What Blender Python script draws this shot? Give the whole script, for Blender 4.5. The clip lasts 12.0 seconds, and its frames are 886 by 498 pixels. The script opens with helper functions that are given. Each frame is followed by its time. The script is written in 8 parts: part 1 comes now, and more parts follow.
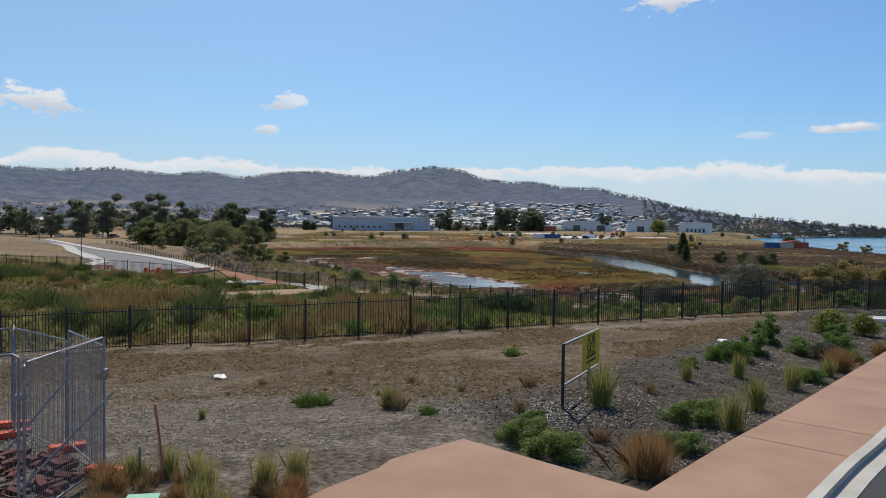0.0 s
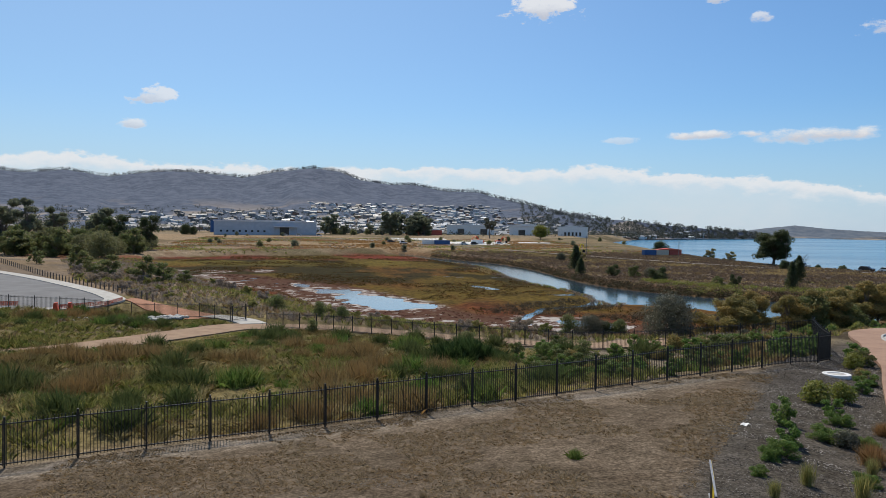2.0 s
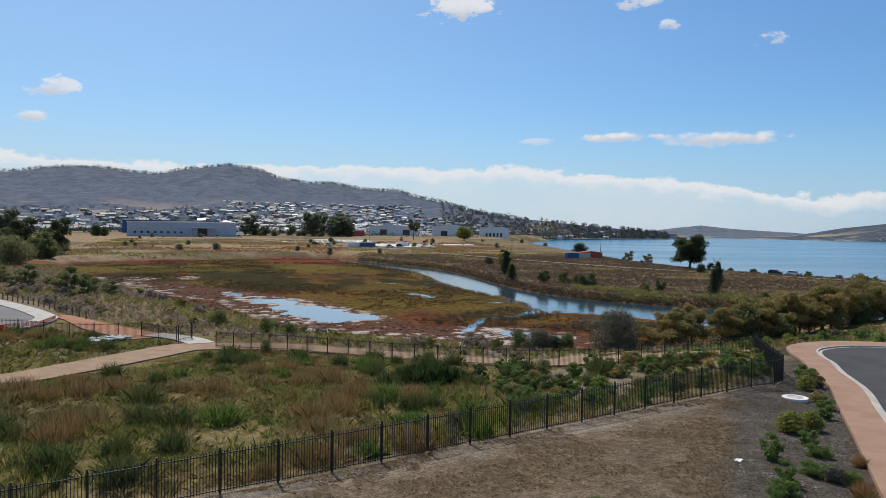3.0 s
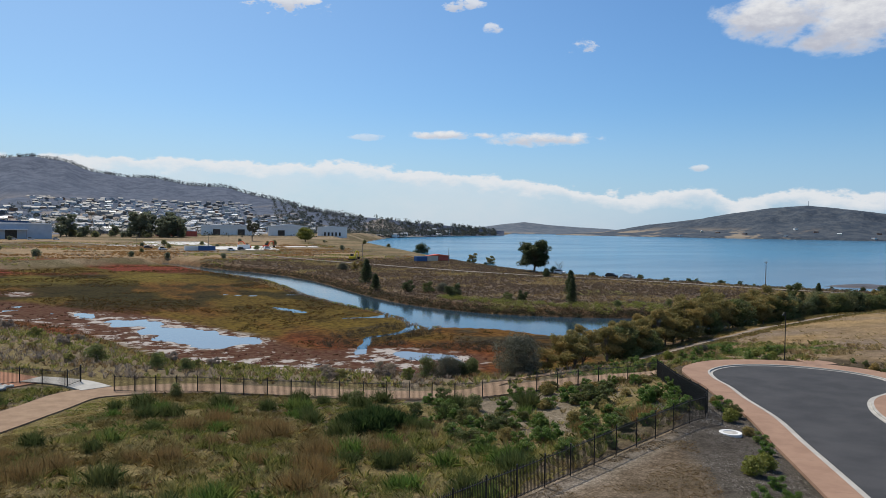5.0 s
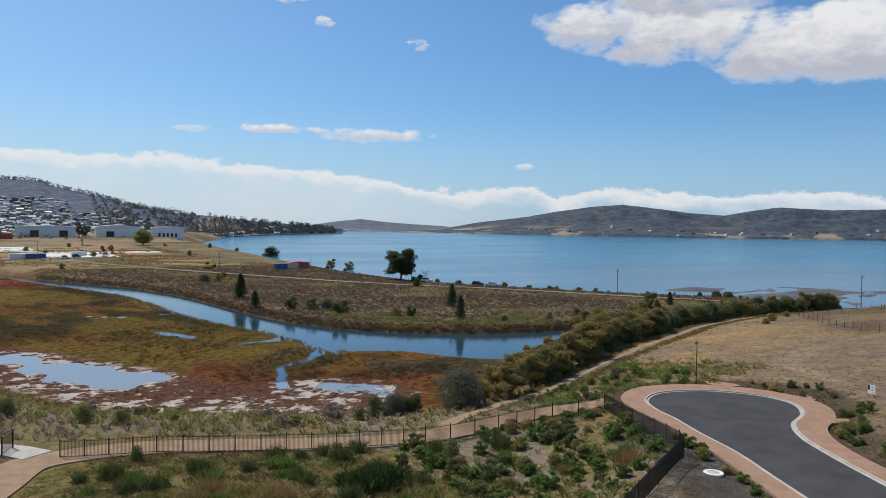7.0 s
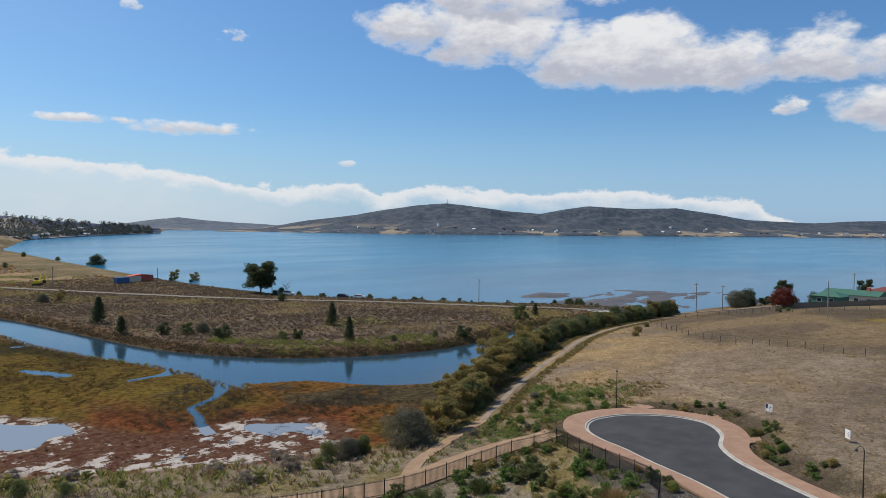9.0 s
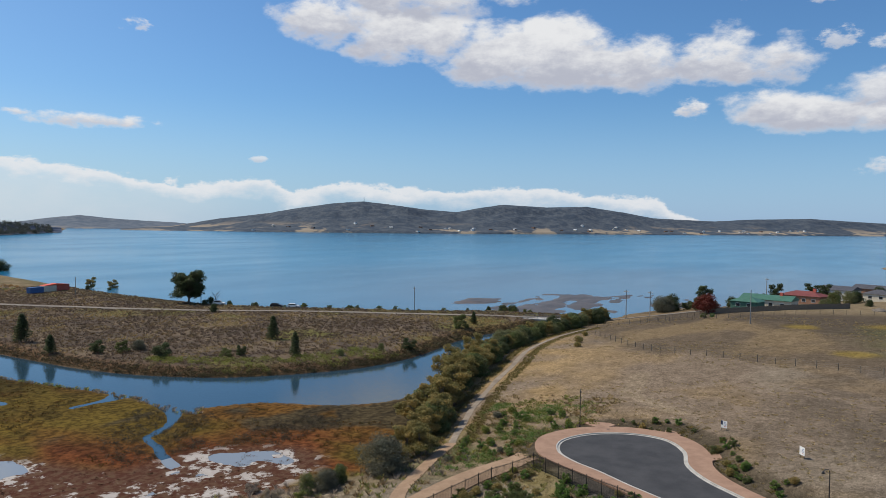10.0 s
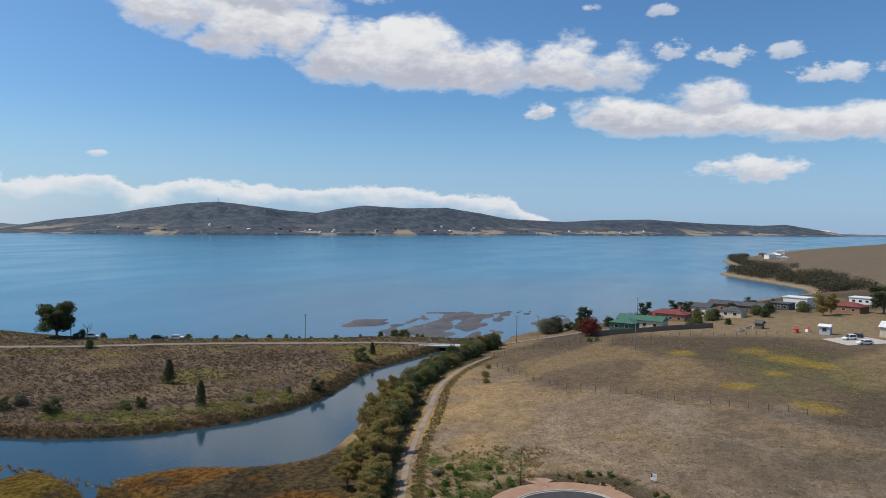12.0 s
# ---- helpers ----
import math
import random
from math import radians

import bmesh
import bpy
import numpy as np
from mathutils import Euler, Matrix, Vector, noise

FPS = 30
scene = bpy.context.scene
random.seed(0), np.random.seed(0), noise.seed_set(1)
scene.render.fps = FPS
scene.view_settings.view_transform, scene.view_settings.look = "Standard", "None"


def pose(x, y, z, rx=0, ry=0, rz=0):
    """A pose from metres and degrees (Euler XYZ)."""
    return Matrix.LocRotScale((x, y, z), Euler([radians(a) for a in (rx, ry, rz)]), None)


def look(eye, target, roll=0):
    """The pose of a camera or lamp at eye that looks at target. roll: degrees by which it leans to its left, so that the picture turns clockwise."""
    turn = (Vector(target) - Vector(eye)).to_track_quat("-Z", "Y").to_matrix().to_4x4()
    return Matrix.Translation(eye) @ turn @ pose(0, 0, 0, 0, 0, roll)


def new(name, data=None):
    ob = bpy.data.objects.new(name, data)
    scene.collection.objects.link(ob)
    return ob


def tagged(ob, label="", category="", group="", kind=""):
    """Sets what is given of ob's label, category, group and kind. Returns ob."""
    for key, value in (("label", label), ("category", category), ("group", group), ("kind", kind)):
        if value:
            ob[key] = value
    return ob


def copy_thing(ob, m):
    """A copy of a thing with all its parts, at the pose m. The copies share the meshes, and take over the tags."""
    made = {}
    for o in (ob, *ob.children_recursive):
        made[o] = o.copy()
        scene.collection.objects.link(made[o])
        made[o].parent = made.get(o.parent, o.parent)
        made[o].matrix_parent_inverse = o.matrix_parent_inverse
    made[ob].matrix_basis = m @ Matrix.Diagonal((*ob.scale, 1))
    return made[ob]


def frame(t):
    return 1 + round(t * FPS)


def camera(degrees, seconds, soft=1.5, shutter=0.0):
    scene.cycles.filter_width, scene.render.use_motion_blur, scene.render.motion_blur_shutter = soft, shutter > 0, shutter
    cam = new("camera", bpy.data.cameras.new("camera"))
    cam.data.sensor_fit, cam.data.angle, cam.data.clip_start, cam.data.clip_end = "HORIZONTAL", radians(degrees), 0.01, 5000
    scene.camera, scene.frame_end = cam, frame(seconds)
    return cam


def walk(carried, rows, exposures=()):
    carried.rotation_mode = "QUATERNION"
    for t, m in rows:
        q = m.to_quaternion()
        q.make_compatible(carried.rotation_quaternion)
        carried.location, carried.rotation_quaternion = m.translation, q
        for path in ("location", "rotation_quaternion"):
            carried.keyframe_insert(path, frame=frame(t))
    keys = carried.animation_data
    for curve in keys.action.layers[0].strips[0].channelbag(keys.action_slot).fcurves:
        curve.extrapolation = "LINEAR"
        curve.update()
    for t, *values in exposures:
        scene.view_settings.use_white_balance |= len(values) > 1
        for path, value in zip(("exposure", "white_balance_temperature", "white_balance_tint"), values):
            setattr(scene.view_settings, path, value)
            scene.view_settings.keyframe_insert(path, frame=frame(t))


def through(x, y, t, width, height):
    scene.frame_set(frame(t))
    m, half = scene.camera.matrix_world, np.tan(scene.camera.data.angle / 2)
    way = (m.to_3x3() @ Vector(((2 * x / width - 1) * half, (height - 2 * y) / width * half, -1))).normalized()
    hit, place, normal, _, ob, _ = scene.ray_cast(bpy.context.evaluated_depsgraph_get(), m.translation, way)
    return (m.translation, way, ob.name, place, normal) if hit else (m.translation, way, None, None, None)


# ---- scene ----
cam = camera(62.3, 12.0, 0.8)
PATH = [
    (0, (0.153, -0.17, 9.464), (0.128, 1.829, 9.407), 0.7),
    (0.5, (-1.241, -0.099, 10.335), (-1.236, 1.9, 10.278), 0.8),
    (1, (-2.734, -0.082, 11.203), (-2.666, 1.917, 11.149), 0.7),
    (1.5, (-4.347, 0.029, 12.038), (-4.159, 2.02, 11.985), 0.8),
    (2, (-6.164, 0.186, 13.016), (-5.862, 2.162, 12.963), 0.8),
    (2.5, (-8.092, 0.381, 14.071), (-7.678, 2.337, 14.019), 0.8),
    (3, (-10.01, 0.545, 14.995), (-9.492, 2.476, 14.942), 0.9),
    (3.5, (-12.024, 0.991, 15.944), (-11.393, 2.888, 15.889), 0.8),
    (5.5, (-21.578, 4.463, 20.057), (-20.533, 6.168, 19.998), 0.9),
    (6, (-24.746, 5.83, 21.434), (-23.604, 7.471, 21.373), 0.9),
    (6.5, (-27.709, 7.516, 22.686), (-26.48, 9.092, 22.623), 0.9),
    (8.5, (-40.039, 16.508, 27.998), (-38.477, 17.755, 27.937), 0.8),
    (9, (-42.729, 19.309, 29.567), (-41.094, 20.46, 29.502), 0.7),
    (9.5, (-45.42, 22.175, 31.362), (-43.718, 23.222, 31.295), 0.6),
    (10, (-47.712, 25.27, 33.586), (-45.955, 26.224, 33.516), 0.7),
    (10.5, (-49.466, 28.047, 36.001), (-47.666, 28.915, 35.929), 0.6),
    (11, (-51.237, 30.95, 38.841), (-49.395, 31.724, 38.766), 0.6),
    (11.5, (-52.734, 33.73, 41.389), (-50.857, 34.417, 41.314), 0.6),
    (12, (-53.91, 36.668, 43.756), (-52.002, 37.266, 43.686), 0.7),
]
walk(cam, [(t, look(eye, target, roll)) for t, eye, target, roll in PATH])

# ---- world, sun ----
SUN_AZ, SUN_EL = -8.0, 52.0
world = bpy.data.worlds.new("world")
scene.world = world
world.use_nodes = True
wt = world.node_tree
wt.nodes.clear()


def wn(kind, **sets):
    n = wt.nodes.new(kind)
    for k, v in sets.items():
        if k == "operation":
            n.operation = v
        elif k == "blend":
            n.blend_type = v
    return n


def wmath(op, a, b=None, c=None, clamp=False):
    n = wt.nodes.new("ShaderNodeMath")
    n.operation, n.use_clamp = op, clamp
    for k, v in enumerate((a, b, c)):
        if v is None:
            continue
        if isinstance(v, (int, float)):
            n.inputs[k].default_value = v
        else:
            wt.links.new(v, n.inputs[k])
    return n.outputs[0]


def wstep(v, lo, hi):
    n = wt.nodes.new("ShaderNodeMapRange")
    n.interpolation_type = "SMOOTHSTEP"
    n.inputs[1].default_value, n.inputs[2].default_value = lo, hi
    wt.links.new(v, n.inputs[0])
    return n.outputs[0]


sky = wt.nodes.new("ShaderNodeTexSky")
sky.sky_type, sky.sun_disc = "NISHITA", False
sky.sun_elevation, sky.sun_rotation = radians(SUN_EL), radians(SUN_AZ)
sky.air_density, sky.dust_density, sky.ozone_density = 1.0, 0.6, 2.5
way = wt.nodes.new("ShaderNodeTexCoord").outputs["Generated"]
split = wt.nodes.new("ShaderNodeSeparateXYZ")
wt.links.new(way, split.inputs[0])
az = wmath("DEGREES", wmath("ARCTAN2", split.outputs[0], split.outputs[1]))
el = wmath("DEGREES", wmath("ARCSINE", split.outputs[2]))
flat = wt.nodes.new("ShaderNodeCombineXYZ")
wt.links.new(az, flat.inputs[0])
wt.links.new(wmath("MULTIPLY", el, 1.9), flat.inputs[1])


def wnoise(scale, detail, rough, shift=0.0):
    n = wt.nodes.new("ShaderNodeTexNoise")
    n.noise_dimensions = "3D"
    n.inputs["Scale"].default_value, n.inputs["Detail"].default_value, n.inputs["Roughness"].default_value = scale, detail, rough
    m = wt.nodes.new("ShaderNodeVectorMath")
    m.inputs[1].default_value = (shift, shift * 0.7, shift)
    wt.links.new(flat.outputs[0], m.inputs[0])
    wt.links.new(m.outputs[0], n.inputs["Vector"])
    return n.outputs["Fac"]


billow = wnoise(0.2, 10, 0.6, 3.0)
wisp = wnoise(0.5, 8, 0.62, 11.0)
# clouds: azimuth, elevation, half width, half height, raggedness, strength
CLOUDS = [
    (52.5, 15.2, 4.4, 2.0, 1.5, 1.0), (57.0, 14.2, 3.8, 2.7, 1.5, 1.0), (60.0, 17.2, 8.0, 2.0, 1.5, 1.0), (61.2, 14.2, 3.4, 2.2, 1.5, 1.0), (73.2, 12.0, 4.0, 2.0, 1.5, 1.0), (83.8, 11.6, 3.6, 1.8, 1.5, 1.0), (65.0, 12.9, 4.2, 2.6, 1.5, 1.0), (70.5, 12.9, 4.6, 3.0, 1.5, 1.0), (76.0, 12.0, 4.8, 2.2, 1.5, 1.0),
    (81.5, 12.1, 4.6, 2.2, 1.5, 1.0), (86.0, 11.7, 3.4, 2.0, 1.5, 1.0), (80.0, 8.6, 1.5, 0.9, 1.0, 1.0), (84.5, 8.5, 3.4, 1.4, 1.5, 1.0), (88.0, 8.0, 4.6, 1.4, 1.5, 1.0), (91.7, 9.4, 3.2, 1.4, 1.5, 0.95),
    (94.0, 7.7, 4.4, 1.4, 1.5, 1.0), (99.0, 7.1, 4.8, 1.35, 1.5, 1.0), (103.5, 7.1, 4.6, 1.6, 1.5, 1.0), (110.0, 7.4, 5.4, 1.8, 1.5, 1.0), (94.9, 4.2, 4.6, 1.15, 0.9, 0.95), (89.3, 12.9, 1.7, 0.8, 1.4, 0.7),
    (93.6, 12.2, 2.3, 1.0, 1.4, 0.7), (97.3, 12.3, 1.6, 0.6, 1.3, 0.65), (100.4, 10.6, 3.4, 1.0, 1.2, 0.8), (84.1, 16.1, 1.4, 0.35, 1.2, 0.8), (88.6, 15.6, 1.4, 0.5, 1.4, 0.6),
    (35.7, 6.9, 5.6, 0.66, 0.75, 1.0), (29.2, 7.15, 4.4, 0.42, 0.95, 0.95), (22.3, 6.9, 1.6, 0.3, 1.2, 0.45), (-29.8, 8.3, 3.9, 1.1, 2.0, 0.9),
    (-13.2, 9.3, 1.5, 0.7, 2.2, 0.75), (-14.3, 7.3, 1.0, 0.4, 1.6, 0.75), (16.0, 16.5, 3.0, 1.0, 2.2, 0.9), (31.8, 15.1, 0.9, 0.5, 1.7, 0.7),
    (38.6, 13.8, 1.4, 0.55, 1.9, 0.7), (47.3, 4.65, 0.9, 0.3, 1.2, 0.7), (29.5, 16.8, 1.8, 0.6, 2.0, 0.8),
]
cover = None
shade = None
for a, e, ra, re_, rag, power in CLOUDS:
    du = wmath("DIVIDE", wmath("SUBTRACT", az, a), ra)
    dv = wmath("DIVIDE", wmath("SUBTRACT", el, e), re_)
    r2 = wmath("ADD", wmath("MULTIPLY", du, du), wmath("MULTIPLY", dv, dv))
    body = wmath("SUBTRACT", wmath("MULTIPLY_ADD", wmath("SUBTRACT", billow if re_ > 1.25 else wisp, 0.5), rag * (2.7 if re_ > 1.25 else 3.8), 1.0 if re_ > 1.25 else 0.75), r2)
    m = wmath("MULTIPLY", wstep(body, -0.08, 0.8), power)
    low = wmath("MULTIPLY", m, wstep(wmath("ADD", dv, wmath("MULTIPLY_ADD", wisp, 2.4, -1.2)), 0.7, -0.8))
    cover = m if cover is None else wmath("MAXIMUM", cover, m)
    shade = low if shade is None else wmath("MAXIMUM", shade, low)
# the long bank above the hills: azimuth and top
BANK = [(-40, 5.2), (-31.9, 4.9), (-29.9, 5.3), (-23, 4.7), (-18.4, 5.2), (-13.9, 4.7), (-7, 4.7), (2, 4.7), (8.6, 5.0), (17, 4.9), (21, 5.1), (26.7, 4.4), (35.5, 3.8), (38.5, 3.4), (40, 3.0), (44, 3.0), (48, 3.3), (49.7, 2.3), (53.7, 3.2), (57.9, 2.8), (63.6, 2.8), (69, 2.8), (75.4, 2.4), (77.6, 2.0), (80, 0.8), (85, -0.5)]
ramp = wt.nodes.new("ShaderNodeValToRGB")
while len(ramp.color_ramp.elements) < len(BANK):
    ramp.color_ramp.elements.new(0.5)
for stop, (a, e) in zip(ramp.color_ramp.elements, BANK):
    stop.position = (a + 50) / 150
for stop, (a, e) in zip(ramp.color_ramp.elements, BANK):
    v = (e + 1) / 8
    stop.color = (v, v, v, 1)
wt.links.new(wmath("DIVIDE", wmath("ADD", az, 50.0), 150.0), ramp.inputs[0])
edge = wmath("MULTIPLY_ADD", ramp.outputs[0], 8.0, -1.0)
lump = wnoise(0.42, 9, 0.62, 23.0)
top = wmath("MULTIPLY_ADD", wmath("SUBTRACT", lump, 0.5), 2.4, edge)
under = wmath("SUBTRACT", top, el)
crown_ = wmath("MULTIPLY", wstep(under, 0.0, 0.35), wstep(under, 1.9, 0.3))
body_ = wmath("MULTIPLY", wstep(under, 0.0, 0.5), wmath("MULTIPLY_ADD", billow, 0.9, 0.1, clamp=True))
body_ = wmath("MULTIPLY", body_, wstep(az, 52.0, 32.0))
bank = wmath("MAXIMUM", wmath("MULTIPLY", crown_, 0.88), wmath("MULTIPLY", body_, 0.7))
cover = wmath("MAXIMUM", cover, bank)
shade = wmath("MAXIMUM", shade, wmath("MULTIPLY", bank, wmath("MULTIPLY", wstep(wmath("ADD", under, wmath("MULTIPLY_ADD", wisp, 2.2, -1.1)), 0.4, 1.9), 0.4)))
haze = wmath("MULTIPLY_ADD", wstep(el, 10.0, -0.5), 0.62, wmath("MULTIPLY", wstep(az, 65.0, -25.0), 0.3))
tone = wt.nodes.new("ShaderNodeMix")
tone.data_type = "RGBA"
tone.inputs[6].default_value, tone.inputs[7].default_value = (0.97, 0.98, 1.0, 1), (0.52, 0.55, 0.66, 1)
wt.links.new(wmath("MULTIPLY", shade, 0.9), tone.inputs[0])
SKY_STRENGTH = 0.097
lit = wt.nodes.new("ShaderNodeBackground")
lit.inputs[1].default_value = SKY_STRENGTH
tint = wt.nodes.new("ShaderNodeMix")
tint.data_type, tint.blend_type = "RGBA", "MULTIPLY"
tint.inputs[0].default_value, tint.inputs[7].default_value = 1.0, (0.60, 0.90, 1.16, 1)
wt.links.new(sky.outputs[0], tint.inputs[6])
wt.links.new(tint.outputs[2], lit.inputs[0])
mist = wt.nodes.new("ShaderNodeBackground")
mist.inputs[1].default_value = 0.88
air = wt.nodes.new("ShaderNodeMix")
air.data_type = "RGBA"
air.inputs[6].default_value, air.inputs[7].default_value = (0.56, 0.72, 0.85, 1), (0.42, 0.61, 0.93, 1)
wt.links.new(wstep(az, 5.0, 80.0), air.inputs[0])
wt.links.new(air.outputs[2], mist.inputs[0])
puff = wt.nodes.new("ShaderNodeBackground")
puff.inputs[1].default_value = 0.82
wt.links.new(tone.outputs[2], puff.inputs[0])
mix1, mix2 = wt.nodes.new("ShaderNodeMixShader"), wt.nodes.new("ShaderNodeMixShader")
wt.links.new(haze, mix1.inputs[0])
wt.links.new(lit.outputs[0], mix1.inputs[1])
wt.links.new(mist.outputs[0], mix1.inputs[2])
wt.links.new(cover, mix2.inputs[0])
wt.links.new(mix1.outputs[0], mix2.inputs[1])
wt.links.new(puff.outputs[0], mix2.inputs[2])
out = wt.nodes.new("ShaderNodeOutputWorld")
wt.links.new(mix2.outputs[0], out.inputs[0])

sun_data = bpy.data.lights.new("sun", "SUN")
sun_data.energy, sun_data.angle, sun_data.color = 4.3, radians(0.5), (1.0, 0.90, 0.74)
sun = new("sun", sun_data)
sa, se = radians(SUN_AZ), radians(SUN_EL)
sun.matrix_world = look((math.sin(sa) * math.cos(se) * 100, math.cos(sa) * math.cos(se) * 100, math.sin(se) * 100), (0, 0, 0))


# ---- materials ----
class Graph:
    """A short way to write node materials."""

    def __init__(self, name, rough=0.9, metal=0.0, spec=0.3):
        self.mat = bpy.data.materials.new(name)
        self.mat.use_nodes = True
        self.t = self.mat.node_tree
        self.bsdf = self.t.nodes["Principled BSDF"]
        self.bsdf.inputs["Roughness"].default_value = rough
        self.bsdf.inputs["Metallic"].default_value = metal
        self.bsdf.inputs["Specular IOR Level"].default_value = spec

    def put(self, value, socket):
        if isinstance(value, (int, float)):
            socket.default_value = value
        elif isinstance(value, tuple):
            socket.default_value = (*value, 1) if len(value) == 3 and len(socket.default_value) == 4 else value
        else:
            self.t.links.new(value, socket)

    def coord(self, which="Object"):
        return self.t.nodes.new("ShaderNodeTexCoord").outputs[which]

    def place(self):
        return self.t.nodes.new("ShaderNodeNewGeometry").outputs["Position"]

    def noise(self, scale, detail=4, rough=0.55, vec=None, stretch=None):
        n = self.t.nodes.new("ShaderNodeTexNoise")
        n.inputs["Scale"].default_value, n.inputs["Detail"].default_value, n.inputs["Roughness"].default_value = scale, detail, rough
        v = vec or self.place()
        if stretch:
            m = self.t.nodes.new("ShaderNodeVectorMath")
            m.operation = "MULTIPLY"
            m.inputs[1].default_value = stretch
            self.t.links.new(v, m.inputs[0])
            v = m.outputs[0]
        self.t.links.new(v, n.inputs["Vector"])
        return n.outputs["Fac"]

    def cells(self, scale, vec=None, what="Distance"):
        n = self.t.nodes.new("ShaderNodeTexVoronoi")
        n.inputs["Scale"].default_value = scale
        self.t.links.new(vec or self.place(), n.inputs["Vector"])
        return n.outputs[what]

    def math(self, op, a, b=None, c=None, clamp=False):
        n = self.t.nodes.new("ShaderNodeMath")
        n.operation, n.use_clamp = op, clamp
        for k, v in enumerate((a, b, c)):
            if v is not None:
                self.put(v, n.inputs[k])
        return n.outputs[0]

    def step(self, v, lo, hi):
        n = self.t.nodes.new("ShaderNodeMapRange")
        n.interpolation_type = "SMOOTHSTEP"
        n.inputs[1].default_value, n.inputs[2].default_value = lo, hi
        self.put(v, n.inputs[0])
        return n.outputs[0]

    def mix(self, f, a, b, mode="MIX"):
        n = self.t.nodes.new("ShaderNodeMix")
        n.data_type, n.blend_type = "RGBA", mode
        self.put(f, n.inputs[0])
        self.put(a, n.inputs[6])
        self.put(b, n.inputs[7])
        return n.outputs[2]

    def attr(self, name, what="Color"):
        n = self.t.nodes.new("ShaderNodeAttribute")
        n.attribute_name = name
        return n.outputs[what]

    def island(self):
        return self.t.nodes.new("ShaderNodeNewGeometry").outputs["Random Per Island"]

    def rand(self):
        return self.t.nodes.new("ShaderNodeObjectInfo").outputs["Random"]

    def bump(self, h, strength=0.4, distance=0.02):
        n = self.t.nodes.new("ShaderNodeBump")
        n.inputs["Strength"].default_value, n.inputs["Distance"].default_value = strength, distance
        self.put(h, n.inputs["Height"])
        self.t.links.new(n.outputs[0], self.bsdf.inputs["Normal"])

    def colour(self, c):
        self.put(c, self.bsdf.inputs["Base Color"])
        return self

    def rough(self, r):
        self.put(r, self.bsdf.inputs["Roughness"])
        return self


def plain(name, c1, c2, scale=3.0, rough=0.85, bump=0.3, metal=0.0, spec=0.3, fine=40.0, dist=0.01, vary=0.0):
    """Two tones mixed by coarse and fine noise, with fine relief."""
    g = Graph(name, rough, metal, spec)
    coarse, small = g.noise(scale, 5), g.noise(fine, 4, 0.65)
    f = g.math("ADD", g.math("MULTIPLY", coarse, 0.6), g.math("MULTIPLY", small, 0.4))
    c = g.mix(g.step(f, 0.35, 0.65), c1, c2)
    if vary:
        c = g.mix(g.math("MULTIPLY", g.rand(), vary), c, (0.02, 0.02, 0.02))
    g.colour(c)
    if bump:
        g.bump(small, bump, dist)
    return g.mat


def leafy(name, c1, c2, c3, rough=0.65, through=0.25):
    """Leaves or blades: each island its own tone, some light passing through."""
    g = Graph(name, rough, 0, 0.25)
    r = g.island()
    big = g.noise(0.35, 3)
    c = g.mix(g.step(r, 0.1, 0.9), c1, c2)
    c = g.mix(g.step(g.math("ADD", big, g.math("MULTIPLY", r, 0.25)), 0.55, 0.8), c, c3)
    c = g.mix(1.0, c, (0.8, 0.8, 0.8), "MULTIPLY")
    g.colour(c)
    t = g.t.nodes.new("ShaderNodeBsdfTranslucent")
    g.put(c, t.inputs[0])
    m = g.t.nodes.new("ShaderNodeMixShader")
    m.inputs[0].default_value = through
    g.t.links.new(g.bsdf.outputs[0], m.inputs[1])
    g.t.links.new(t.outputs[0], m.inputs[2])
    g.t.links.new(m.outputs[0], g.t.nodes["Material Output"].inputs[0])
    return g.mat


BLACK_STEEL = plain("black_powder_coat", (0.008, 0.008, 0.009), (0.02, 0.02, 0.021), 2.0, 0.45, 0.05, 0.0, 0.5)
GALVANISED = plain("galvanised_steel", (0.2, 0.2, 0.21), (0.32, 0.33, 0.35), 5.0, 0.5, 0.1, 0.35)
ASPHALT = plain("asphalt", (0.035, 0.036, 0.04), (0.06, 0.06, 0.064), 0.35, 0.9, 0.5, fine=30.0, dist=0.008)
PINK_CONCRETE = plain("salmon_concrete", (0.265, 0.162, 0.112), (0.34, 0.215, 0.15), 0.7, 0.88, 0.3, fine=55.0, dist=0.004)
PALE_CONCRETE = plain("pale_concrete", (0.33, 0.315, 0.29), (0.46, 0.445, 0.415), 0.9, 0.85, 0.3, fine=50.0, dist=0.004)
GRAVEL_PATH = plain("tan_gravel", (0.235, 0.155, 0.1), (0.32, 0.22, 0.145), 0.8, 0.95, 0.5, fine=35.0, dist=0.01)
ORANGE_GRAVEL = plain("orange_gravel", (0.27, 0.125, 0.07), (0.35, 0.175, 0.105), 0.8, 0.95, 0.5, fine=35.0, dist=0.01)
TIMBER = plain("weathered_timber", (0.1, 0.085, 0.07), (0.2, 0.17, 0.14), 6.0, 0.9, 0.4)
POLE_WOOD = plain("pole_timber", (0.16, 0.14, 0.12), (0.3, 0.27, 0.23), 4.0, 0.9, 0.4)
BARK = plain("bark", (0.09, 0.07, 0.055), (0.2, 0.17, 0.14), 4.0, 0.95, 0.6, dist=0.03)
WHITE_PAINT = plain("white_paint", (0.66, 0.66, 0.65), (0.8, 0.8, 0.79), 2.0, 0.5, 0.05)
CREAM_WALL = plain("cream_wall", (0.5, 0.45, 0.36), (0.62, 0.57, 0.47), 1.0, 0.85, 0.2)
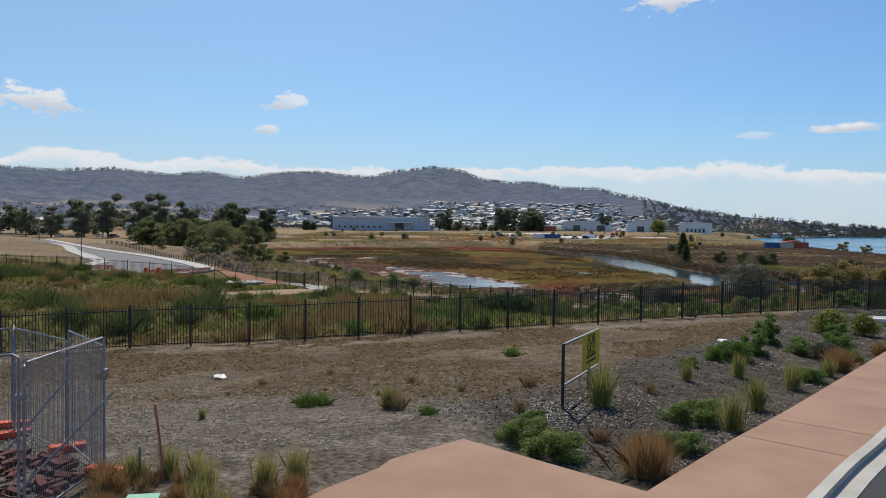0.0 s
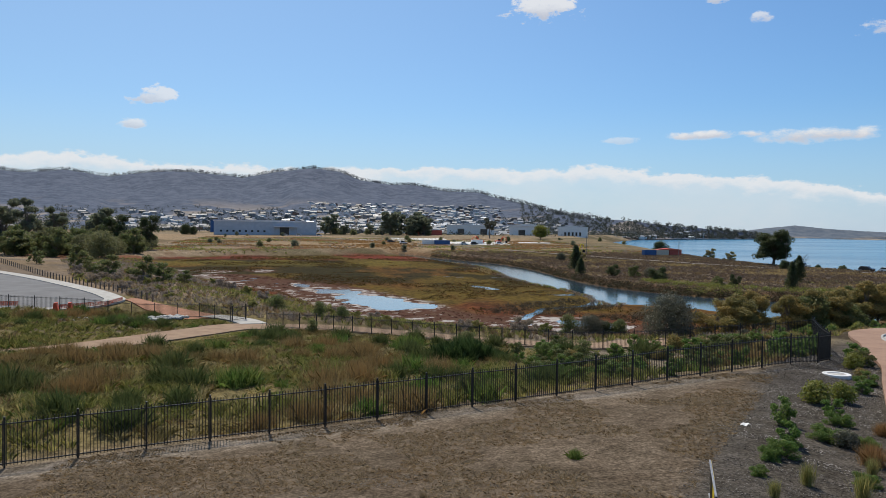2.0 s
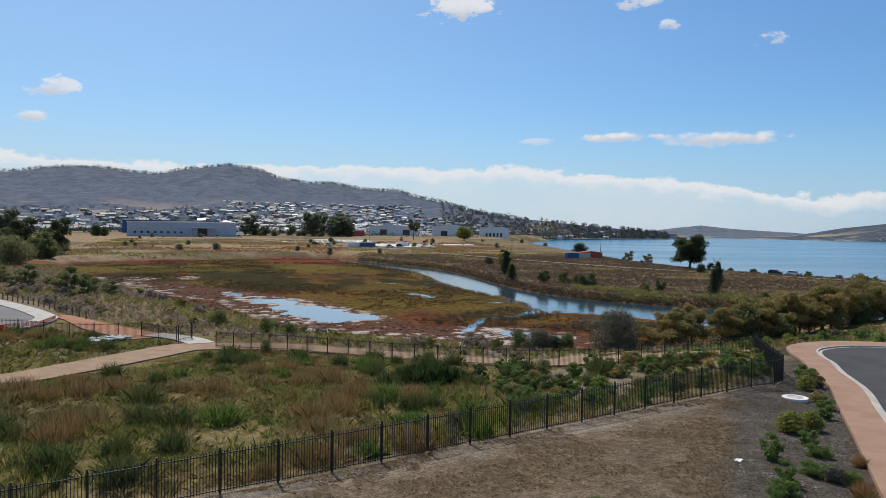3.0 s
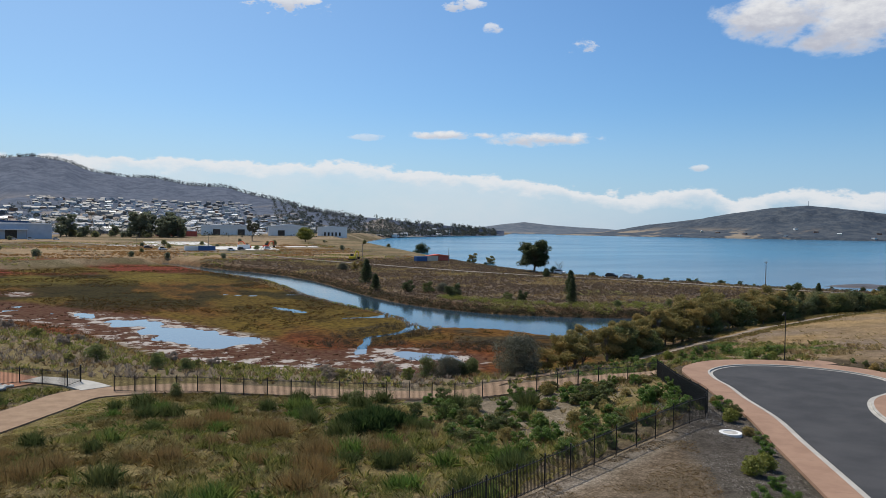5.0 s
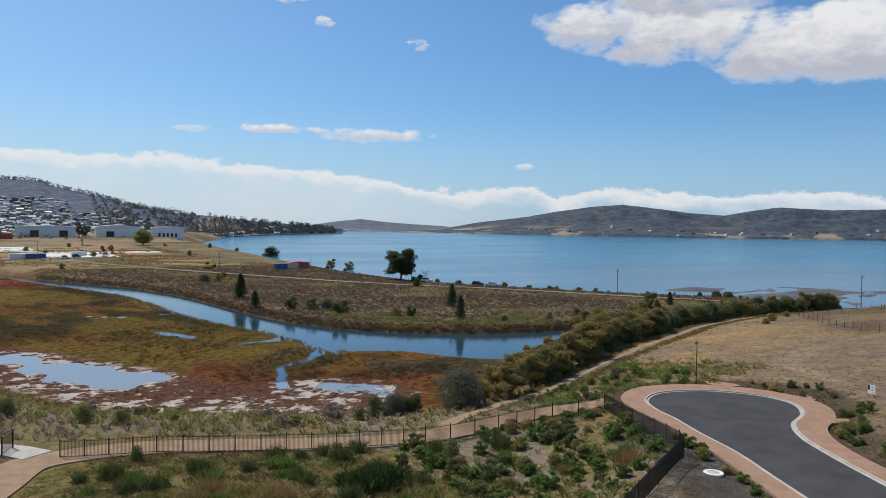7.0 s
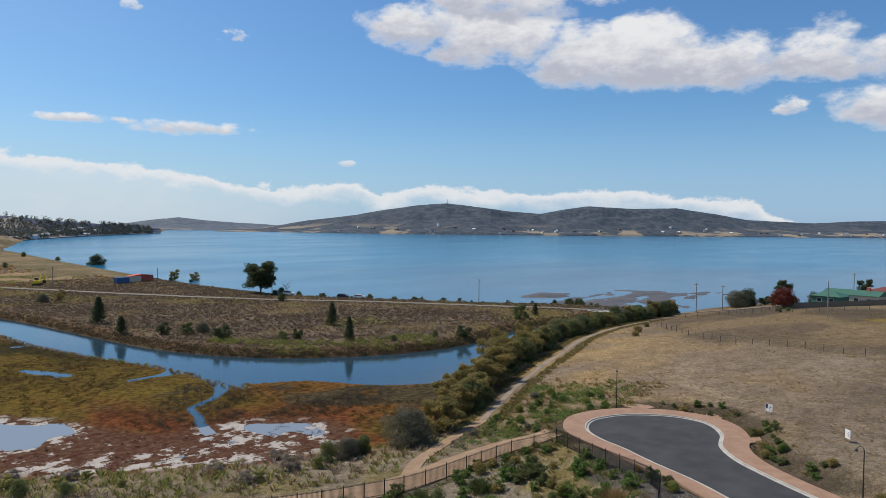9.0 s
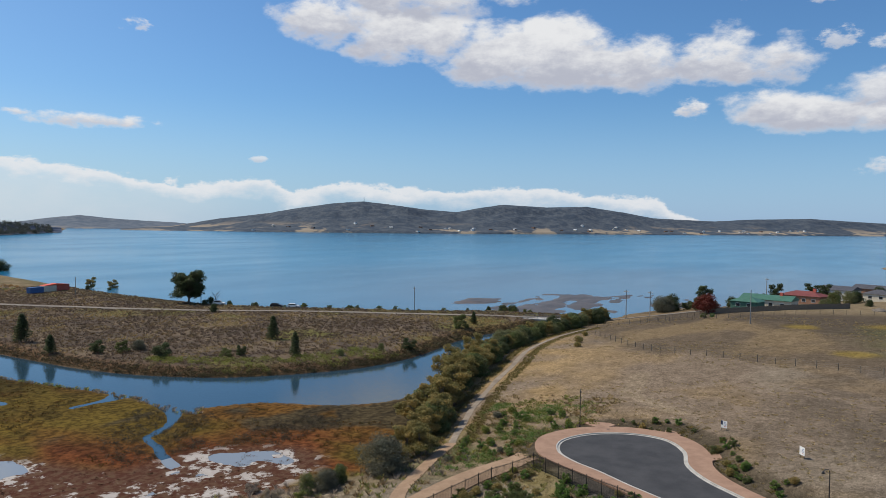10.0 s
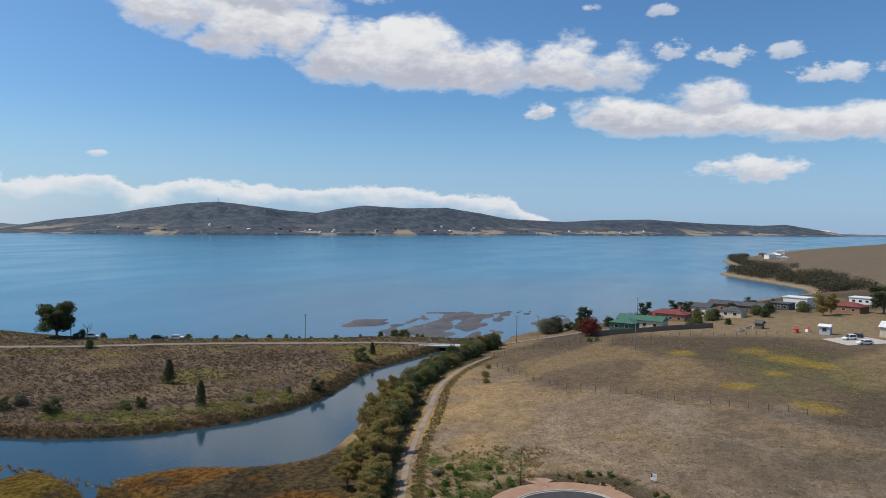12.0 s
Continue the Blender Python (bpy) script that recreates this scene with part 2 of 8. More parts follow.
BRICK_WALL = plain("brown_brick_wall", (0.22, 0.12, 0.08), (0.33, 0.19, 0.13), 1.5, 0.9, 0.3)
GREEN_WALL = plain("green_wall", (0.05, 0.12, 0.09), (0.08, 0.17, 0.13), 1.0, 0.8, 0.2)
GREEN_ROOF = plain("green_metal_roof", (0.045, 0.12, 0.085), (0.07, 0.165, 0.12), 1.0, 0.5, 0.15)
RED_ROOF = plain("red_tiled_roof", (0.14, 0.04, 0.04), (0.2, 0.06, 0.055), 1.0, 0.75, 0.3)
DARK_ROOF = plain("dark_roof", (0.05, 0.05, 0.06), (0.1, 0.1, 0.11), 1.0, 0.6, 0.2)
LIGHT_ROOF = plain("pale_metal_roof", (0.6, 0.62, 0.64), (0.75, 0.77, 0.79), 0.6, 0.4, 0.1)
GREY_CLADDING = plain("grey_cladding", (0.36, 0.42, 0.5), (0.45, 0.51, 0.58), 0.4, 0.55, 0.1)
WINDOW_GLASS = plain("dark_window_glass", (0.02, 0.025, 0.03), (0.05, 0.055, 0.06), 0.5, 0.08, 0.0, spec=0.6)
RUBBER = plain("rubber", (0.015, 0.015, 0.015), (0.03, 0.03, 0.03), 4.0, 0.9, 0.2)
ORANGE_PLASTIC = plain("orange_plastic", (0.62, 0.07, 0.025), (0.75, 0.12, 0.05), 3.0, 0.5, 0.1)
BLUE_PAINT = plain("blue_paint", (0.03, 0.085, 0.22), (0.045, 0.12, 0.29), 2.0, 0.5, 0.1)
RED_PAINT = plain("faded_red_paint", (0.4, 0.07, 0.05), (0.55, 0.14, 0.1), 1.5, 0.6, 0.1)
YELLOW_PAINT = plain("yellow_paint", (0.62, 0.44, 0.02), (0.72, 0.53, 0.04), 3.0, 0.5, 0.05)
BLACK_PAINT = plain("black_paint", (0.012, 0.012, 0.012), (0.02, 0.02, 0.02), 3.0, 0.6, 0.0)
GREEN_LID = plain("pale_green_plastic", (0.2, 0.42, 0.32), (0.26, 0.5, 0.39), 4.0, 0.5, 0.1)
PINK_PAINT = plain("pink_stake_paint", (0.42, 0.12, 0.12), (0.52, 0.2, 0.18), 6.0, 0.8, 0.2)
BRICK_RED = plain("dark_red_brick", (0.1, 0.035, 0.03), (0.2, 0.075, 0.06), 6.0, 0.9, 0.4, vary=0.4)
STONE = plain("grey_stone", (0.34, 0.33, 0.31), (0.55, 0.54, 0.51), 2.0, 0.9, 0.5, dist=0.02)

GUM_LEAF = leafy("eucalypt_leaves", (0.125, 0.165, 0.058), (0.24, 0.28, 0.105), (0.23, 0.23, 0.095), 0.6, 0.55)
DARK_LEAF = leafy("dark_leaves", (0.06, 0.09, 0.038), (0.13, 0.165, 0.07), (0.11, 0.12, 0.058), 0.6, 0.5)
OLIVE_LEAF = leafy("olive_brown_leaves", (0.22, 0.2, 0.07), (0.36, 0.31, 0.115), (0.46, 0.33, 0.115), 0.65, 0.45)
GREY_LEAF = leafy("grey_green_leaves", (0.12, 0.125, 0.085), (0.22, 0.22, 0.16), (0.17, 0.16, 0.11), 0.65, 0.35)
BRIGHT_LEAF = leafy("bright_green_leaves", (0.1, 0.19, 0.035), (0.22, 0.34, 0.085), (0.23, 0.29, 0.08), 0.55, 0.45)
LIME_LEAF = leafy("yellow_green_leaves", (0.2, 0.23, 0.04), (0.36, 0.36, 0.09), (0.3, 0.3, 0.08), 0.6, 0.4)
RED_LEAF = leafy("dark_red_leaves", (0.12, 0.022, 0.016), (0.22, 0.04, 0.028), (0.18, 0.042, 0.026), 0.6, 0.35)
STRAW = leafy("straw_grass", (0.38, 0.29, 0.14), (0.62, 0.5, 0.28), (0.5, 0.37, 0.17), 0.8, 0.4)
RUSH = leafy("rush_blades", (0.17, 0.2, 0.05), (0.42, 0.42, 0.13), (0.5, 0.44, 0.17), 0.7, 0.45)
BROWN_GRASS = leafy("brown_grass", (0.26, 0.19, 0.11), (0.45, 0.35, 0.21), (0.36, 0.24, 0.12), 0.85, 0.4)
MAUVE_GRASS = leafy("mauve_dry_grass", (0.145, 0.108, 0.088), (0.25, 0.19, 0.155), (0.26, 0.19, 0.11), 0.85, 0.4)
RUSTY = leafy("rusty_tussock", (0.33, 0.19, 0.08), (0.55, 0.36, 0.17), (0.45, 0.26, 0.11), 0.8, 0.4)

WATTLE_LEAF = leafy("wattle_leaves", (0.16, 0.175, 0.075), (0.3, 0.31, 0.15), (0.27, 0.26, 0.12), 0.6, 0.55)
RUSSET = leafy("russet_sedge", (0.24, 0.17, 0.07), (0.46, 0.34, 0.16), (0.4, 0.26, 0.11), 0.8, 0.4)
TAN_GRASS = leafy("olive_straw_grass", (0.2, 0.175, 0.065), (0.42, 0.35, 0.15), (0.36, 0.27, 0.11), 0.8, 0.4)
# Distance haze of the far trees is put into this pale leaf colour.
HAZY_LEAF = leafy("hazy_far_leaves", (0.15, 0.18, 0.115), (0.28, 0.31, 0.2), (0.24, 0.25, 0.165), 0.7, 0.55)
SCRUB_GRASS = leafy("pale_mauve_scrub", (0.29, 0.24, 0.205), (0.5, 0.43, 0.37), (0.44, 0.36, 0.26), 0.85, 0.45)
PALE_STRAW = leafy("pale_straw_grass", (0.45, 0.37, 0.17), (0.7, 0.6, 0.34), (0.55, 0.5, 0.2), 0.8, 0.45)
REEDY = leafy("green_sedge", (0.075, 0.11, 0.035), (0.17, 0.215, 0.075), (0.15, 0.17, 0.06), 0.65, 0.4)


# ---- plan of the ground ----
def smooth(lo, hi, v):
    t = np.clip((v - lo) / (hi - lo), 0, 1)
    return t * t * (3 - 2 * t)


def curve(points, closed=False, n=8):
    """A rounded line through points (Catmull-Rom)."""
    p = [np.array(q, float) for q in points]
    k = len(p)
    out = []
    for i in range(k if closed else k - 1):
        a, b, c, d = (p[(i - 1) % k], p[i], p[(i + 1) % k], p[(i + 2) % k]) if closed else (p[max(i - 1, 0)], p[i], p[i + 1], p[min(i + 2, k - 1)])
        for s in range(n):
            t = s / n
            out.append(0.5 * (2 * b + (c - a) * t + (2 * a - 5 * b + 4 * c - d) * t * t + (3 * b - a - 3 * c + d) * t**3))
    if not closed:
        out.append(p[-1])
    return np.array(out)


def line_distance(x, y, line, closed=False, reach=None):
    """Distance to a line; past reach from its bounds it is not worked out."""
    p = np.asarray(line, float)
    x, y = np.asarray(x, float), np.asarray(y, float)
    if reach is not None:
        near = (x > p[:, 0].min() - reach) & (x < p[:, 0].max() + reach) & (y > p[:, 1].min() - reach) & (y < p[:, 1].max() + reach)
        out = np.full(x.shape, 1e4)
        if near.any():
            out[near] = line_distance(x[near], y[near], line, closed)
        return out
    q = np.roll(p, -1, 0) if closed else p[1:]
    best = np.full(x.shape, 1e12)
    for (ax, ay), (bx, by) in zip(p, q):
        ux, uy = bx - ax, by - ay
        t = np.clip(((x - ax) * ux + (y - ay) * uy) / (ux * ux + uy * uy + 1e-9), 0, 1)
        best = np.minimum(best, (x - ax - t * ux) ** 2 + (y - ay - t * uy) ** 2)
    return np.sqrt(best)


def inside(x, y, poly):
    p = np.asarray(poly, float)
    odd = np.zeros(x.shape, bool)
    for (ax, ay), (bx, by) in zip(p, np.roll(p, -1, 0)):
        hit = ((ay > y) != (by > y)) & (x < (bx - ax) * (y - ay) / (by - ay + 1e-12) + ax)
        odd ^= hit
    return odd


def signed(x, y, poly, reach=None):
    """Distance to a closed outline, negative inside."""
    x, y = np.asarray(x, float), np.asarray(y, float)
    if reach is not None:
        p = np.asarray(poly, float)
        near = (x > p[:, 0].min() - reach) & (x < p[:, 0].max() + reach) & (y > p[:, 1].min() - reach) & (y < p[:, 1].max() + reach)
        out = np.full(x.shape, 1e4)
        if near.any():
            out[near] = signed(x[near], y[near], poly)
        return out
    d = line_distance(x, y, poly, True)
    return np.where(inside(x, y, poly), -d, d)


def hashed(i, j, seed):
    v = np.sin(i * 127.1 + j * 311.7 + seed * 74.7) * 43758.5453
    return v - np.floor(v)


def value_noise(x, y, size, octaves=4, seed=1.0):
    """Smooth noise from 0 to 1."""
    total, amp, norm = 0.0, 1.0, 0.0
    for o in range(octaves):
        u, v = x / size + seed * 7.3, y / size - seed * 3.1
        i, j = np.floor(u), np.floor(v)
        f, g = u - i, v - j
        f, g = f * f * (3 - 2 * f), g * g * (3 - 2 * g)
        n = (hashed(i, j, seed) * (1 - f) + hashed(i + 1, j, seed) * f) * (1 - g) + (hashed(i, j + 1, seed) * (1 - f) + hashed(i + 1, j + 1, seed) * f) * g
        total, norm = total + n * amp, norm + amp
        amp, size, seed = amp * 0.5, size * 0.5, seed + 1.7
    return total / norm


NORTH_BANK = [(30, 372), (36, 350), (47, 310), (57, 280), (60, 240), (58, 205), (57, 172), (62, 150), (71, 136), (87, 124), (103, 119), (120, 119), (145, 121), (171, 115), (190, 111), (218, 102), (258, 106), (310, 104)]
SOUTH_BANK = [(26, 368), (31, 345), (38, 300), (45, 262), (45, 225), (42, 195), (43, 170), (45, 146), (42.5, 124), (46, 125), (54.8, 119), (59, 108), (66, 100), (74, 98.5), (90, 100), (108, 106), (150, 108), (170, 105), (200, 100), (219, 95), (258, 98), (310, 88)]
north_bank, south_bank = curve(NORTH_BANK, n=3), curve(SOUTH_BANK, n=3)
RIVER = np.concatenate([north_bank, south_bank[::-1]])
TOE = curve([(-75, 305), (-62, 245), (-50, 215), (-35, 170), (-24, 150), (-14, 130), (-6, 108), (8, 95), (20, 86), (34, 79), (50, 82), (72, 93)], n=4)
MARSH = np.concatenate([TOE, south_bank[(south_bank[:, 1] > 98) & (south_bank[:, 0] < 75)][::-1], curve([(26, 350), (5, 348), (-20, 332), (-48, 326), (-75, 305)], n=3)])
MUD = curve([(-44, 204), (-34, 184), (-25, 163), (-16, 150), (-10, 129), (-1, 103), (9, 93), (20, 86.5), (33, 88), (37, 96), (28, 107), (17, 109), (14, 120), (10, 133), (5, 145), (0, 160), (-8, 170), (-17, 186), (-28, 204)], True, 2)
POOL = curve([(-13.5, 172), (-8.5, 160), (-1, 157), (3.4, 140), (8.4, 131), (11.5, 122), (6, 116.5), (0.5, 117.5), (-2.2, 128.5), (-5.8, 144.5), (-9.5, 155)], True, 2)
FAR_PANS = [curve(q, True, 3) for q in ([(-58, 226), (-50, 224), (-46, 213), (-51, 206)], [(-44, 222), (-36, 224), (-33, 214), (-40, 210)], [(-31, 228), (-24, 226), (-22, 213), (-28, 213)], [(-36, 178), (-31, 176), (-27, 164), (-33, 166)])]
SMALL_POOL = curve([(25.6, 169.5), (30.2, 165.5), (31.6, 157), (29.4, 153), (27.6, 160)], True, 4)
FAN_POOL = curve([(21, 105.5), (27.3, 107), (32.5, 101), (35.5, 95), (31, 92), (25, 94), (20.5, 99)], True, 4)
CREEKS = [curve([(45, 134), (41, 126.5), (36, 121.5), (32, 119.6), (28.6, 118), (26.5, 113), (24.2, 109.5), (22, 105)]), curve([(46, 145.6), (40, 144), (34.5, 144.6)]), curve([(43, 198), (36, 197), (29, 198), (21.7, 205)])]
SHORE = [(1500, 2300), (1160, 1845), (990, 1736), (726, 1510), (548, 1258), (346, 887), (267, 726), (238, 600), (200, 453), (172, 335), (164, 290), (161, 240), (168, 212), (180, 186), (191, 160), (204, 140), (208, 118), (214, 105), (219, 97), (245, 88), (262, 74), (300, 55), (352, 20), (430, -20), (485, -52), (540, -47), (650, -8), (700, -14), (735, -46), (840, -30), (951, -26), (1040, -52), (1500, -200), (2000, -420)]
shore = curve(SHORE, n=3)
SEA = np.concatenate([shore, [(6000, -2000), (6000, 6000), (1500, 6000)]])
ROAD_EDGE = [(-14, -14), (-5, -2.6), (5.6, 10.4), (9.2, 14.6), (20, 28.0), (25, 34.3), (29.3, 39.6), (33, 45.4), (36, 49.6), (38.2, 53.3), (41.3, 56.4), (46.3, 57.6), (51.4, 55.2), (54.2, 50.2), (53.4, 45.4), (49, 42.2), (43.5, 40.8), (39.2, 38.2), (35.6, 34.6), (31, 29.2), (15.5, 10.2), (1, -8), (-6, -17)]
road_edge = curve(ROAD_EDGE, False, 6)
WEST_ROAD = [(-160, 264), (-112, 210), (-81.6, 159.8), (-68, 138.5), (-60.5, 126), (-55, 117.6), (-52.2, 107.5), (-50, 98.5), (-46.6, 91.8), (-40.5, 88.6), (-36, 91), (-34.6, 97.5), (-36.3, 102.8), (-42.8, 114.5), (-59.2, 139), (-75.2, 159.6), (-89.2, 178.6), (-119, 222.5), (-151, 269)]
west_edge = curve(WEST_ROAD, False, 5)
PATH_LINE = curve([(-66, 52), (-48, 56), (-36, 60), (-29.3, 64), (-24.3, 69.8), (-19.6, 76.8), (-15.6, 82.2), (-9.4, 82.2), (-1, 77.6), (6, 72.6), (12, 69), (18.5, 66.6), (25, 65.2), (30.5, 63.6), (35, 61.4), (38.5, 59.4)], n=6)
TRACK = curve([(44, 73.4), (52, 76), (61, 78.8), (76, 82.3), (92, 85.4), (106, 88.6), (122, 91.6), (142, 92), (162, 89)], n=7)
road_poly, west_poly = road_edge, west_edge


def height(x, y):
    """Height of the ground."""
    x, y = np.asarray(x, float), np.asarray(y, float)
    d_river, d_marsh, d_sea = signed(x, y, RIVER, 450), signed(x, y, MARSH, 450), signed(x, y, SEA)
    d = np.minimum(np.minimum(d_river, d_marsh), d_sea)
    n1, n2 = value_noise(x, y, 9.0, 3, 2.0), value_noise(x, y, 45.0, 3, 5.0)
    low = np.interp(d, [0, 4, 12, 30, 52, 60, 75, 110, 400], [0.35, 1.0, 1.85, 2.35, 3.9, 4.35, 5.6, 6.2, 9.0])
    high = np.interp(d, [0, 5, 12, 25, 40, 58, 100, 300, 900], [0.5, 1.8, 2.9, 4.4, 5.4, 7.2, 8.5, 13, 26])
    b = smooth(14, 36, x - 0.1 * (y - 50))
    south = low * (1 - b) + high * b + 0.8 * smooth(-24, -40, x) * smooth(150, 90, y) * smooth(70, 88, y)
    south = south * (1 - smooth(140, 200, x)) + np.minimum(south, np.interp(d, [0, 6, 30, 60, 120, 300, 900], [0.3, 1.6, 4.6, 7.0, 9.5, 15, 26])) * smooth(140, 200, x)
    fs = (y - 34.2) - 0.297 * x
    lot_z = 4.55 + 0.028 * x + 0.055 * np.clip(-fs, 0, 24)
    wl = smooth(9, 0.5, fs) * smooth(34, 26, x) * smooth(-70, -30, x)
    south = south * (1 - wl) + lot_z * wl
    rise = np.interp(y, [100, 250, 320, 400, 580, 770, 1000, 1500], [1.5, 1.75, 2.5, 3.9, 6.9, 8.2, 8.4, 6.0])
    north = np.minimum(rise, 0.25 + 0.32 * np.maximum(d, 0)) + (n2 - 0.5) * 0.5
    mid = np.interp(x, [-3000, -60, 0, 45, 60, 90, 120, 170, 200, 260, 400], [240, 240, 160, 160, 125, 110, 112, 110, 105, 103, 60])
    w = smooth(-30, 30, y - mid)
    land = south * (1 - w) + north * w + (n1 - 0.5) * 0.16
    land = np.where(d_sea < d_river - 3, np.minimum(land, 0.05 + 0.30 * np.maximum(d_sea, 0) + 0.4 * n1), land)
    marsh = 0.16 + 0.16 * (n1 - 0.4)
    mud = 0.045 + 0.24 * (value_noise(x, y, 7.0, 4, 9.0) - 0.42)
    wm = smooth(1.5, -3.0, signed(x, y, MUD, 6))
    marsh = marsh * (1 - wm) + mud * wm
    marsh = np.maximum(marsh, -0.25)
    for pool, depth, ragged in ((POOL, -0.12, 9), (SMALL_POOL, -0.1, 4)):
        wp = smooth(1.2, -0.8, signed(x, y, pool, 8) + 0.4 + (value_noise(x, y, 5, 3, 19.0) - 0.5) * ragged)
        marsh = marsh * (1 - wp) + depth * wp
    wp = smooth(1.6, -1.2, signed(x, y, FAN_POOL, 6))
    marsh = marsh - 0.03 * wp
    for creek in CREEKS:
        wide_ = np.interp(x, [14, 28, 38, 46], [0.8, 0.9, 1.2, 3.0])
        wc = smooth(1.5, 0.2, (line_distance(x, y, creek, False, 9) + 0.7 * (value_noise(x, y, 5, 3, 37.0) - 0.5)) / wide_)
        marsh = marsh * (1 - wc) - 0.12 * wc
    z = np.where(d_marsh < 0, marsh + (0.35 - marsh) * smooth(-4, 0, d_marsh) * (d_river > 5), land)
    bed = smooth(0.6, -2.0, d_river)
    z = z * (1 - bed) - 0.9 * bed
    deep = smooth(0.0, -30.0, d_sea)
    sea_bed = -0.1 - 3.0 * deep
    z = np.where(d_sea < 0, sea_bed, z)
    z = np.where(d_river < 0, np.minimum(z, -0.1 - 0.5 * smooth(0, -4, d_river)), z)
    # level beds under roads and paths
    dr = signed(x, y, road_poly[::2], 9)
    bed_z = np.interp(0.62 * x + 0.78 * y, [0, 15, 40, 75, 90], [5.55, 5.55, 5.05, 4.4, 4.25])
    wr = smooth(7.0, 3.2, dr)
    z = z * (1 - wr) + (bed_z - 0.12) * wr
    path_bed = np.interp(x, [-66, -36, -24, -13, -8], [2.9, 2.7, 2.45, 1.95, 1.95])
    wp = smooth(9.0, 3.0, line_distance(x, y, PATH_LINE, False, 12)) * smooth(-4, -12, x)
    z = z * (1 - wp) + path_bed * wp
    dw = signed(x, y, west_poly[::2], 8)
    ww = smooth(6, 2, dw) * smooth(-190, -120, x)
    z = z * (1 - ww) + 3.3 * ww
    return z




def mesh_object(name, verts, faces, material, parent=None, smooth_shade=False):
    me = bpy.data.meshes.new(name)
    me.from_pydata([tuple(v) for v in verts], [], [tuple(f) for f in faces])
    if material:
        me.materials.append(material)
    if smooth_shade:
        me.shade_smooth()
    ob = new(name, me)
    ob.parent = parent
    return ob


def array_mesh(name, verts, tris, material, smooth_shade=False):
    """A mesh from arrays of places and triangles or quads."""
    me = bpy.data.meshes.new(name)
    k = tris.shape[1]
    me.vertices.add(len(verts))
    me.vertices.foreach_set("co", np.ascontiguousarray(verts, np.float32).ravel())
    me.loops.add(tris.size)
    me.loops.foreach_set("vertex_index", np.ascontiguousarray(tris, np.int32).ravel())
    me.polygons.add(len(tris))
    me.polygons.foreach_set("loop_start", np.arange(0, tris.size, k, dtype=np.int32))
    me.update(calc_edges=True)
    if material:
        me.materials.append(material)
    if smooth_shade:
        me.shade_smooth()
    return me


def grid_faces(nu, nv):
    i = np.arange((nu - 1) * (nv - 1))
    a = (i // (nv - 1)) * nv + i % (nv - 1)
    return np.stack([a, a + nv, a + nv + 1, a + 1], 1)


# ---- the ground, one sheet ----
GN = 540
gu = np.linspace(-1, 1, GN)
spread = np.sinh(gu * 5.35) / math.sinh(5.35) * 5200
gx, gy = np.meshgrid(18 + spread, 68 + spread, indexing="ij")
gz = height(gx, gy)
exact_height = height


def height(x, y):
    """Height of the finished ground sheet, read from its grid."""
    x, y = np.asarray(x, float), np.asarray(y, float)
    u = (np.arcsinh((x - 18) / 5200 * math.sinh(5.35)) / 5.35 + 1) / 2 * (GN - 1)
    v = (np.arcsinh((y - 68) / 5200 * math.sinh(5.35)) / 5.35 + 1) / 2 * (GN - 1)
    i, j = np.clip(np.floor(u).astype(int), 0, GN - 2), np.clip(np.floor(v).astype(int), 0, GN - 2)
    f = np.clip((x - gx[i, 0]) / (gx[i + 1, 0] - gx[i, 0]), 0, 1)
    g_ = np.clip((y - gy[0, j]) / (gy[0, j + 1] - gy[0, j]), 0, 1)
    return (gz[i, j] * (1 - f) + gz[i + 1, j] * f) * (1 - g_) + (gz[i, j + 1] * (1 - f) + gz[i + 1, j + 1] * f) * g_


def ground_z(x, y):
    return float(height(x, y))


# far from the place the sheet passes under the hills
ground_me = array_mesh("ground", np.stack([gx.ravel(), gy.ravel(), gz.ravel()], 1), grid_faces(GN, GN), None, True)


def blend(base, colour, w):
    return base * (1 - w[:, None]) + np.array(colour) * w[:, None]


X, Y, Z = gx.ravel(), gy.ravel(), gz.ravel()
na, nb, nc = value_noise(X, Y, 22, 4, 3.0), value_noise(X, Y, 8, 4, 6.0), value_noise(X, Y, 60, 3, 8.0)
dm, drv, dse = signed(X, Y, MARSH, 40), signed(X, Y, RIVER, 40), signed(X, Y, SEA)
col = np.tile(np.array([0.165, 0.12, 0.078]), (len(X), 1))
# paddock: tan and grey before the old wire fence, dark and tufted beyond it
fence_x = np.interp(Y, [0, 14, 24, 35, 47, 59, 70, 82], [91, 101, 103, 105, 110, 114, 126, 142])
beyond = smooth(-5, 5, X - fence_x + 18 * (na - 0.5) + 14 * (nb - 0.5))
p1, p2, p3 = value_noise(X, Y, 48, 4, 14.0), value_noise(X * 0.5 + Y * 0.3, Y, 26, 4, 44.0), value_noise(X, Y, 15, 4, 46.0)
near_ = np.tile(np.array([0.235, 0.187, 0.143]), (len(X), 1))
near_ = blend(near_, (0.165, 0.142, 0.122), smooth(0.46, 0.6, p1) * 0.9)
near_ = blend(near_, (0.3, 0.255, 0.2), smooth(0.52, 0.64, p2) * 0.7)
near_ = blend(near_, (0.31, 0.225, 0.125), smooth(0.5, 0.66, p3) * 0.5)
near_ = blend(near_, (0.34, 0.245, 0.13), smooth(30, 6, line_distance(X, Y, TRACK, False, 36)) * smooth(0.3, 0.65, nb) * 0.85)
far_ = np.tile(np.array([0.17, 0.132, 0.095]), (len(X), 1))
far_ = blend(far_, (0.125, 0.1, 0.076), smooth(0.46, 0.6, p1))
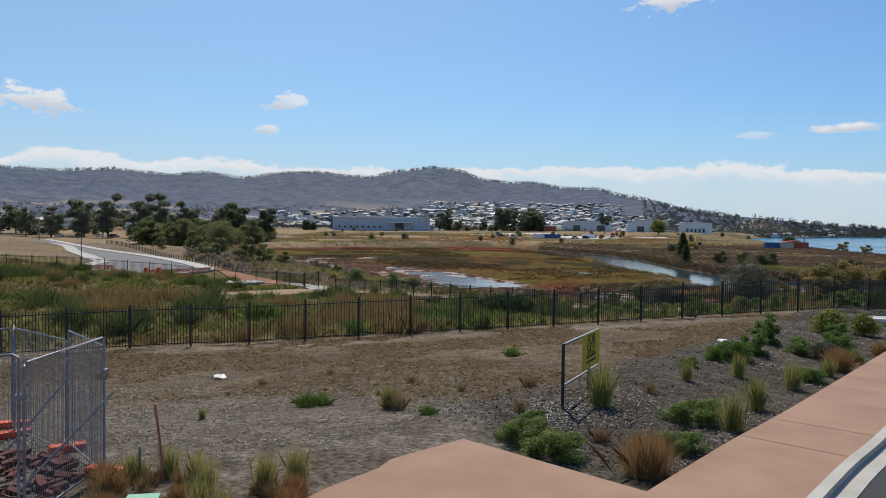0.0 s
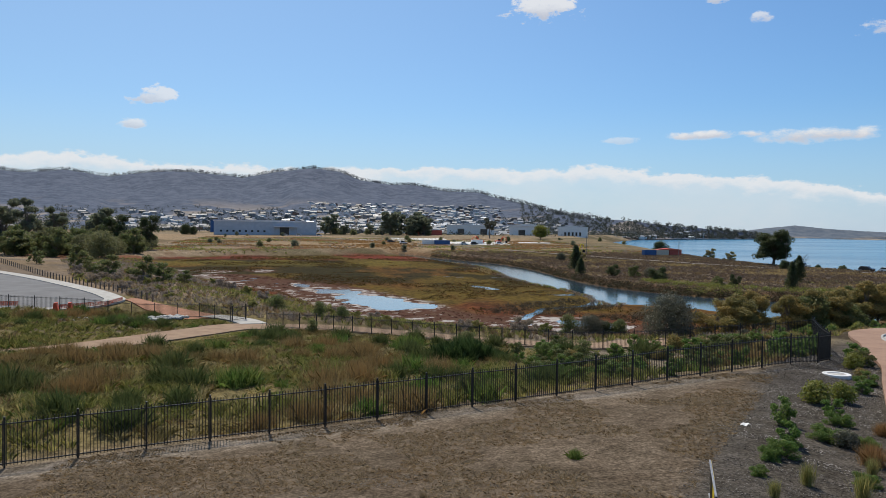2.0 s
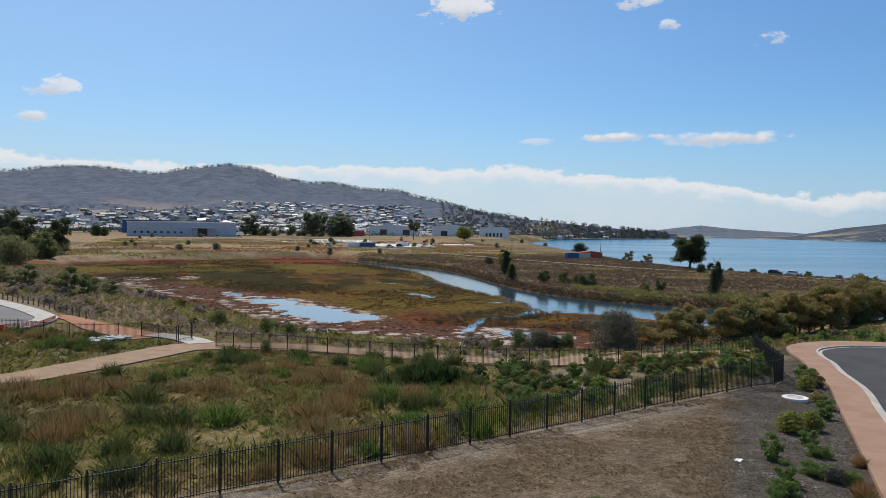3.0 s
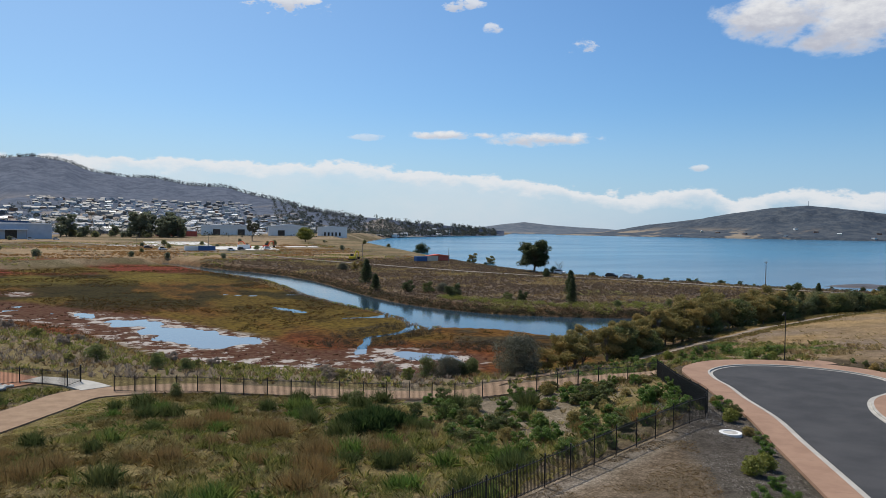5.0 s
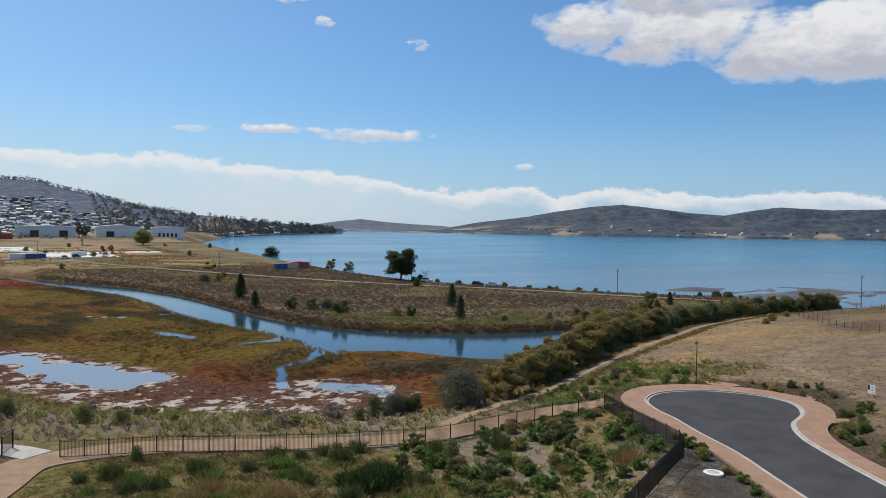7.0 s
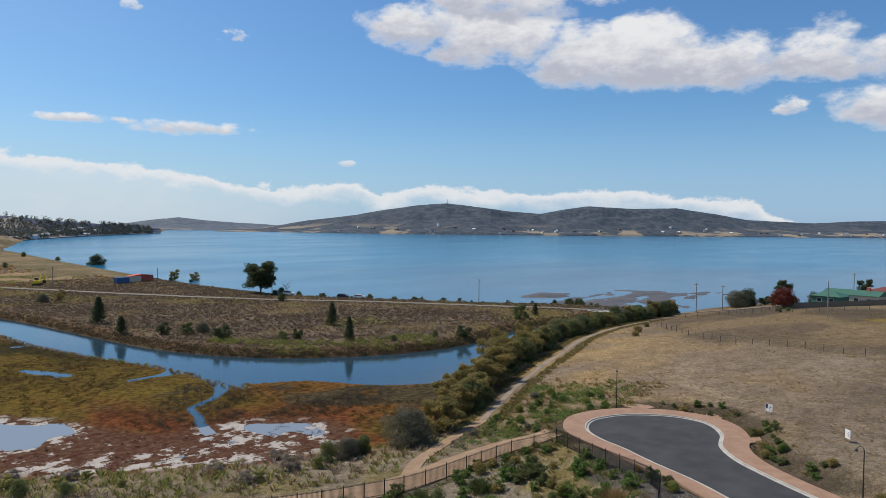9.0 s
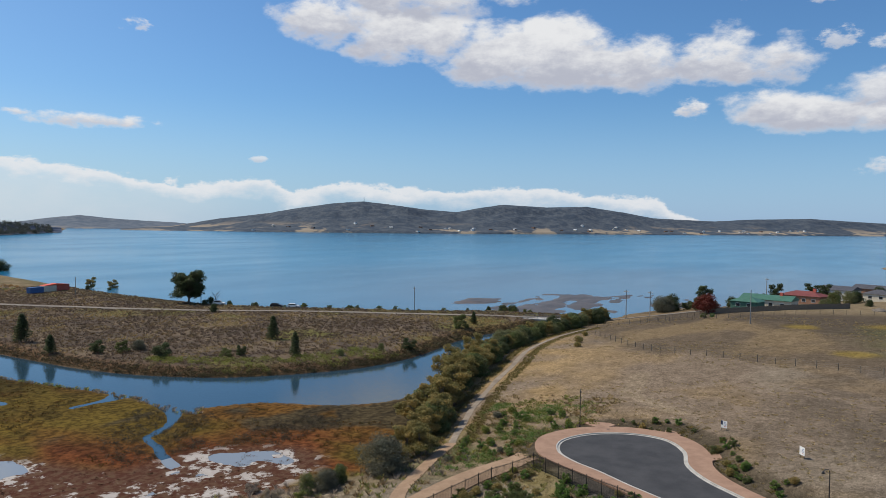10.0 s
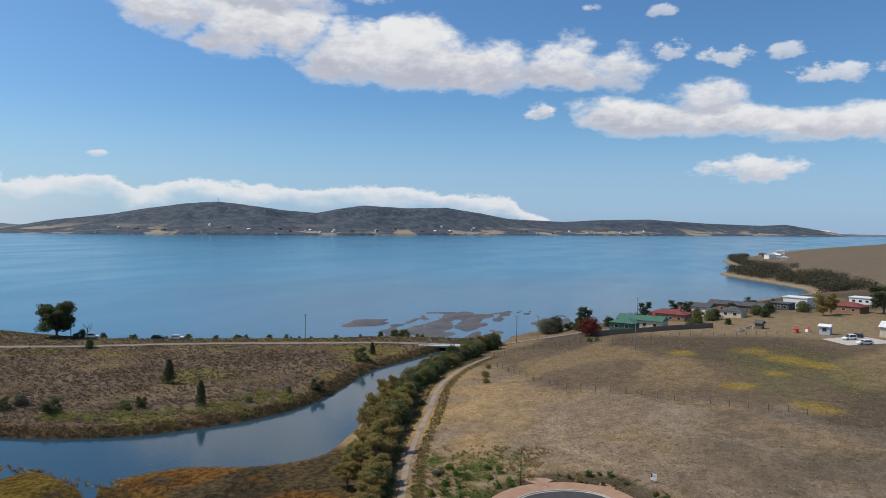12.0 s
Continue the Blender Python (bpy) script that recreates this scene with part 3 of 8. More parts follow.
far_ = blend(far_, (0.27, 0.2, 0.12), smooth(0.53, 0.64, p2) * 0.8)
far_ = blend(far_, (0.12, 0.14, 0.05), smooth(22, 8, np.hypot((X - 150) * 0.5, Y - 6) + 22 * (nb - 0.5)) * 0.4)
far_ = blend(far_, (0.3, 0.235, 0.15), smooth(196, 212, X) * smooth(60, 40, Y) * smooth(330, 260, X) * 0.8)
near_ = near_ * np.array([1.06, 1.07, 1.12])
far_ = far_ * np.array([0.95, 0.98, 1.04])
# yellow-flowered weed patches
for wx, wy, wr_ in ((167, 33, 6), (173, 14, 7), (154, 1, 6), (122, 23, 5), (104, 9, 6), (161, 7, 7), (140, 12, 4)):
    far_ = blend(far_, (0.3, 0.225, 0.06), smooth(wr_ * 1.2, wr_ * 0.4, np.hypot(X - wx, (Y - wy) * 1.2) + 9 * (nb - 0.5)) * 0.75)
far_ = blend(far_, (0.2, 0.17, 0.14), smooth(420, 520, X) * smooth(60, 0, Y) * 0.9)
far_ = blend(far_, (0.36, 0.3, 0.22), smooth(9, 3, dse) * smooth(300, 340, X) * 0.9)
near_ = blend(near_, (0.14, 0.118, 0.098), smooth(48, 18, Y + 40 * (p2 - 0.5)) * (0.35 + 0.65 * smooth(0.35, 0.6, nb)) * 0.85)
col = near_ * (1 - beyond[:, None]) + far_ * beyond[:, None]
# two wheel marks across it
for gap in (-0.9, 0.9):
    col = blend(col, (0.34, 0.28, 0.21), smooth(1.3, 0.3, line_distance(X, Y, [(66, 46 + gap), (76, 56 + gap), (92, 58 + gap)], False, 4)) * 0.6)
# north plain and the brown field by the shore
north_side = smooth(-20, 20, Y - np.interp(X, [-3000, -60, 0, 45, 60, 90, 120, 170, 200, 260, 400], [240, 240, 160, 160, 125, 110, 112, 110, 105, 103, 60]))
col = blend(col, (0.35, 0.28, 0.205), north_side)
col = blend(col, (0.46, 0.39, 0.31), north_side * smooth(1, -1, signed(X, Y, [(86, 446), (98, 384), (104, 338), (140, 418), (130, 474), (110, 468)], 30) / 10 + 2 * (nb - 0.5)) * 0.9)
col = blend(col, (0.17, 0.13, 0.085), north_side * smooth(0.46, 0.6, value_noise(X, Y, 75, 4, 17.0)) * 0.8)
col = blend(col, (0.2, 0.085, 0.05), north_side * smooth(0.5, 0.6, na) * smooth(70, 20, np.maximum(dm, 0)) * (X < 40) * 0.9)
col = blend(col, (0.34, 0.28, 0.2), north_side * smooth(0.52, 0.62, na) * smooth(360, 420, Y) * 0.7)
patch_ = value_noise(X, Y * 1.8, 55, 4, 91.0)
col = blend(col, (0.4, 0.3, 0.2), north_side * smooth(0.5, 0.58, patch_) * smooth(320, 345, Y) * smooth(620, 560, Y) * 0.8)
col = blend(col, (0.1, 0.1, 0.05), north_side * smooth(0.44, 0.36, patch_) * smooth(320, 345, Y) * 0.7)
col = blend(col, (0.2, 0.172, 0.108), north_side * smooth(128, 150, X) * smooth(300, 330, Y) * smooth(620, 560, Y) * (0.35 + 0.65 * smooth(0.4, 0.6, nb)))
field = north_side * smooth(20, 45, X) * smooth(345, 300, Y)
col = blend(col, (0.128, 0.103, 0.088), field)
col = blend(col, (0.185, 0.147, 0.115), field * smooth(0.5, 0.65, nb))
col = blend(col, (0.17, 0.17, 0.05), field * smooth(0.6, 0.68, na) * 0.7)
col = blend(col, (0.1, 0.1, 0.05), field * smooth(22, 6, np.maximum(dse, 0)) * 0.7)
col = blend(col, (0.2, 0.12, 0.07), north_side * smooth(7, 2, drv) * (drv > 0) * 0.8)
# the reserve behind the fence
res = smooth(2, -2, Y - np.interp(X, [-200, -40, -14, 8, 34, 45], [120, 110, 130, 95, 79, 74])) * smooth(40, 30, X - 0.3 * (Y - 45)) * smooth(0, 2.0, (Y - 34.2) - 0.297 * X) * smooth(-76, -60, X)
col = blend(col, (0.22, 0.185, 0.095), res)
col = blend(col, (0.2, 0.17, 0.13), res * smooth(0.55, 0.65, nb))
col = blend(col, (0.25, 0.22, 0.185), res * smooth(9, 15, X) * smooth(0.36, 0.5, nb) * 0.9)
scrub = smooth(20, 0, dm) * (dm > 0) * (1 - north_side) * (X < 40) * (X > -120)
col = blend(col, (0.25, 0.21, 0.165), scrub * 0.9)
# bare lot and gravel
lot = smooth(1.0, -1.0, (Y - 34.2) - 0.297 * X) * smooth(30, 20, X) * smooth(-60, -30, X)
col = blend(col, (0.176, 0.143, 0.112), lot)
col = blend(col, (0.13, 0.103, 0.079), lot * smooth(0.5, 0.62, value_noise(X, Y, 4, 4, 4.0)) * 0.7)
gravel = smooth(0.42, 0.6, value_noise(X, Y, 5, 3, 12.0) + 0.5 * smooth(9, 3, np.hypot((X + 5) * 0.6, Y - 14)) - 0.12)
col = blend(col, (0.185, 0.168, 0.152), lot * gravel * smooth(7.5, 3.5, np.hypot((X + 4) * 0.45, (Y - 13) * 1.25)))
col = blend(col, (0.3, 0.27, 0.24), lot * smooth(1.6, 0.5, np.abs((Y - 34.2) - 0.297 * X + 0.8)) * 0.8)
edge_d = line_distance(X, Y, road_edge[:66], False, 12)
mulch = smooth(8.3, 7.7, edge_d + (nb - 0.5) * 2.4) * smooth(1.0, -1.0, (Y - 34.2) - 0.297 * X - 8 * smooth(20, 24, X)) * (X < 36) * (X > 0.5)
col = blend(col, (0.11, 0.101, 0.093), mulch)
slope_ = smooth(28, 31, X) * smooth(66, 60, X) * smooth(57, 60, Y) * smooth(77, 71, Y)
col = blend(col, (0.25, 0.2, 0.145), slope_ * 0.9)
col = blend(col, (0.1, 0.125, 0.05), slope_ * smooth(0.54, 0.62, nb) * 0.7)
rim_ = line_distance(X, Y, road_edge[60:], False, 12)
col = blend(col, (0.105, 0.088, 0.068), smooth(7.2, 5.6, rim_ + (nb - 0.5) * 4) * (X > 34))
# wet ground
mud_d = signed(X, Y, MUD, 40)
m1, m2, m3 = value_noise(X * 1.3, Y * 0.6, 26, 4, 81.0), value_noise(X, Y, 11, 4, 83.0), value_noise(X, Y * 0.5, 17, 4, 85.0)
wild = np.tile(np.array([0.118, 0.08, 0.02]), (len(X), 1))
wild = blend(wild, (0.16, 0.072, 0.022), smooth(0.47, 0.6, m1) * 0.7)
wild = blend(wild, (0.145, 0.1, 0.022), smooth(0.55, 0.66, m2) * 0.8)
wild = blend(wild, (0.155, 0.05, 0.022), smooth(17, 3, mud_d) * smooth(0.44, 0.56, m3) * (Y < 200) * 0.85)
wild = blend(wild, (0.04, 0.034, 0.014), smooth(0.46, 0.55, m3) * smooth(140, 190, Y) * 0.92)
wild = blend(wild, (0.06, 0.05, 0.035), smooth(0.55, 0.62, m2) * smooth(30, 15, drv) * (Y < 130) * 0.8)
wild = blend(wild, (0.16, 0.125, 0.028), smooth(235, 270, Y) * smooth(0.46, 0.54, m1) * 0.8)
wild = blend(wild, (0.2, 0.05, 0.03), smooth(285, 315, Y) * smooth(0.45, 0.52, m3) * 0.9)
in_marsh = smooth(3, -2, dm)
col = col * (1 - in_marsh[:, None]) + wild * in_marsh[:, None]
zone = np.zeros((len(X), 4))
zone[:, 0] = smooth(3, -2, dm) * (drv > -1)
pans = np.minimum.reduce([signed(X, Y, q, 6) for q in FAR_PANS])
zone[:, 1] = np.maximum(smooth(2, -2, mud_d), smooth(1.0, -1.0, pans + 3 * (nb - 0.5))) * smooth(1, -1, dm)
# pale salt lies along the landward edge and round the pool
salty = np.maximum(smooth(17, 5, line_distance(X, Y, TOE, False, 30)), smooth(5.5, 1.0, signed(X, Y, POOL, 12)))
salty = np.maximum(salty, smooth(5, 0, signed(X, Y, FAN_POOL, 12)))
salty = np.maximum(salty, smooth(1, -1, pans))
zone[:, 2] = field
zone[:, 3] = salty
col = blend(col, (0.1, 0.085, 0.065), smooth(0.5, -0.2, drv))
col = blend(col, (0.17, 0.13, 0.095), smooth(0.6, 0.1, np.where(dse < 6, Z, 9)) * (dse < 6))
for key, data in (("ground_colour", np.concatenate([col, np.ones((len(X), 1))], 1)), ("zone", zone)):
    layer = ground_me.color_attributes.new(key, "FLOAT_COLOR", "POINT")
    layer.data.foreach_set("color", np.ascontiguousarray(data, np.float32).ravel())

g = Graph("ground_soil_and_marsh", 1.0, 0, 0.03)
base, zoned = g.attr("ground_colour"), g.t.nodes.new("ShaderNodeSeparateColor")
g.put(g.attr("zone"), zoned.inputs[0])
fine, mid_n, wide = g.noise(9.0, 6, 0.7), g.noise(0.9, 5, 0.65), g.noise(0.12, 4, 0.6)
dry = g.mix(g.step(fine, 0.32, 0.7), g.mix(1.0, base, (0.42, 0.39, 0.36), "MULTIPLY"), g.mix(1.0, base, (1.3, 1.26, 1.18), "MULTIPLY"))
dry = g.mix(g.math("MULTIPLY", g.step(mid_n, 0.45, 0.62), 0.5), dry, g.mix(1.0, dry, (0.6, 0.57, 0.53), "MULTIPLY"))
for size_, low_, high_ in ((2.6, 0.76, 1.16), (0.36, 0.84, 1.1)):
    grain = g.noise(size_, 5, 0.72)
    dry = g.mix(g.step(grain, 0.4, 0.6), g.mix(1.0, dry, (low_, low_, low_ * 0.98), "MULTIPLY"), g.mix(1.0, dry, (high_, high_, high_), "MULTIPLY"))
dry = g.mix(1.0, dry, (0.98, 0.98, 0.98), "MULTIPLY")
samphire = g.mix(g.step(mid_n, 0.36, 0.64), g.mix(1.0, base, (0.5, 0.5, 0.55), "MULTIPLY"), g.mix(1.0, base, (1.3, 1.3, 1.25), "MULTIPLY"))
samphire = g.mix(g.math("MULTIPLY", g.step(fine, 0.46, 0.72), 0.45), samphire, g.mix(1.0, base, (0.34, 0.36, 0.4), "MULTIPLY"))
samphire = g.mix(g.math("MULTIPLY", g.step(wide, 0.54, 0.6), 0.55), samphire, g.mix(1.0, samphire, (0.45, 0.48, 0.6), "MULTIPLY"))
salt_n = g.noise(0.32, 6, 0.68)
edge_n = g.math("SUBTRACT", salt_n, g.math("MULTIPLY", g.math("SUBTRACT", 1.0, g.attr("zone", "Alpha")), 0.16))
salt = g.mix(g.step(edge_n, 0.49, 0.545), g.mix(g.step(mid_n, 0.4, 0.6), (0.085, 0.035, 0.024), (0.12, 0.07, 0.045)), g.mix(mid_n, (0.3, 0.26, 0.23), (0.6, 0.56, 0.53)))
wet = g.mix(1.0, g.mix(zoned.outputs[1], samphire, salt), (0.85, 0.85, 0.85), "MULTIPLY")
g.colour(g.mix(zoned.outputs[0], dry, wet))
g.bump(g.math("ADD", g.math("MULTIPLY", fine, 0.5), mid_n), 0.8, 0.12)
ground_me.materials.append(g.mat)
ground = tagged(new("ground", ground_me), "dry grassland, bare soil and tidal samphire marsh", "ground", kind="structure")


# ---- water ----
def water_material(name, tint, wave, strength, rough, patch=0.0, silt_sheen=None):
    g = Graph(name, rough, 0, 0.5 if not silt_sheen else 0.22)
    big = g.noise(0.006, 4, 0.6, stretch=(1.0, 0.35, 1.0))
    c = g.mix(g.step(big, 0.35, 0.65), tint, tuple(v * 1.2 for v in tint))
    # Sheen on the silty water by the creek mouth, put into its colour.
    if silt_sheen:
        off = g.t.nodes.new("ShaderNodeVectorMath")
        off.operation = "DISTANCE"
        off.inputs[1].default_value = (330, 110, 0)
        g.put(g.place(), off.inputs[0])
        f = g.math("MULTIPLY_ADD", g.noise(0.008, 4, 0.6, stretch=(0.5, 1.0, 1.0)), 260.0, off.outputs["Value"])
        c = g.mix(g.math("MULTIPLY", g.step(f, 520.0, 170.0), 0.75), c, silt_sheen)
    g.colour(c)
    g.bsdf.inputs["IOR"].default_value = 1.33
    if patch:
        g.rough(g.math("MULTIPLY_ADD", g.step(g.noise(0.011, 5, 0.65, stretch=(0.35, 1.0, 1.0)), 0.35, 0.65), patch, rough))
    g.bump(g.noise(wave, 4, 0.55), strength, 0.25)
    return g.mat


SEA_WATER = water_material("sea_water", (0.008, 0.118, 0.225), 0.35, 0.05, 0.16, 0.05, (0.1, 0.135, 0.185))
STILL_WATER = water_material("still_lagoon_water", (0.022, 0.05, 0.075), 1.6, 0.05, 0.07)
sea_rim = [(x, y, -0.02) for x, y in ((-5200, -5200), (5200, -5200), (5200, 5200), (-5200, 5200))]
tagged(mesh_object("water_sea", sea_rim, [(0, 1, 2, 3)], SEA_WATER), "blue rippled estuary water", "water", kind="structure")
lag = [(-70, 85, 0.0), (205, 85, 0.0), (205, 125, 0.0), (110, 130, 0), (66, 380, 0.0), (-70, 380, 0.0)]
SHALLOWS = water_material("silty_shallow_water", (0.2, 0.22, 0.24), 1.6, 0.03, 0.05)
pool_rim = [(x, y, 0.006) for x, y in MUD]
tagged(mesh_object("water_pools", pool_rim, [tuple(range(len(pool_rim)))], SHALLOWS), "pale silty shallow pools on the mudflat", "water", kind="structure")
tagged(mesh_object("water_lagoon", lag, [tuple(range(len(lag)))], STILL_WATER), "calm tidal creek water mirroring the sky", "water", kind="structure")


# ---- the mudflat at the creek mouth ----
FLAT = curve([(221, 160), (233, 150), (252, 153), (270, 150), (291, 146), (303, 129), (312, 118), (319, 110), (314, 101), (300, 102), (285, 108), (263, 109), (240, 102), (222, 103), (208, 110), (207, 126), (210, 146)], True, 3)
FLAT_SOUTH = curve([(238, 94), (256, 98), (276, 97), (292, 91), (296, 82), (270, 76), (250, 84)], True, 3)
fx, fy = np.meshgrid(np.linspace(205, 335, 150), np.linspace(68, 178, 128), indexing="ij")
ripple = value_noise(fx * 0.5 + fy * 0.35, fy * 1.5 - fx * 0.2, 9, 4, 95.0)
rim = np.minimum(signed(fx, fy, FLAT), signed(fx, fy, FLAT_SOUTH)) + 16 * (value_noise(fx, fy * 1.6, 14, 4, 97.0) - 0.5)
fz = -0.19 + 0.32 * smooth(6, -16, rim) + 0.7 * (ripple - 0.5) * smooth(16, 0, rim)
fz = np.maximum(fz, -0.2 + 0.75 * smooth(11, 4, np.hypot((fx - 238) * 0.6, fy - 164) + 8 * (value_noise(fx, fy, 6, 3, 99.0) - 0.5)))
MUD_SHORE = plain("wet_brown_mud", (0.05, 0.043, 0.037), (0.12, 0.096, 0.08), 0.09, 0.45, 0.3, fine=1.2, dist=0.05)
tagged(new("ground_mudflat", array_mesh("ground_mudflat", np.stack([fx.ravel(), fy.ravel(), fz.ravel()], 1), grid_faces(150, 128), MUD_SHORE, True)), "wet brown tidal mudflat cut by thin channels", "mudflat", kind="structure")


# ---- far hills ----
def hill_sheet(name, label, profile, near, crest, steps, az_step, rough_, material, foot, origin=(0.0, 0.0)):
    """A range of hills round the place: azimuth and crest height in profile, distances of foot and crest."""
    pa, ph = np.array(profile).T
    a = np.arange(pa[0], pa[-1] + 1e-6, az_step)
    s = np.concatenate([np.linspace(0, 1, steps), [1.12, 1.35]])
    A, S = np.meshgrid(a, s, indexing="ij")
    smooth_h = np.interp(A, pa, ph)
    dn, dc = np.interp(A, *np.array(near).T), np.interp(A, *np.array(crest).T)
    D = dn + (dc - dn) * S
    x, y = origin[0] + D * np.sin(np.radians(A)), origin[1] + D * np.cos(np.radians(A))
    t = np.clip(S, 0, 1)
    shape = np.interp(t, *np.array(foot).T)
    spur = value_noise(A * 30, S * 300, 45, 4, 3.0) - 0.5
    z = smooth_h * shape * (1 + rough_ * spur * np.sin(np.pi * t) * 1.6) + (value_noise(A * 100, S * 260, 28, 3, 7.0) - 0.5) * 2.5 * shape * (S <= 1)
    z = np.where(S > 1.05, smooth_h * 0.75, z)
    z = np.where(S > 1.3, -5, z)
    me = array_mesh(name, np.stack([x.ravel(), y.ravel(), z.ravel()], 1), grid_faces(*A.shape), material, True)
    return tagged(new(name, me), label, "hill", kind="structure")


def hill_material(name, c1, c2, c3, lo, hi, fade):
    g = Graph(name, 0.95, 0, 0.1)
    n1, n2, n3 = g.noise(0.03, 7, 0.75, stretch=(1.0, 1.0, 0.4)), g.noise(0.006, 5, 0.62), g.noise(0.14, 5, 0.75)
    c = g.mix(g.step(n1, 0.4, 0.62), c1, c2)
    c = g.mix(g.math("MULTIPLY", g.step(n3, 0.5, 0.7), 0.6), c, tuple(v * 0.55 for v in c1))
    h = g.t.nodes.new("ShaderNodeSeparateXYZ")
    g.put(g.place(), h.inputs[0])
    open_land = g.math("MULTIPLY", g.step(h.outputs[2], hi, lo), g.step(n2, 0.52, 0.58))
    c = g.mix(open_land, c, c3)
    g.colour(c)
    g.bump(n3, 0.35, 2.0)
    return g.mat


# Distance haze is put into these blue-grey hill colours.
HILL_LEFT = hill_material("hazed_wooded_hill", (0.06, 0.08, 0.122), (0.112, 0.133, 0.184), (0.26, 0.225, 0.2), 25, 85, 0)
HILL_FAR = hill_material("hazed_far_hill", (0.045, 0.061, 0.086), (0.09, 0.104, 0.122), (0.27, 0.225, 0.175), 8, 40, 0)
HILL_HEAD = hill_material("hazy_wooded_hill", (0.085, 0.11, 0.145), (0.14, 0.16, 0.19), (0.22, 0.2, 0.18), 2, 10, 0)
# crest heights from azimuth and rise over the eye
RIDGE = [(-60, 3.6), (-40, 3.7), (-31.9, 3.67), (-28.5, 3.61), (-25, 3.88), (-21.2, 3.55), (-18.8, 3.88), (-16, 3.51), (-13.1, 3.97), (-10.6, 4.08), (-6.7, 3.78), (-4.5, 4.25), (-1.6, 4.65), (0.4, 4.45), (2.1, 3.81), (4.3, 3.48), (6.1, 3.54), (8.7, 3.07), (11.2, 3.03), (12.9, 2.56), (15, 2.14), (17, 1.56), (19, 1.23), (22.8, 0.97), (26, 0.62), (29.8, 0.32), (32.5, 0.05)]
CREST_D = [(-60, 2600), (6, 2500), (12, 2200), (17, 1750), (22.8, 1500), (28, 1750), (32.5, 2050)]
cd = lambda a: np.interp(a, *np.array(CREST_D).T)
FOOT_D = [(-60, 620), (-30, 640), (10, 720), (17, 900), (23, 1230), (28, 1600), (32.5, 1990)]
LEFT_SHAPE = [(0, 0.035), (0.12, 0.05), (0.3, 0.13), (0.5, 0.3), (0.75, 0.62), (0.92, 0.93), (1, 1)]
ridge_rows = [(a, 9.5 + cd(a) * math.tan(radians(e))) for a, e in RIDGE]
hill_sheet("hill_range_north", "wooded hill range behind the town, hazed blue-grey", ridge_rows, FOOT_D, CREST_D, 70, 0.08, 0.16, HILL_LEFT, LEFT_SHAPE)


def north_hill_z(a, d):
    """Height of the northern slope at an azimuth and distance."""
    pa, ph = np.array(ridge_rows).T
    dn = np.interp(a, *np.array(FOOT_D).T)
    t = np.clip((d - dn) / (cd(a) - dn), 0, 1)
    return float(np.interp(a, pa, ph) * np.interp(t, *np.array(LEFT_SHAPE).T))


ACROSS = [(38, -1.0), (41.4, -0.64), (44.8, -0.03), (48.4, 0.42), (50.2, 0.78), (53.3, 1.25), (55.5, 1.42), (57.3, 1.24), (60.2, 0.87), (62.8, 0.69), (64.5, 1.02), (66.4, 1.31), (69.7, 1.14), (72.8, 1.22), (75.5, 0.81), (77.7, 0.4), (80.3, 0.29), (82, 0.23), (84.6, 0.39), (88.3, 0.47), (92.3, 0.22), (96.1, 0.1), (97.6, 0.2), (100.4, -0.27), (101.5, -0.5)]
ACROSS_FOOT = [(38, 2500), (47, 2350), (59, 2320), (66, 2450), (72, 2650), (81, 3000), (88, 3400), (94, 3800), (102, 4300)]
ACROSS_CREST = [(a, d * 1.22 if d < 3200 else min(d * 1.15, 4600)) for a, d in ACROSS_FOOT]
ad = lambda a: np.interp(a, *np.array(ACROSS_CREST).T)
across_rows = [(a, max(2.0, 43.7 + ad(a) * math.tan(radians(e)))) for a, e in ACROSS]
RISING = [(0, -0.05), (0.03, 0.06), (0.25, 0.2), (0.5, 0.5), (0.8, 0.9), (1, 1)]
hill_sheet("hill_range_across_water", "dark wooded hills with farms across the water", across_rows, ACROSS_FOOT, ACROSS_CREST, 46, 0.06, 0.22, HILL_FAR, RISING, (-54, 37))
ISTHMUS = [(24, 6), (27.1, 10), (28.3, 14), (30.9, 18), (32.9, 36), (34.9, 50), (36.9, 38), (39, 30), (41.2, 24), (43.5, 12)]
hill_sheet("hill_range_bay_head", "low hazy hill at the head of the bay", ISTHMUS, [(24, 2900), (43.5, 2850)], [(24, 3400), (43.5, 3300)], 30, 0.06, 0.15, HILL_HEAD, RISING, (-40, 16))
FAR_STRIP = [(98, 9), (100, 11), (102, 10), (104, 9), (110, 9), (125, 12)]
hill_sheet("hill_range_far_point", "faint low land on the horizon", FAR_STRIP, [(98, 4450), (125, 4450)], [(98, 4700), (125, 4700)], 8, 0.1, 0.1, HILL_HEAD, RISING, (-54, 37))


# ---- roads, kerbs and paths ----
def offset(line, d):
    """The line moved sideways by d to its left."""
    t = np.gradient(line, axis=0)
    t /= np.linalg.norm(t, axis=1)[:, None] + 1e-9
    return line + d * np.stack([-t[:, 1], t[:, 0]], 1)


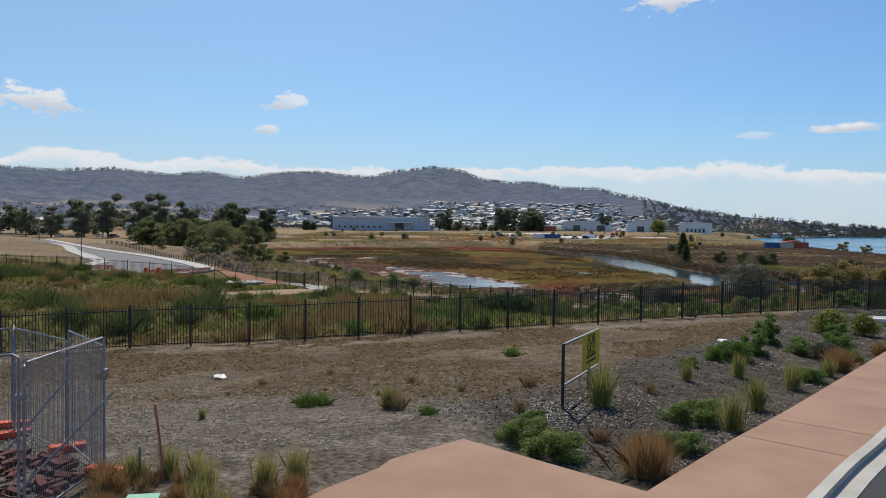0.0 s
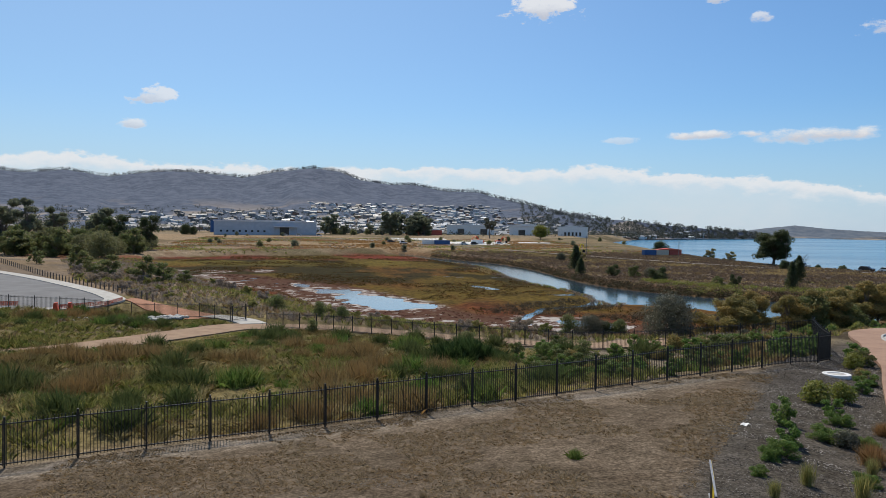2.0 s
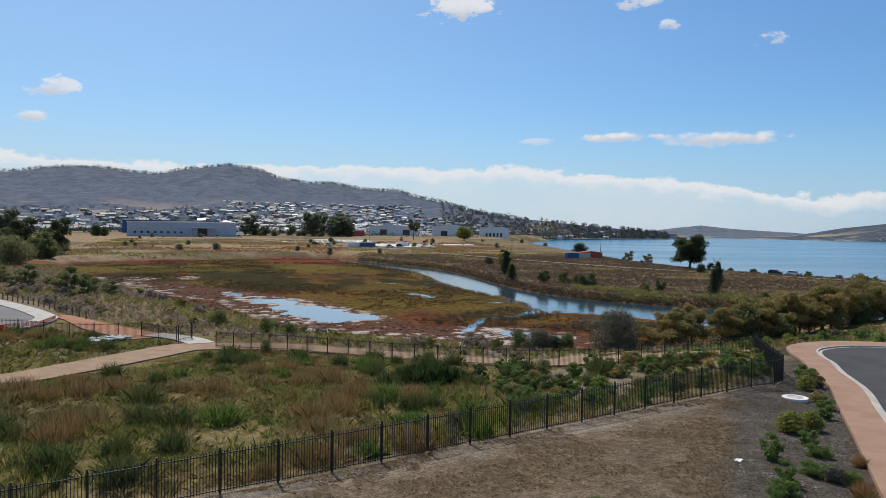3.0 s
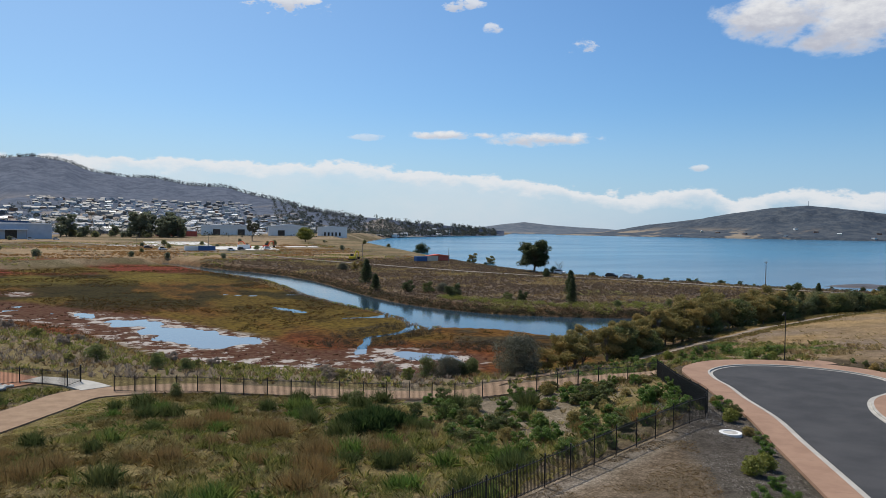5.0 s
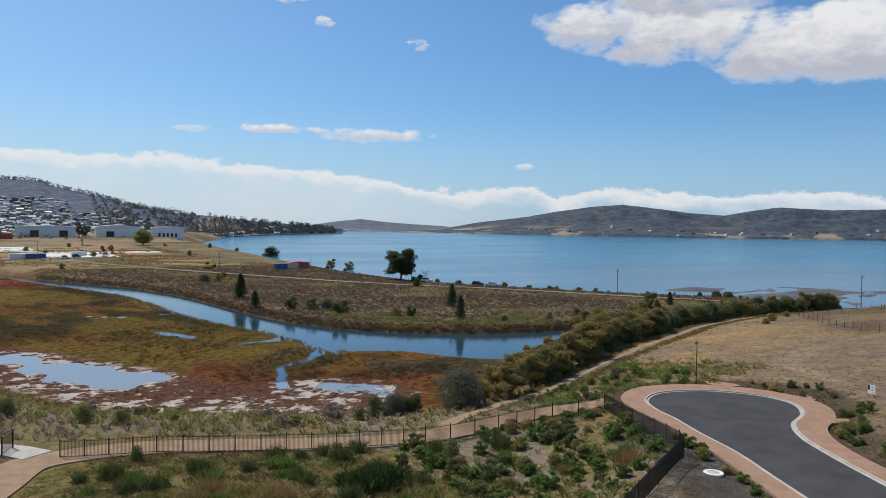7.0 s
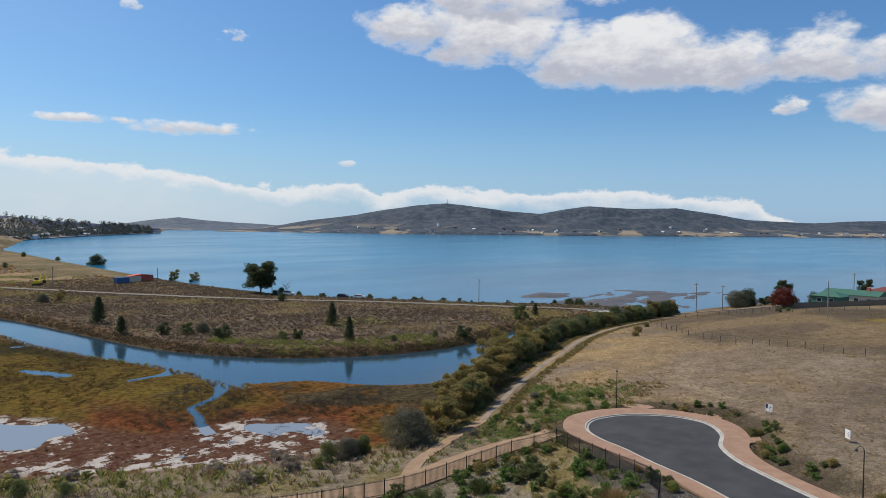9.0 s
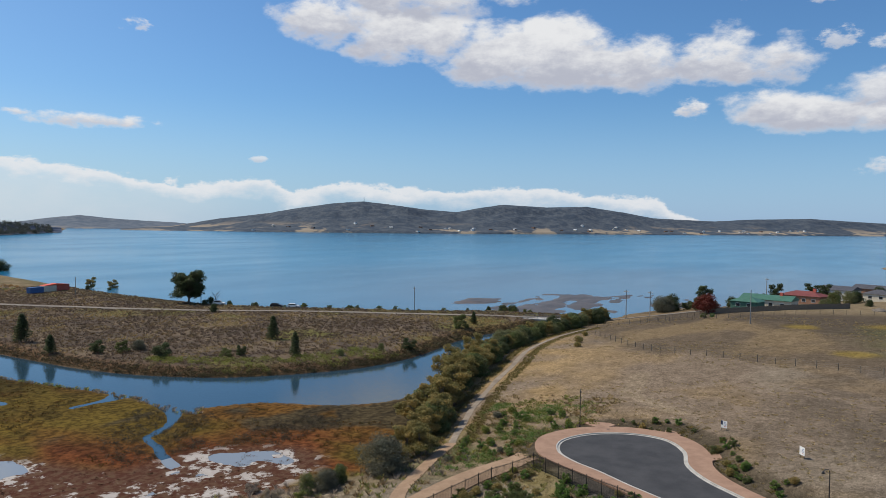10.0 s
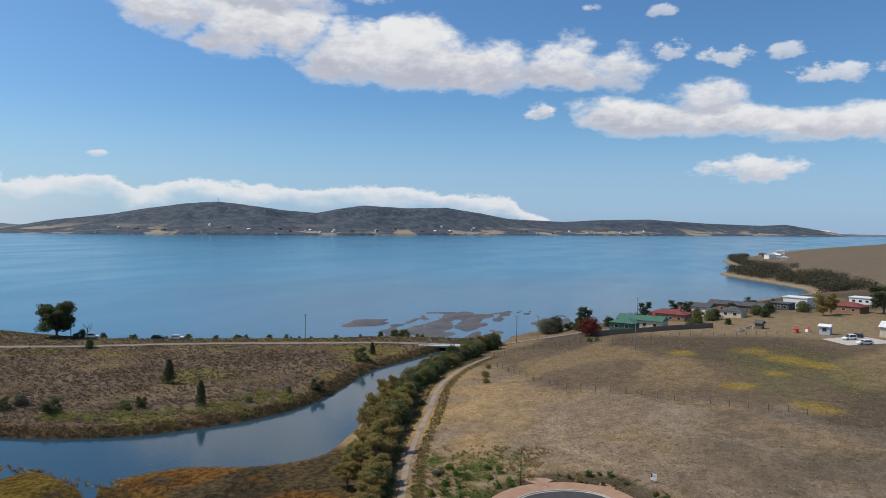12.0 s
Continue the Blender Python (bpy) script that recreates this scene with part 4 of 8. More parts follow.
def ribbon(name, left, right, lift, material, label="", depth=0.12, zf=None, category="road"):
    """A slab between two lines that follows the ground, with a skirt down its sides."""
    n = len(left)
    zf = zf or (lambda x, y: height(x, y))
    zl, zr = zf(left[:, 0], left[:, 1]) + lift, zf(right[:, 0], right[:, 1]) + lift
    v = [*zip(left[:, 0], left[:, 1], zl), *zip(right[:, 0], right[:, 1], zr), *zip(left[:, 0], left[:, 1], zl - depth), *zip(right[:, 0], right[:, 1], zr - depth)]
    f = []
    for i in range(n - 1):
        f += [(i, i + 1, n + i + 1, n + i), (i + 1, i, 2 * n + i, 2 * n + i + 1), (n + i, n + i + 1, 3 * n + i + 1, 3 * n + i)]
    f += [(0, n, 3 * n, 2 * n), (n - 1, 3 * n - 1, 4 * n - 1, 2 * n - 1)]
    ob = mesh_object(name, v, f, material)
    return tagged(ob, label, category, kind="structure")


def slab(name, outline, lift, material, label, zf=None, depth=0.15, category="pavement"):
    """A flat-topped slab of any outline that follows the ground at its rim."""
    p = np.array(outline, float)
    z = (zf or height)(p[:, 0], p[:, 1]) + lift
    bm = bmesh.new()
    top = [bm.verts.new((x, y, h)) for (x, y), h in zip(p, z)]
    low = [bm.verts.new((x, y, h - depth)) for (x, y), h in zip(p, z)]
    bm.faces.new(top)
    for i in range(len(p)):
        j = (i + 1) % len(p)
        bm.faces.new((top[j], top[i], low[i], low[j]))
    bmesh.ops.triangulate(bm, faces=bm.faces[:])
    bmesh.ops.recalc_face_normals(bm, faces=bm.faces[:])
    me = bpy.data.meshes.new(name)
    bm.to_mesh(me)
    bm.free()
    me.materials.append(material)
    return tagged(new(name, me), label, category, kind="structure")


def court_z(x, y):
    return np.interp(0.62 * np.asarray(x) + 0.78 * np.asarray(y), [0, 15, 40, 75, 90], [5.55, 5.55, 5.05, 4.4, 4.25])


JOINT = plain("joint_shadow", (0.12, 0.08, 0.06), (0.16, 0.1, 0.08))
slab("road_court", offset(road_edge, -0.28), 0.0, ASPHALT, "smooth dark asphalt of a new cul-de-sac", court_z, 0.2, "road")
ribbon("kerb_channel", road_edge, offset(road_edge, -0.3), 0.012, PALE_CONCRETE, "pale concrete gutter channel", 0.1, court_z, "kerb")
ribbon("kerb_upstand", offset(road_edge, 0.18), road_edge, 0.13, PALE_CONCRETE, "pale concrete kerb", 0.2, court_z, "kerb")
along = np.arange(len(road_edge)) / 6.0
reach = np.interp(along, [0, 6, 9, 11, 13, 16, 18, 22], [1.95, 2.1, 2.4, 3.2, 3.3, 3.0, 2.3, 2.3])[:, None]
ribbon("pavement_court", road_edge + (offset(road_edge, 1.0) - road_edge) * reach, offset(road_edge, 0.18), 0.126, PINK_CONCRETE, "salmon-coloured concrete footpath", 0.2, court_z, "pavement")
# saw-cut joints across the footpath
for k, i in enumerate(range(14, 118, 3)):
    u = offset(road_edge, 1.0)[i] - road_edge[i]
    p0, p1 = road_edge[i] + u * 0.2, road_edge[i] + u * (reach[i, 0] - 0.02)
    n_ = np.array([-u[1], u[0]]) * 0.008
    q = np.array([p0 - n_, p1 - n_, p1 + n_, p0 + n_])
    zc = court_z(q[:, 0], q[:, 1]) + 0.131
    tagged(mesh_object(f"pavement_joint_{k + 1}", np.column_stack([q, zc]), [(0, 1, 2, 3)], JOINT), "dark saw-cut joint in the footpath", "joint", kind="structure")
slab("pavement_driveway", [(-1.85, 10.7), (0.4, 13.0), (3.2, 10.3), (0.4, 6.3), (-6, 5.0)], 0.13, PINK_CONCRETE, "salmon concrete driveway crossing", lambda x, y: court_z(x, y) * 0 + 5.53)
for k, (cx, cy, rot, w, l) in enumerate(((57.0, 55.6, 62, 3.2, 1.7), (57.6, 45.3, 5, 2.2, 3.0), (49.2, 37.6, -40, 2.0, 3.4))):
    c, s = math.cos(radians(rot)), math.sin(radians(rot))
    slab(f"pavement_crossing_{k + 1}", [(cx + c * a - s * b, cy + s * a + c * b) for a, b in ((-l, -w / 2), (l, -w / 2), (l, w / 2), (-l, w / 2))], 0.122, PINK_CONCRETE, "salmon concrete driveway crossing", court_z)

flat_west = lambda x, y: 3.42 + 0 * np.asarray(x)
# Older paler asphalt, with the grazing sun's sheen put into its grey.
WORN_SHEEN_ASPHALT = plain("worn_asphalt_with_sheen", (0.11, 0.11, 0.115), (0.165, 0.165, 0.17), 0.35, 0.85, 0.4, fine=30.0, dist=0.008)
slab("road_west", west_edge, 0.0, WORN_SHEEN_ASPHALT, "grey asphalt of a distant cul-de-sac", flat_west, 0.2, "road")
ribbon("kerb_west", west_edge, offset(west_edge, -0.5), 0.1, PALE_CONCRETE, "pale concrete kerb", 0.2, flat_west, "kerb")
ribbon("pavement_west", offset(west_edge, -0.5), offset(west_edge, -2.5), 0.08, PALE_CONCRETE, "pale footpath round the cul-de-sac", 0.2, flat_west, "pavement")
ribbon("path_reserve", offset(PATH_LINE, 2.15), offset(PATH_LINE, -2.15), 0.12, GRAVEL_PATH, "tan gravel walking path", 0.3, None, "path")
orange_line = curve([(-34.5, 106), (-31, 102.5), (-27, 97.5), (-23, 92.5), (-20.3, 88.8)], n=5)
ribbon("path_orange", offset(orange_line, 2.6), offset(orange_line, -2.6), 0.12, ORANGE_GRAVEL, "orange gravel path", 0.3, None, "path")
white_line = curve([(-20.5, 91.5), (-18.0, 89.5), (-16.0, 87.0), (-14.6, 84.4)], n=4)
ribbon("path_concrete", offset(white_line, 1.6), offset(white_line, -1.6), 0.16, PALE_CONCRETE, "pale concrete path link", 0.3, None, "path")
TRACK_SOIL = plain("pale_track_soil", (0.175, 0.142, 0.112), (0.28, 0.235, 0.19), 0.5, 0.95, 0.5, fine=6.0, dist=0.03)
track_u = np.arange(len(TRACK)) * 1.7
track_l = TRACK + (offset(TRACK, 1.0) - TRACK) * (0.3 + 0.5 * value_noise(track_u, track_u * 0, 4, 3, 3.0))[:, None]
track_r = TRACK - (offset(TRACK, 1.0) - TRACK) * (0.3 + 0.5 * value_noise(track_u, track_u * 0 + 9, 4, 3, 5.0))[:, None]
BRANCH = curve([(19, 67.2), (24, 69.6), (30, 71), (37, 72.4), (44.5, 73.6)], n=6)
ribbon("path_branch", offset(BRANCH, 0.9), offset(BRANCH, -0.9), 0.08, GRAVEL_PATH, "narrow tan gravel path to the creek track", 0.3, None, "path")
ribbon("track_river", track_l, track_r, 0.05, TRACK_SOIL, "pale dirt track beside the creek", 0.2, None, "track")
SHORE_GRAVEL = plain("dull_shore_gravel", (0.14, 0.118, 0.096), (0.22, 0.19, 0.16), 0.4, 0.95, 0.5, fine=6.0, dist=0.03)
SHORE_ROAD = curve([(60, 420), (84, 351), (106, 301), (125, 255), (140, 222), (155, 196), (170, 165), (181, 140), (187, 119), (191, 104), (196, 92), (214, 72), (228, 50)], n=6)
road_bed = lambda x, y: np.maximum(height(x, y), 1.55)
ribbon("road_shore", offset(SHORE_ROAD, 1.8), offset(SHORE_ROAD, -1.8), 0.12, SHORE_GRAVEL, "dull gravel road along the shore", 0.4, road_bed)
FARM_TRACK = curve([(-30, 560), (-5, 520), (20, 470), (45, 440), (62, 418)], n=5)
ribbon("track_plain", offset(FARM_TRACK, 2), offset(FARM_TRACK, -2), 0.15, TRACK_SOIL, "pale track over the plain", 0.3, None, "track")


# ---- small builders ----
def part(name, bm, material, parent, label=""):
    """Links a bmesh as one mesh object under a thing or a part."""
    me = bpy.data.meshes.new(name)
    bm.to_mesh(me)
    bm.free()
    if material:
        me.materials.append(material)
    ob = new(name, me)
    ob.parent = parent
    return tagged(ob, label) if label else ob


def shared(name, me, parent, m=None):
    ob = new(name, me)
    ob.parent = parent
    if m is not None:
        ob.matrix_local = m
    return ob


def thing(name, x, y, z, rz=0.0, label="", category="", group="", scale=1.0):
    ob = new(name)
    ob.matrix_world = pose(x, y, z, 0, 0, rz) @ Matrix.Scale(scale, 4)
    ob.empty_display_size = 0.3
    return tagged(ob, label, category, group)


def add_box(bm, x0, x1, y0, y1, z0, z1, bevel=0.0):
    m = Matrix.Translation(((x0 + x1) / 2, (y0 + y1) / 2, (z0 + z1) / 2)) @ Matrix.Diagonal((x1 - x0, y1 - y0, z1 - z0, 1))
    made = bmesh.ops.create_cube(bm, size=1, matrix=m)["verts"]
    if bevel:
        edges = list({e for v in made for e in v.link_edges})
        bmesh.ops.bevel(bm, geom=edges, offset=bevel, segments=2, affect="EDGES", profile=0.5)
    return bm


def box(x0, x1, y0, y1, z0, z1, bevel=0.0):
    return add_box(bmesh.new(), x0, x1, y0, y1, z0, z1, bevel)


def add_tube(bm, points, radii, sides=8):
    """A tapering round bar through points."""
    rings = []
    pts = [Vector(p) for p in points]
    for i, p in enumerate(pts):
        d = (pts[min(i + 1, len(pts) - 1)] - pts[max(i - 1, 0)]).normalized()
        u = d.orthogonal().normalized()
        v = d.cross(u)
        rings.append([bm.verts.new(p + radii[i] * (math.cos(a) * u + math.sin(a) * v)) for a in (2 * math.pi * k / sides for k in range(sides))])
    for a, b in zip(rings, rings[1:]):
        best = min(range(sides), key=lambda s: (a[0].co - b[s].co).length)
        for k in range(sides):
            bm.faces.new((a[k], a[(k + 1) % sides], b[(k + 1 + best) % sides], b[(k + best) % sides]))
    bm.faces.new(rings[0][::-1])
    bm.faces.new(rings[-1])
    return bm


def tube(points, radii, sides=8):
    return add_tube(bmesh.new(), points, radii if isinstance(radii, (list, tuple)) else [radii] * len(points), sides)


def prism(outline, y0, y1):
    """An outline in x and z drawn out along y."""
    bm = bmesh.new()
    a = [bm.verts.new((x, y0, z)) for x, z in outline]
    b = [bm.verts.new((x, y1, z)) for x, z in outline]
    bm.faces.new(a)
    bm.faces.new(b[::-1])
    for i in range(len(a)):
        j = (i + 1) % len(a)
        bm.faces.new((a[j], a[i], b[i], b[j]))
    bmesh.ops.recalc_face_normals(bm, faces=bm.faces[:])
    return bm


# ---- leaves and blades in arrays ----
def leaf_quads(centres, radii, count, size, rng, hollow=0.55):
    """Leaves scattered in ellipsoids: places and quads."""
    n = len(centres) * count
    c = np.repeat(np.asarray(centres, float), count, 0)
    r = np.repeat(np.asarray(radii, float), count, 0)
    d = rng.normal(size=(n, 3))
    d /= np.linalg.norm(d, axis=1)[:, None]
    far = hollow + (1.05 - hollow) * rng.random(n) ** 0.6
    p = c + d * r * far[:, None]
    u = rng.normal(size=(n, 3))
    u /= np.linalg.norm(u, axis=1)[:, None]
    v = np.cross(u, d)
    v /= np.linalg.norm(v, axis=1)[:, None] + 1e-9
    s = size * (0.6 + 0.8 * rng.random(n))[:, None]
    u, v = u * s * 0.5, v * s * 0.32
    verts = np.stack([p - u, p + v, p + u, p - v], 1).reshape(-1, 3)
    return verts, np.arange(4 * n).reshape(-1, 4)


def blade_quads(x, y, z, h, spread, blades, width, rng, droop=0.3):
    """Tufts of blades: places and quads."""
    n = len(x) * blades
    rep = lambda a: np.repeat(np.asarray(a, float) * np.ones(len(x)), blades)
    bx, by, bz, hh, sp = rep(x), rep(y), rep(z), rep(h), rep(spread)
    a, k = rng.random(n) * 2 * np.pi, np.sqrt(rng.random(n))
    length = hh * (0.55 + 0.45 * rng.random(n))
    out = sp * k
    ox, oy = np.cos(a), np.sin(a)
    base = np.stack([bx + ox * out * 0.35, by + oy * out * 0.35, bz - 0.03 * np.ones(n)], 1)
    mid = base + np.stack([ox * out * 0.35, oy * out * 0.35, length * 0.62], 1)
    tip = base + np.stack([ox * (out * (0.65 + droop)), oy * (out * (0.65 + droop)), length * (1 - droop * k * 0.6)], 1)
    face = a + np.pi / 2 + rng.normal(size=n) * 0.6
    w = np.stack([np.cos(face), np.sin(face), 0 * face], 1) * (rep(width) * (0.6 + 0.8 * rng.random(n)))[:, None]
    verts = np.stack([base - w * 0.5, base + w * 0.5, mid + w * 0.45, tip, mid - w * 0.45], 1).reshape(-1, 3)
    return verts, np.arange(5 * n).reshape(-1, 5)


def stuff(name, verts, faces, material, label, category):
    return tagged(new(name, array_mesh(name, verts, faces, material)), label, category, kind="stuff")


rng = np.random.default_rng(7)


# ---- trees and shrubs ----
def tree_meshes(h, width, kind, leaf, bark, seed, size, count, clumps, low=0.25):
    """Trunk with limbs and a crown of clumps for one form of tree."""
    r = np.random.default_rng(seed)
    bm = bmesh.new()
    lean = r.normal(size=2) * 0.04 * h
    top = Vector((lean[0], lean[1], h * 0.72))
    t0 = max(0.05, h * 0.022)
    add_tube(bm, [(0, 0, -0.25), (lean[0] * 0.2, lean[1] * 0.2, h * 0.25), (lean[0] * 0.6, lean[1] * 0.6, h * 0.5), top], [t0 * 1.25, t0, t0 * 0.7, t0 * 0.3], 7)
    lobes = [(width * 0.3 * math.cos(k * 2.4 + seed) * (0.5 + 0.5 * r.random()), width * 0.3 * math.sin(k * 2.4 + seed) * (0.5 + 0.5 * r.random()), h * (low + 0.24 + (0.74 - low) * (k + r.random()) / 7), width * (0.24 - 0.014 * k)) for k in range(7)]
    centres, radii = [], []
    for i in range(clumps):
        a = i * 2.4 + r.random() * 0.8
        f = (i + 0.5) / clumps
        if kind == "cone":
            zz = h * (low + (0.97 - low) * f)
            out = width * 0.5 * (1 - f) ** 0.8 * (0.35 + 0.5 * r.random())
            rad = width * (0.34 - 0.2 * f)
        elif kind == "gum":
            up = 0.12 + 0.8 * r.random()
            zz = h * (low + (0.95 - low) * up)
            out = width * 0.42 * math.sqrt(max(0.05, 1 - ((up - 0.5) / 0.62) ** 2)) * math.sqrt(r.random())
            out *= 0.8 + 0.4 * math.cos(2 * a + seed)
            zz += h * 0.07 * math.sin(3 * a)
            rad = width * (0.09 + 0.08 * r.random())
        else:
            zz = h * (low + (0.8 - low) * f) + h * 0.04 * r.normal()
            out = width * 0.5 * math.sin(math.pi * min(0.95, 0.2 + f * 0.75)) * (0.35 + 0.5 * r.random())
            rad = width * (0.18 + 0.1 * r.random())
        if kind == "gum":
            lx, ly, lz, lr = lobes[i % 7]
            q = r.normal(size=3)
            q *= lr * r.random() ** 0.4 / np.linalg.norm(q)
            rad = width * (0.075 + 0.06 * r.random())
            c = (lx + q[0], ly + q[1], lz + q[2] * 0.62)
            out = math.hypot(c[0], c[1]) * (i % 3 == 0)
        else:
            c = (lean[0] * 0.7 + out * math.cos(a), lean[1] * 0.7 + out * math.sin(a), zz)
        centres.append(c)
        radii.append((rad, rad, rad * (0.75 if kind != "cone" else 1.1)))
        if out > width * 0.12 or i % 3 == 0:
            s = max(0.12, min(0.65, zz / h - 0.22))
            b = Vector((lean[0] * s, lean[1] * s, h * s))
            m = b.lerp(Vector(c), 0.55) + Vector((0, 0, -0.03 * h))
            add_tube(bm, [b, m, c], [t0 * 0.45, t0 * 0.28, t0 * 0.1], 5)
    me = bpy.data.meshes.new("trunk")
    bm.to_mesh(me)
    bm.free()
    me.materials.append(bark)
    v, f = leaf_quads(centres, radii, count, size, r, 0.45)
    return me, array_mesh("crown", v, f, leaf)


TREES = {}


def plant_tree(form, x, y, label, category="tree", group="", scale=1.0, rz=None, z=None, name=None):
    """A tree of a stored form: trunk and crown share their meshes."""
    trunk, crown = TREES[form]
    z = ground_z(x, y) if z is None else z
    ob = thing(name or ("shrub" if category == "shrub" else "tree"), x, y, z, random.uniform(0, 360) if rz is None else rz, label, category, group, scale)
    ob.matrix_world = ob.matrix_world @ Matrix.Diagonal((random.uniform(0.85, 1.25), random.uniform(0.85, 1.25), random.uniform(0.8, 1.1), 1))
    shared("trunk", trunk, ob)
    shared("crown", crown, ob)
    return ob


TREES["gum"] = tree_meshes(12.0, 13.0, "gum", DARK_LEAF, BARK, 3, 0.42, 170, 110, 0.12)
TREES["gum_b"] = tree_meshes(12.0, 10.5, "gum", DARK_LEAF, BARK, 4, 0.5, 64, 90, 0.06)
TREES["round"] = tree_meshes(5.0, 5.2, "gum", OLIVE_LEAF, BARK, 5, 0.17, 130, 80, 0.05)
TREES["round_b"] = tree_meshes(5.2, 4.6, "gum", OLIVE_LEAF, BARK, 6, 0.17, 130, 76, 0.06)
TREES["grey"] = tree_meshes(4.8, 5.6, "round", GREY_LEAF, BARK, 7, 0.17, 520, 26, 0.06)
TREES["dark"] = tree_meshes(5.0, 5.0, "round", DARK_LEAF, BARK, 8, 0.26, 300, 20, 0.03)
TREES["green"] = tree_meshes(5.0, 4.6, "round", GUM_LEAF, BARK, 9, 0.26, 300, 20, 0.03)
TREES["cone"] = tree_meshes(5.6, 2.9, "cone", DARK_LEAF, BARK, 10, 0.24, 210, 20, 0.12)
TREES["small"] = tree_meshes(2.4, 2.2, "round", GUM_LEAF, BARK, 11, 0.13, 150, 20, 0.02)
TREES["wattle"] = tree_meshes(6.0, 6.4, "round", WATTLE_LEAF, BARK, 41, 0.24, 300, 26, 0.06)
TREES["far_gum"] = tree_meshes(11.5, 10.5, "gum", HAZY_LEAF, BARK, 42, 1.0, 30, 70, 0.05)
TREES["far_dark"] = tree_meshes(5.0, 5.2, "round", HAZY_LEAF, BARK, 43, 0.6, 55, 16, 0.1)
TREES["far_green"] = tree_meshes(5.0, 4.8, "round", WATTLE_LEAF, BARK, 44, 0.6, 55, 16, 0.1)
TREES["thicket"] = tree_meshes(6.0, 6.6, "gum", GUM_LEAF, BARK, 45, 0.34, 62, 60, -0.12)
TREES["thicket_b"] = tree_meshes(6.4, 6.0, "gum", WATTLE_LEAF, BARK, 46, 0.34, 60, 56, -0.12)
TREES["clump"] = tree_meshes(3.0, 4.8, "gum", DARK_LEAF, BARK, 47, 0.2, 90, 56, -0.2)
TREES["clump_b"] = tree_meshes(2.6, 4.2, "gum", GUM_LEAF, BARK, 48, 0.2, 90, 50, -0.2)
TREES["heath"] = tree_meshes(1.3, 2.2, "gum", SCRUB_GRASS, BARK, 49, 0.12, 70, 40, -0.2)
TREES["heath_b"] = tree_meshes(1.2, 2.0, "gum", RUSH, BARK, 50, 0.12, 70, 40, -0.2)
TREES["red"] = tree_meshes(7.0, 7.5, "round", RED_LEAF, BARK, 12, 0.34, 300, 20, 0.12)
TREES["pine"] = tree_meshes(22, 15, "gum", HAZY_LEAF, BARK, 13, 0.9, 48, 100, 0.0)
TREES["pale"] = tree_meshes(14, 12, "gum", GREY_LEAF, BARK, 14, 0.8, 200, 24, 0.25)
TREES["lime"] = tree_meshes(14, 12, "round", LIME_LEAF, BARK, 15, 0.8, 200, 24, 0.2)
TREES["feather"] = tree_meshes(0.5, 1.4, "gum", BRIGHT_LEAF, BARK, 26, 0.045, 130, 70, -0.3)
TREES["shrub"] = tree_meshes(1.0, 1.45, "gum", BRIGHT_LEAF, BARK, 16, 0.085, 70, 46, -0.2)
TREES["shrub_lime"] = tree_meshes(1.0, 1.4, "round", LIME_LEAF, BARK, 17, 0.11, 120, 16, 0.12)
TREES["shrub_grey"] = tree_meshes(1.0, 1.3, "round", GREY_LEAF, BARK, 18, 0.1, 120, 14, 0.12)
TREES["shrub_dark"] = tree_meshes(1.0, 1.5, "gum", GUM_LEAF, BARK, 19, 0.09, 70, 46, -0.2)
TREES["shrub_brown"] = tree_meshes(1.0, 1.4, "round", OLIVE_LEAF, BARK, 20, 0.1, 130, 15, 0.12)


def tuft_mesh(name, length, fan, blades, width, material, seed, droop=0.3, root=0.08):
    """One tussock: thin curved blades that lean out by about fan radians."""
    q = np.random.default_rng(seed)
    a = q.random(blades) * 2 * np.pi
    lean = np.abs(q.normal(size=blades)) * fan
    lean = np.minimum(lean, 1.0)
    L = length * (0.45 + 0.55 * q.random(blades))
    way = np.stack([np.cos(a) * np.sin(lean), np.sin(a) * np.sin(lean), np.cos(lean)], 1)
    base = np.stack([q.normal(size=blades) * root, q.normal(size=blades) * root, np.full(blades, -0.02)], 1)
    mid = base + way * (L * 0.55)[:, None]
    tip = base + way * L[:, None] + np.stack([np.cos(a), np.sin(a), -np.ones(blades)], 1) * (droop * L * np.sin(lean + 0.15))[:, None] + q.normal(size=(blades, 3)) * 0.02
    tip[:, 2] = np.maximum(tip[:, 2], 0.02)
    face = q.random(blades) * np.pi * 2
    w = np.stack([np.cos(face), np.sin(face), 0 * face], 1) * (width * (0.6 + 0.8 * q.random(blades)))[:, None]
    v = np.stack([base - w * 0.4, base + w * 0.4, mid + w * 0.5, tip, mid - w * 0.5], 1).reshape(-1, 3)
    return array_mesh(name, v, np.arange(5 * blades).reshape(-1, 5), material)


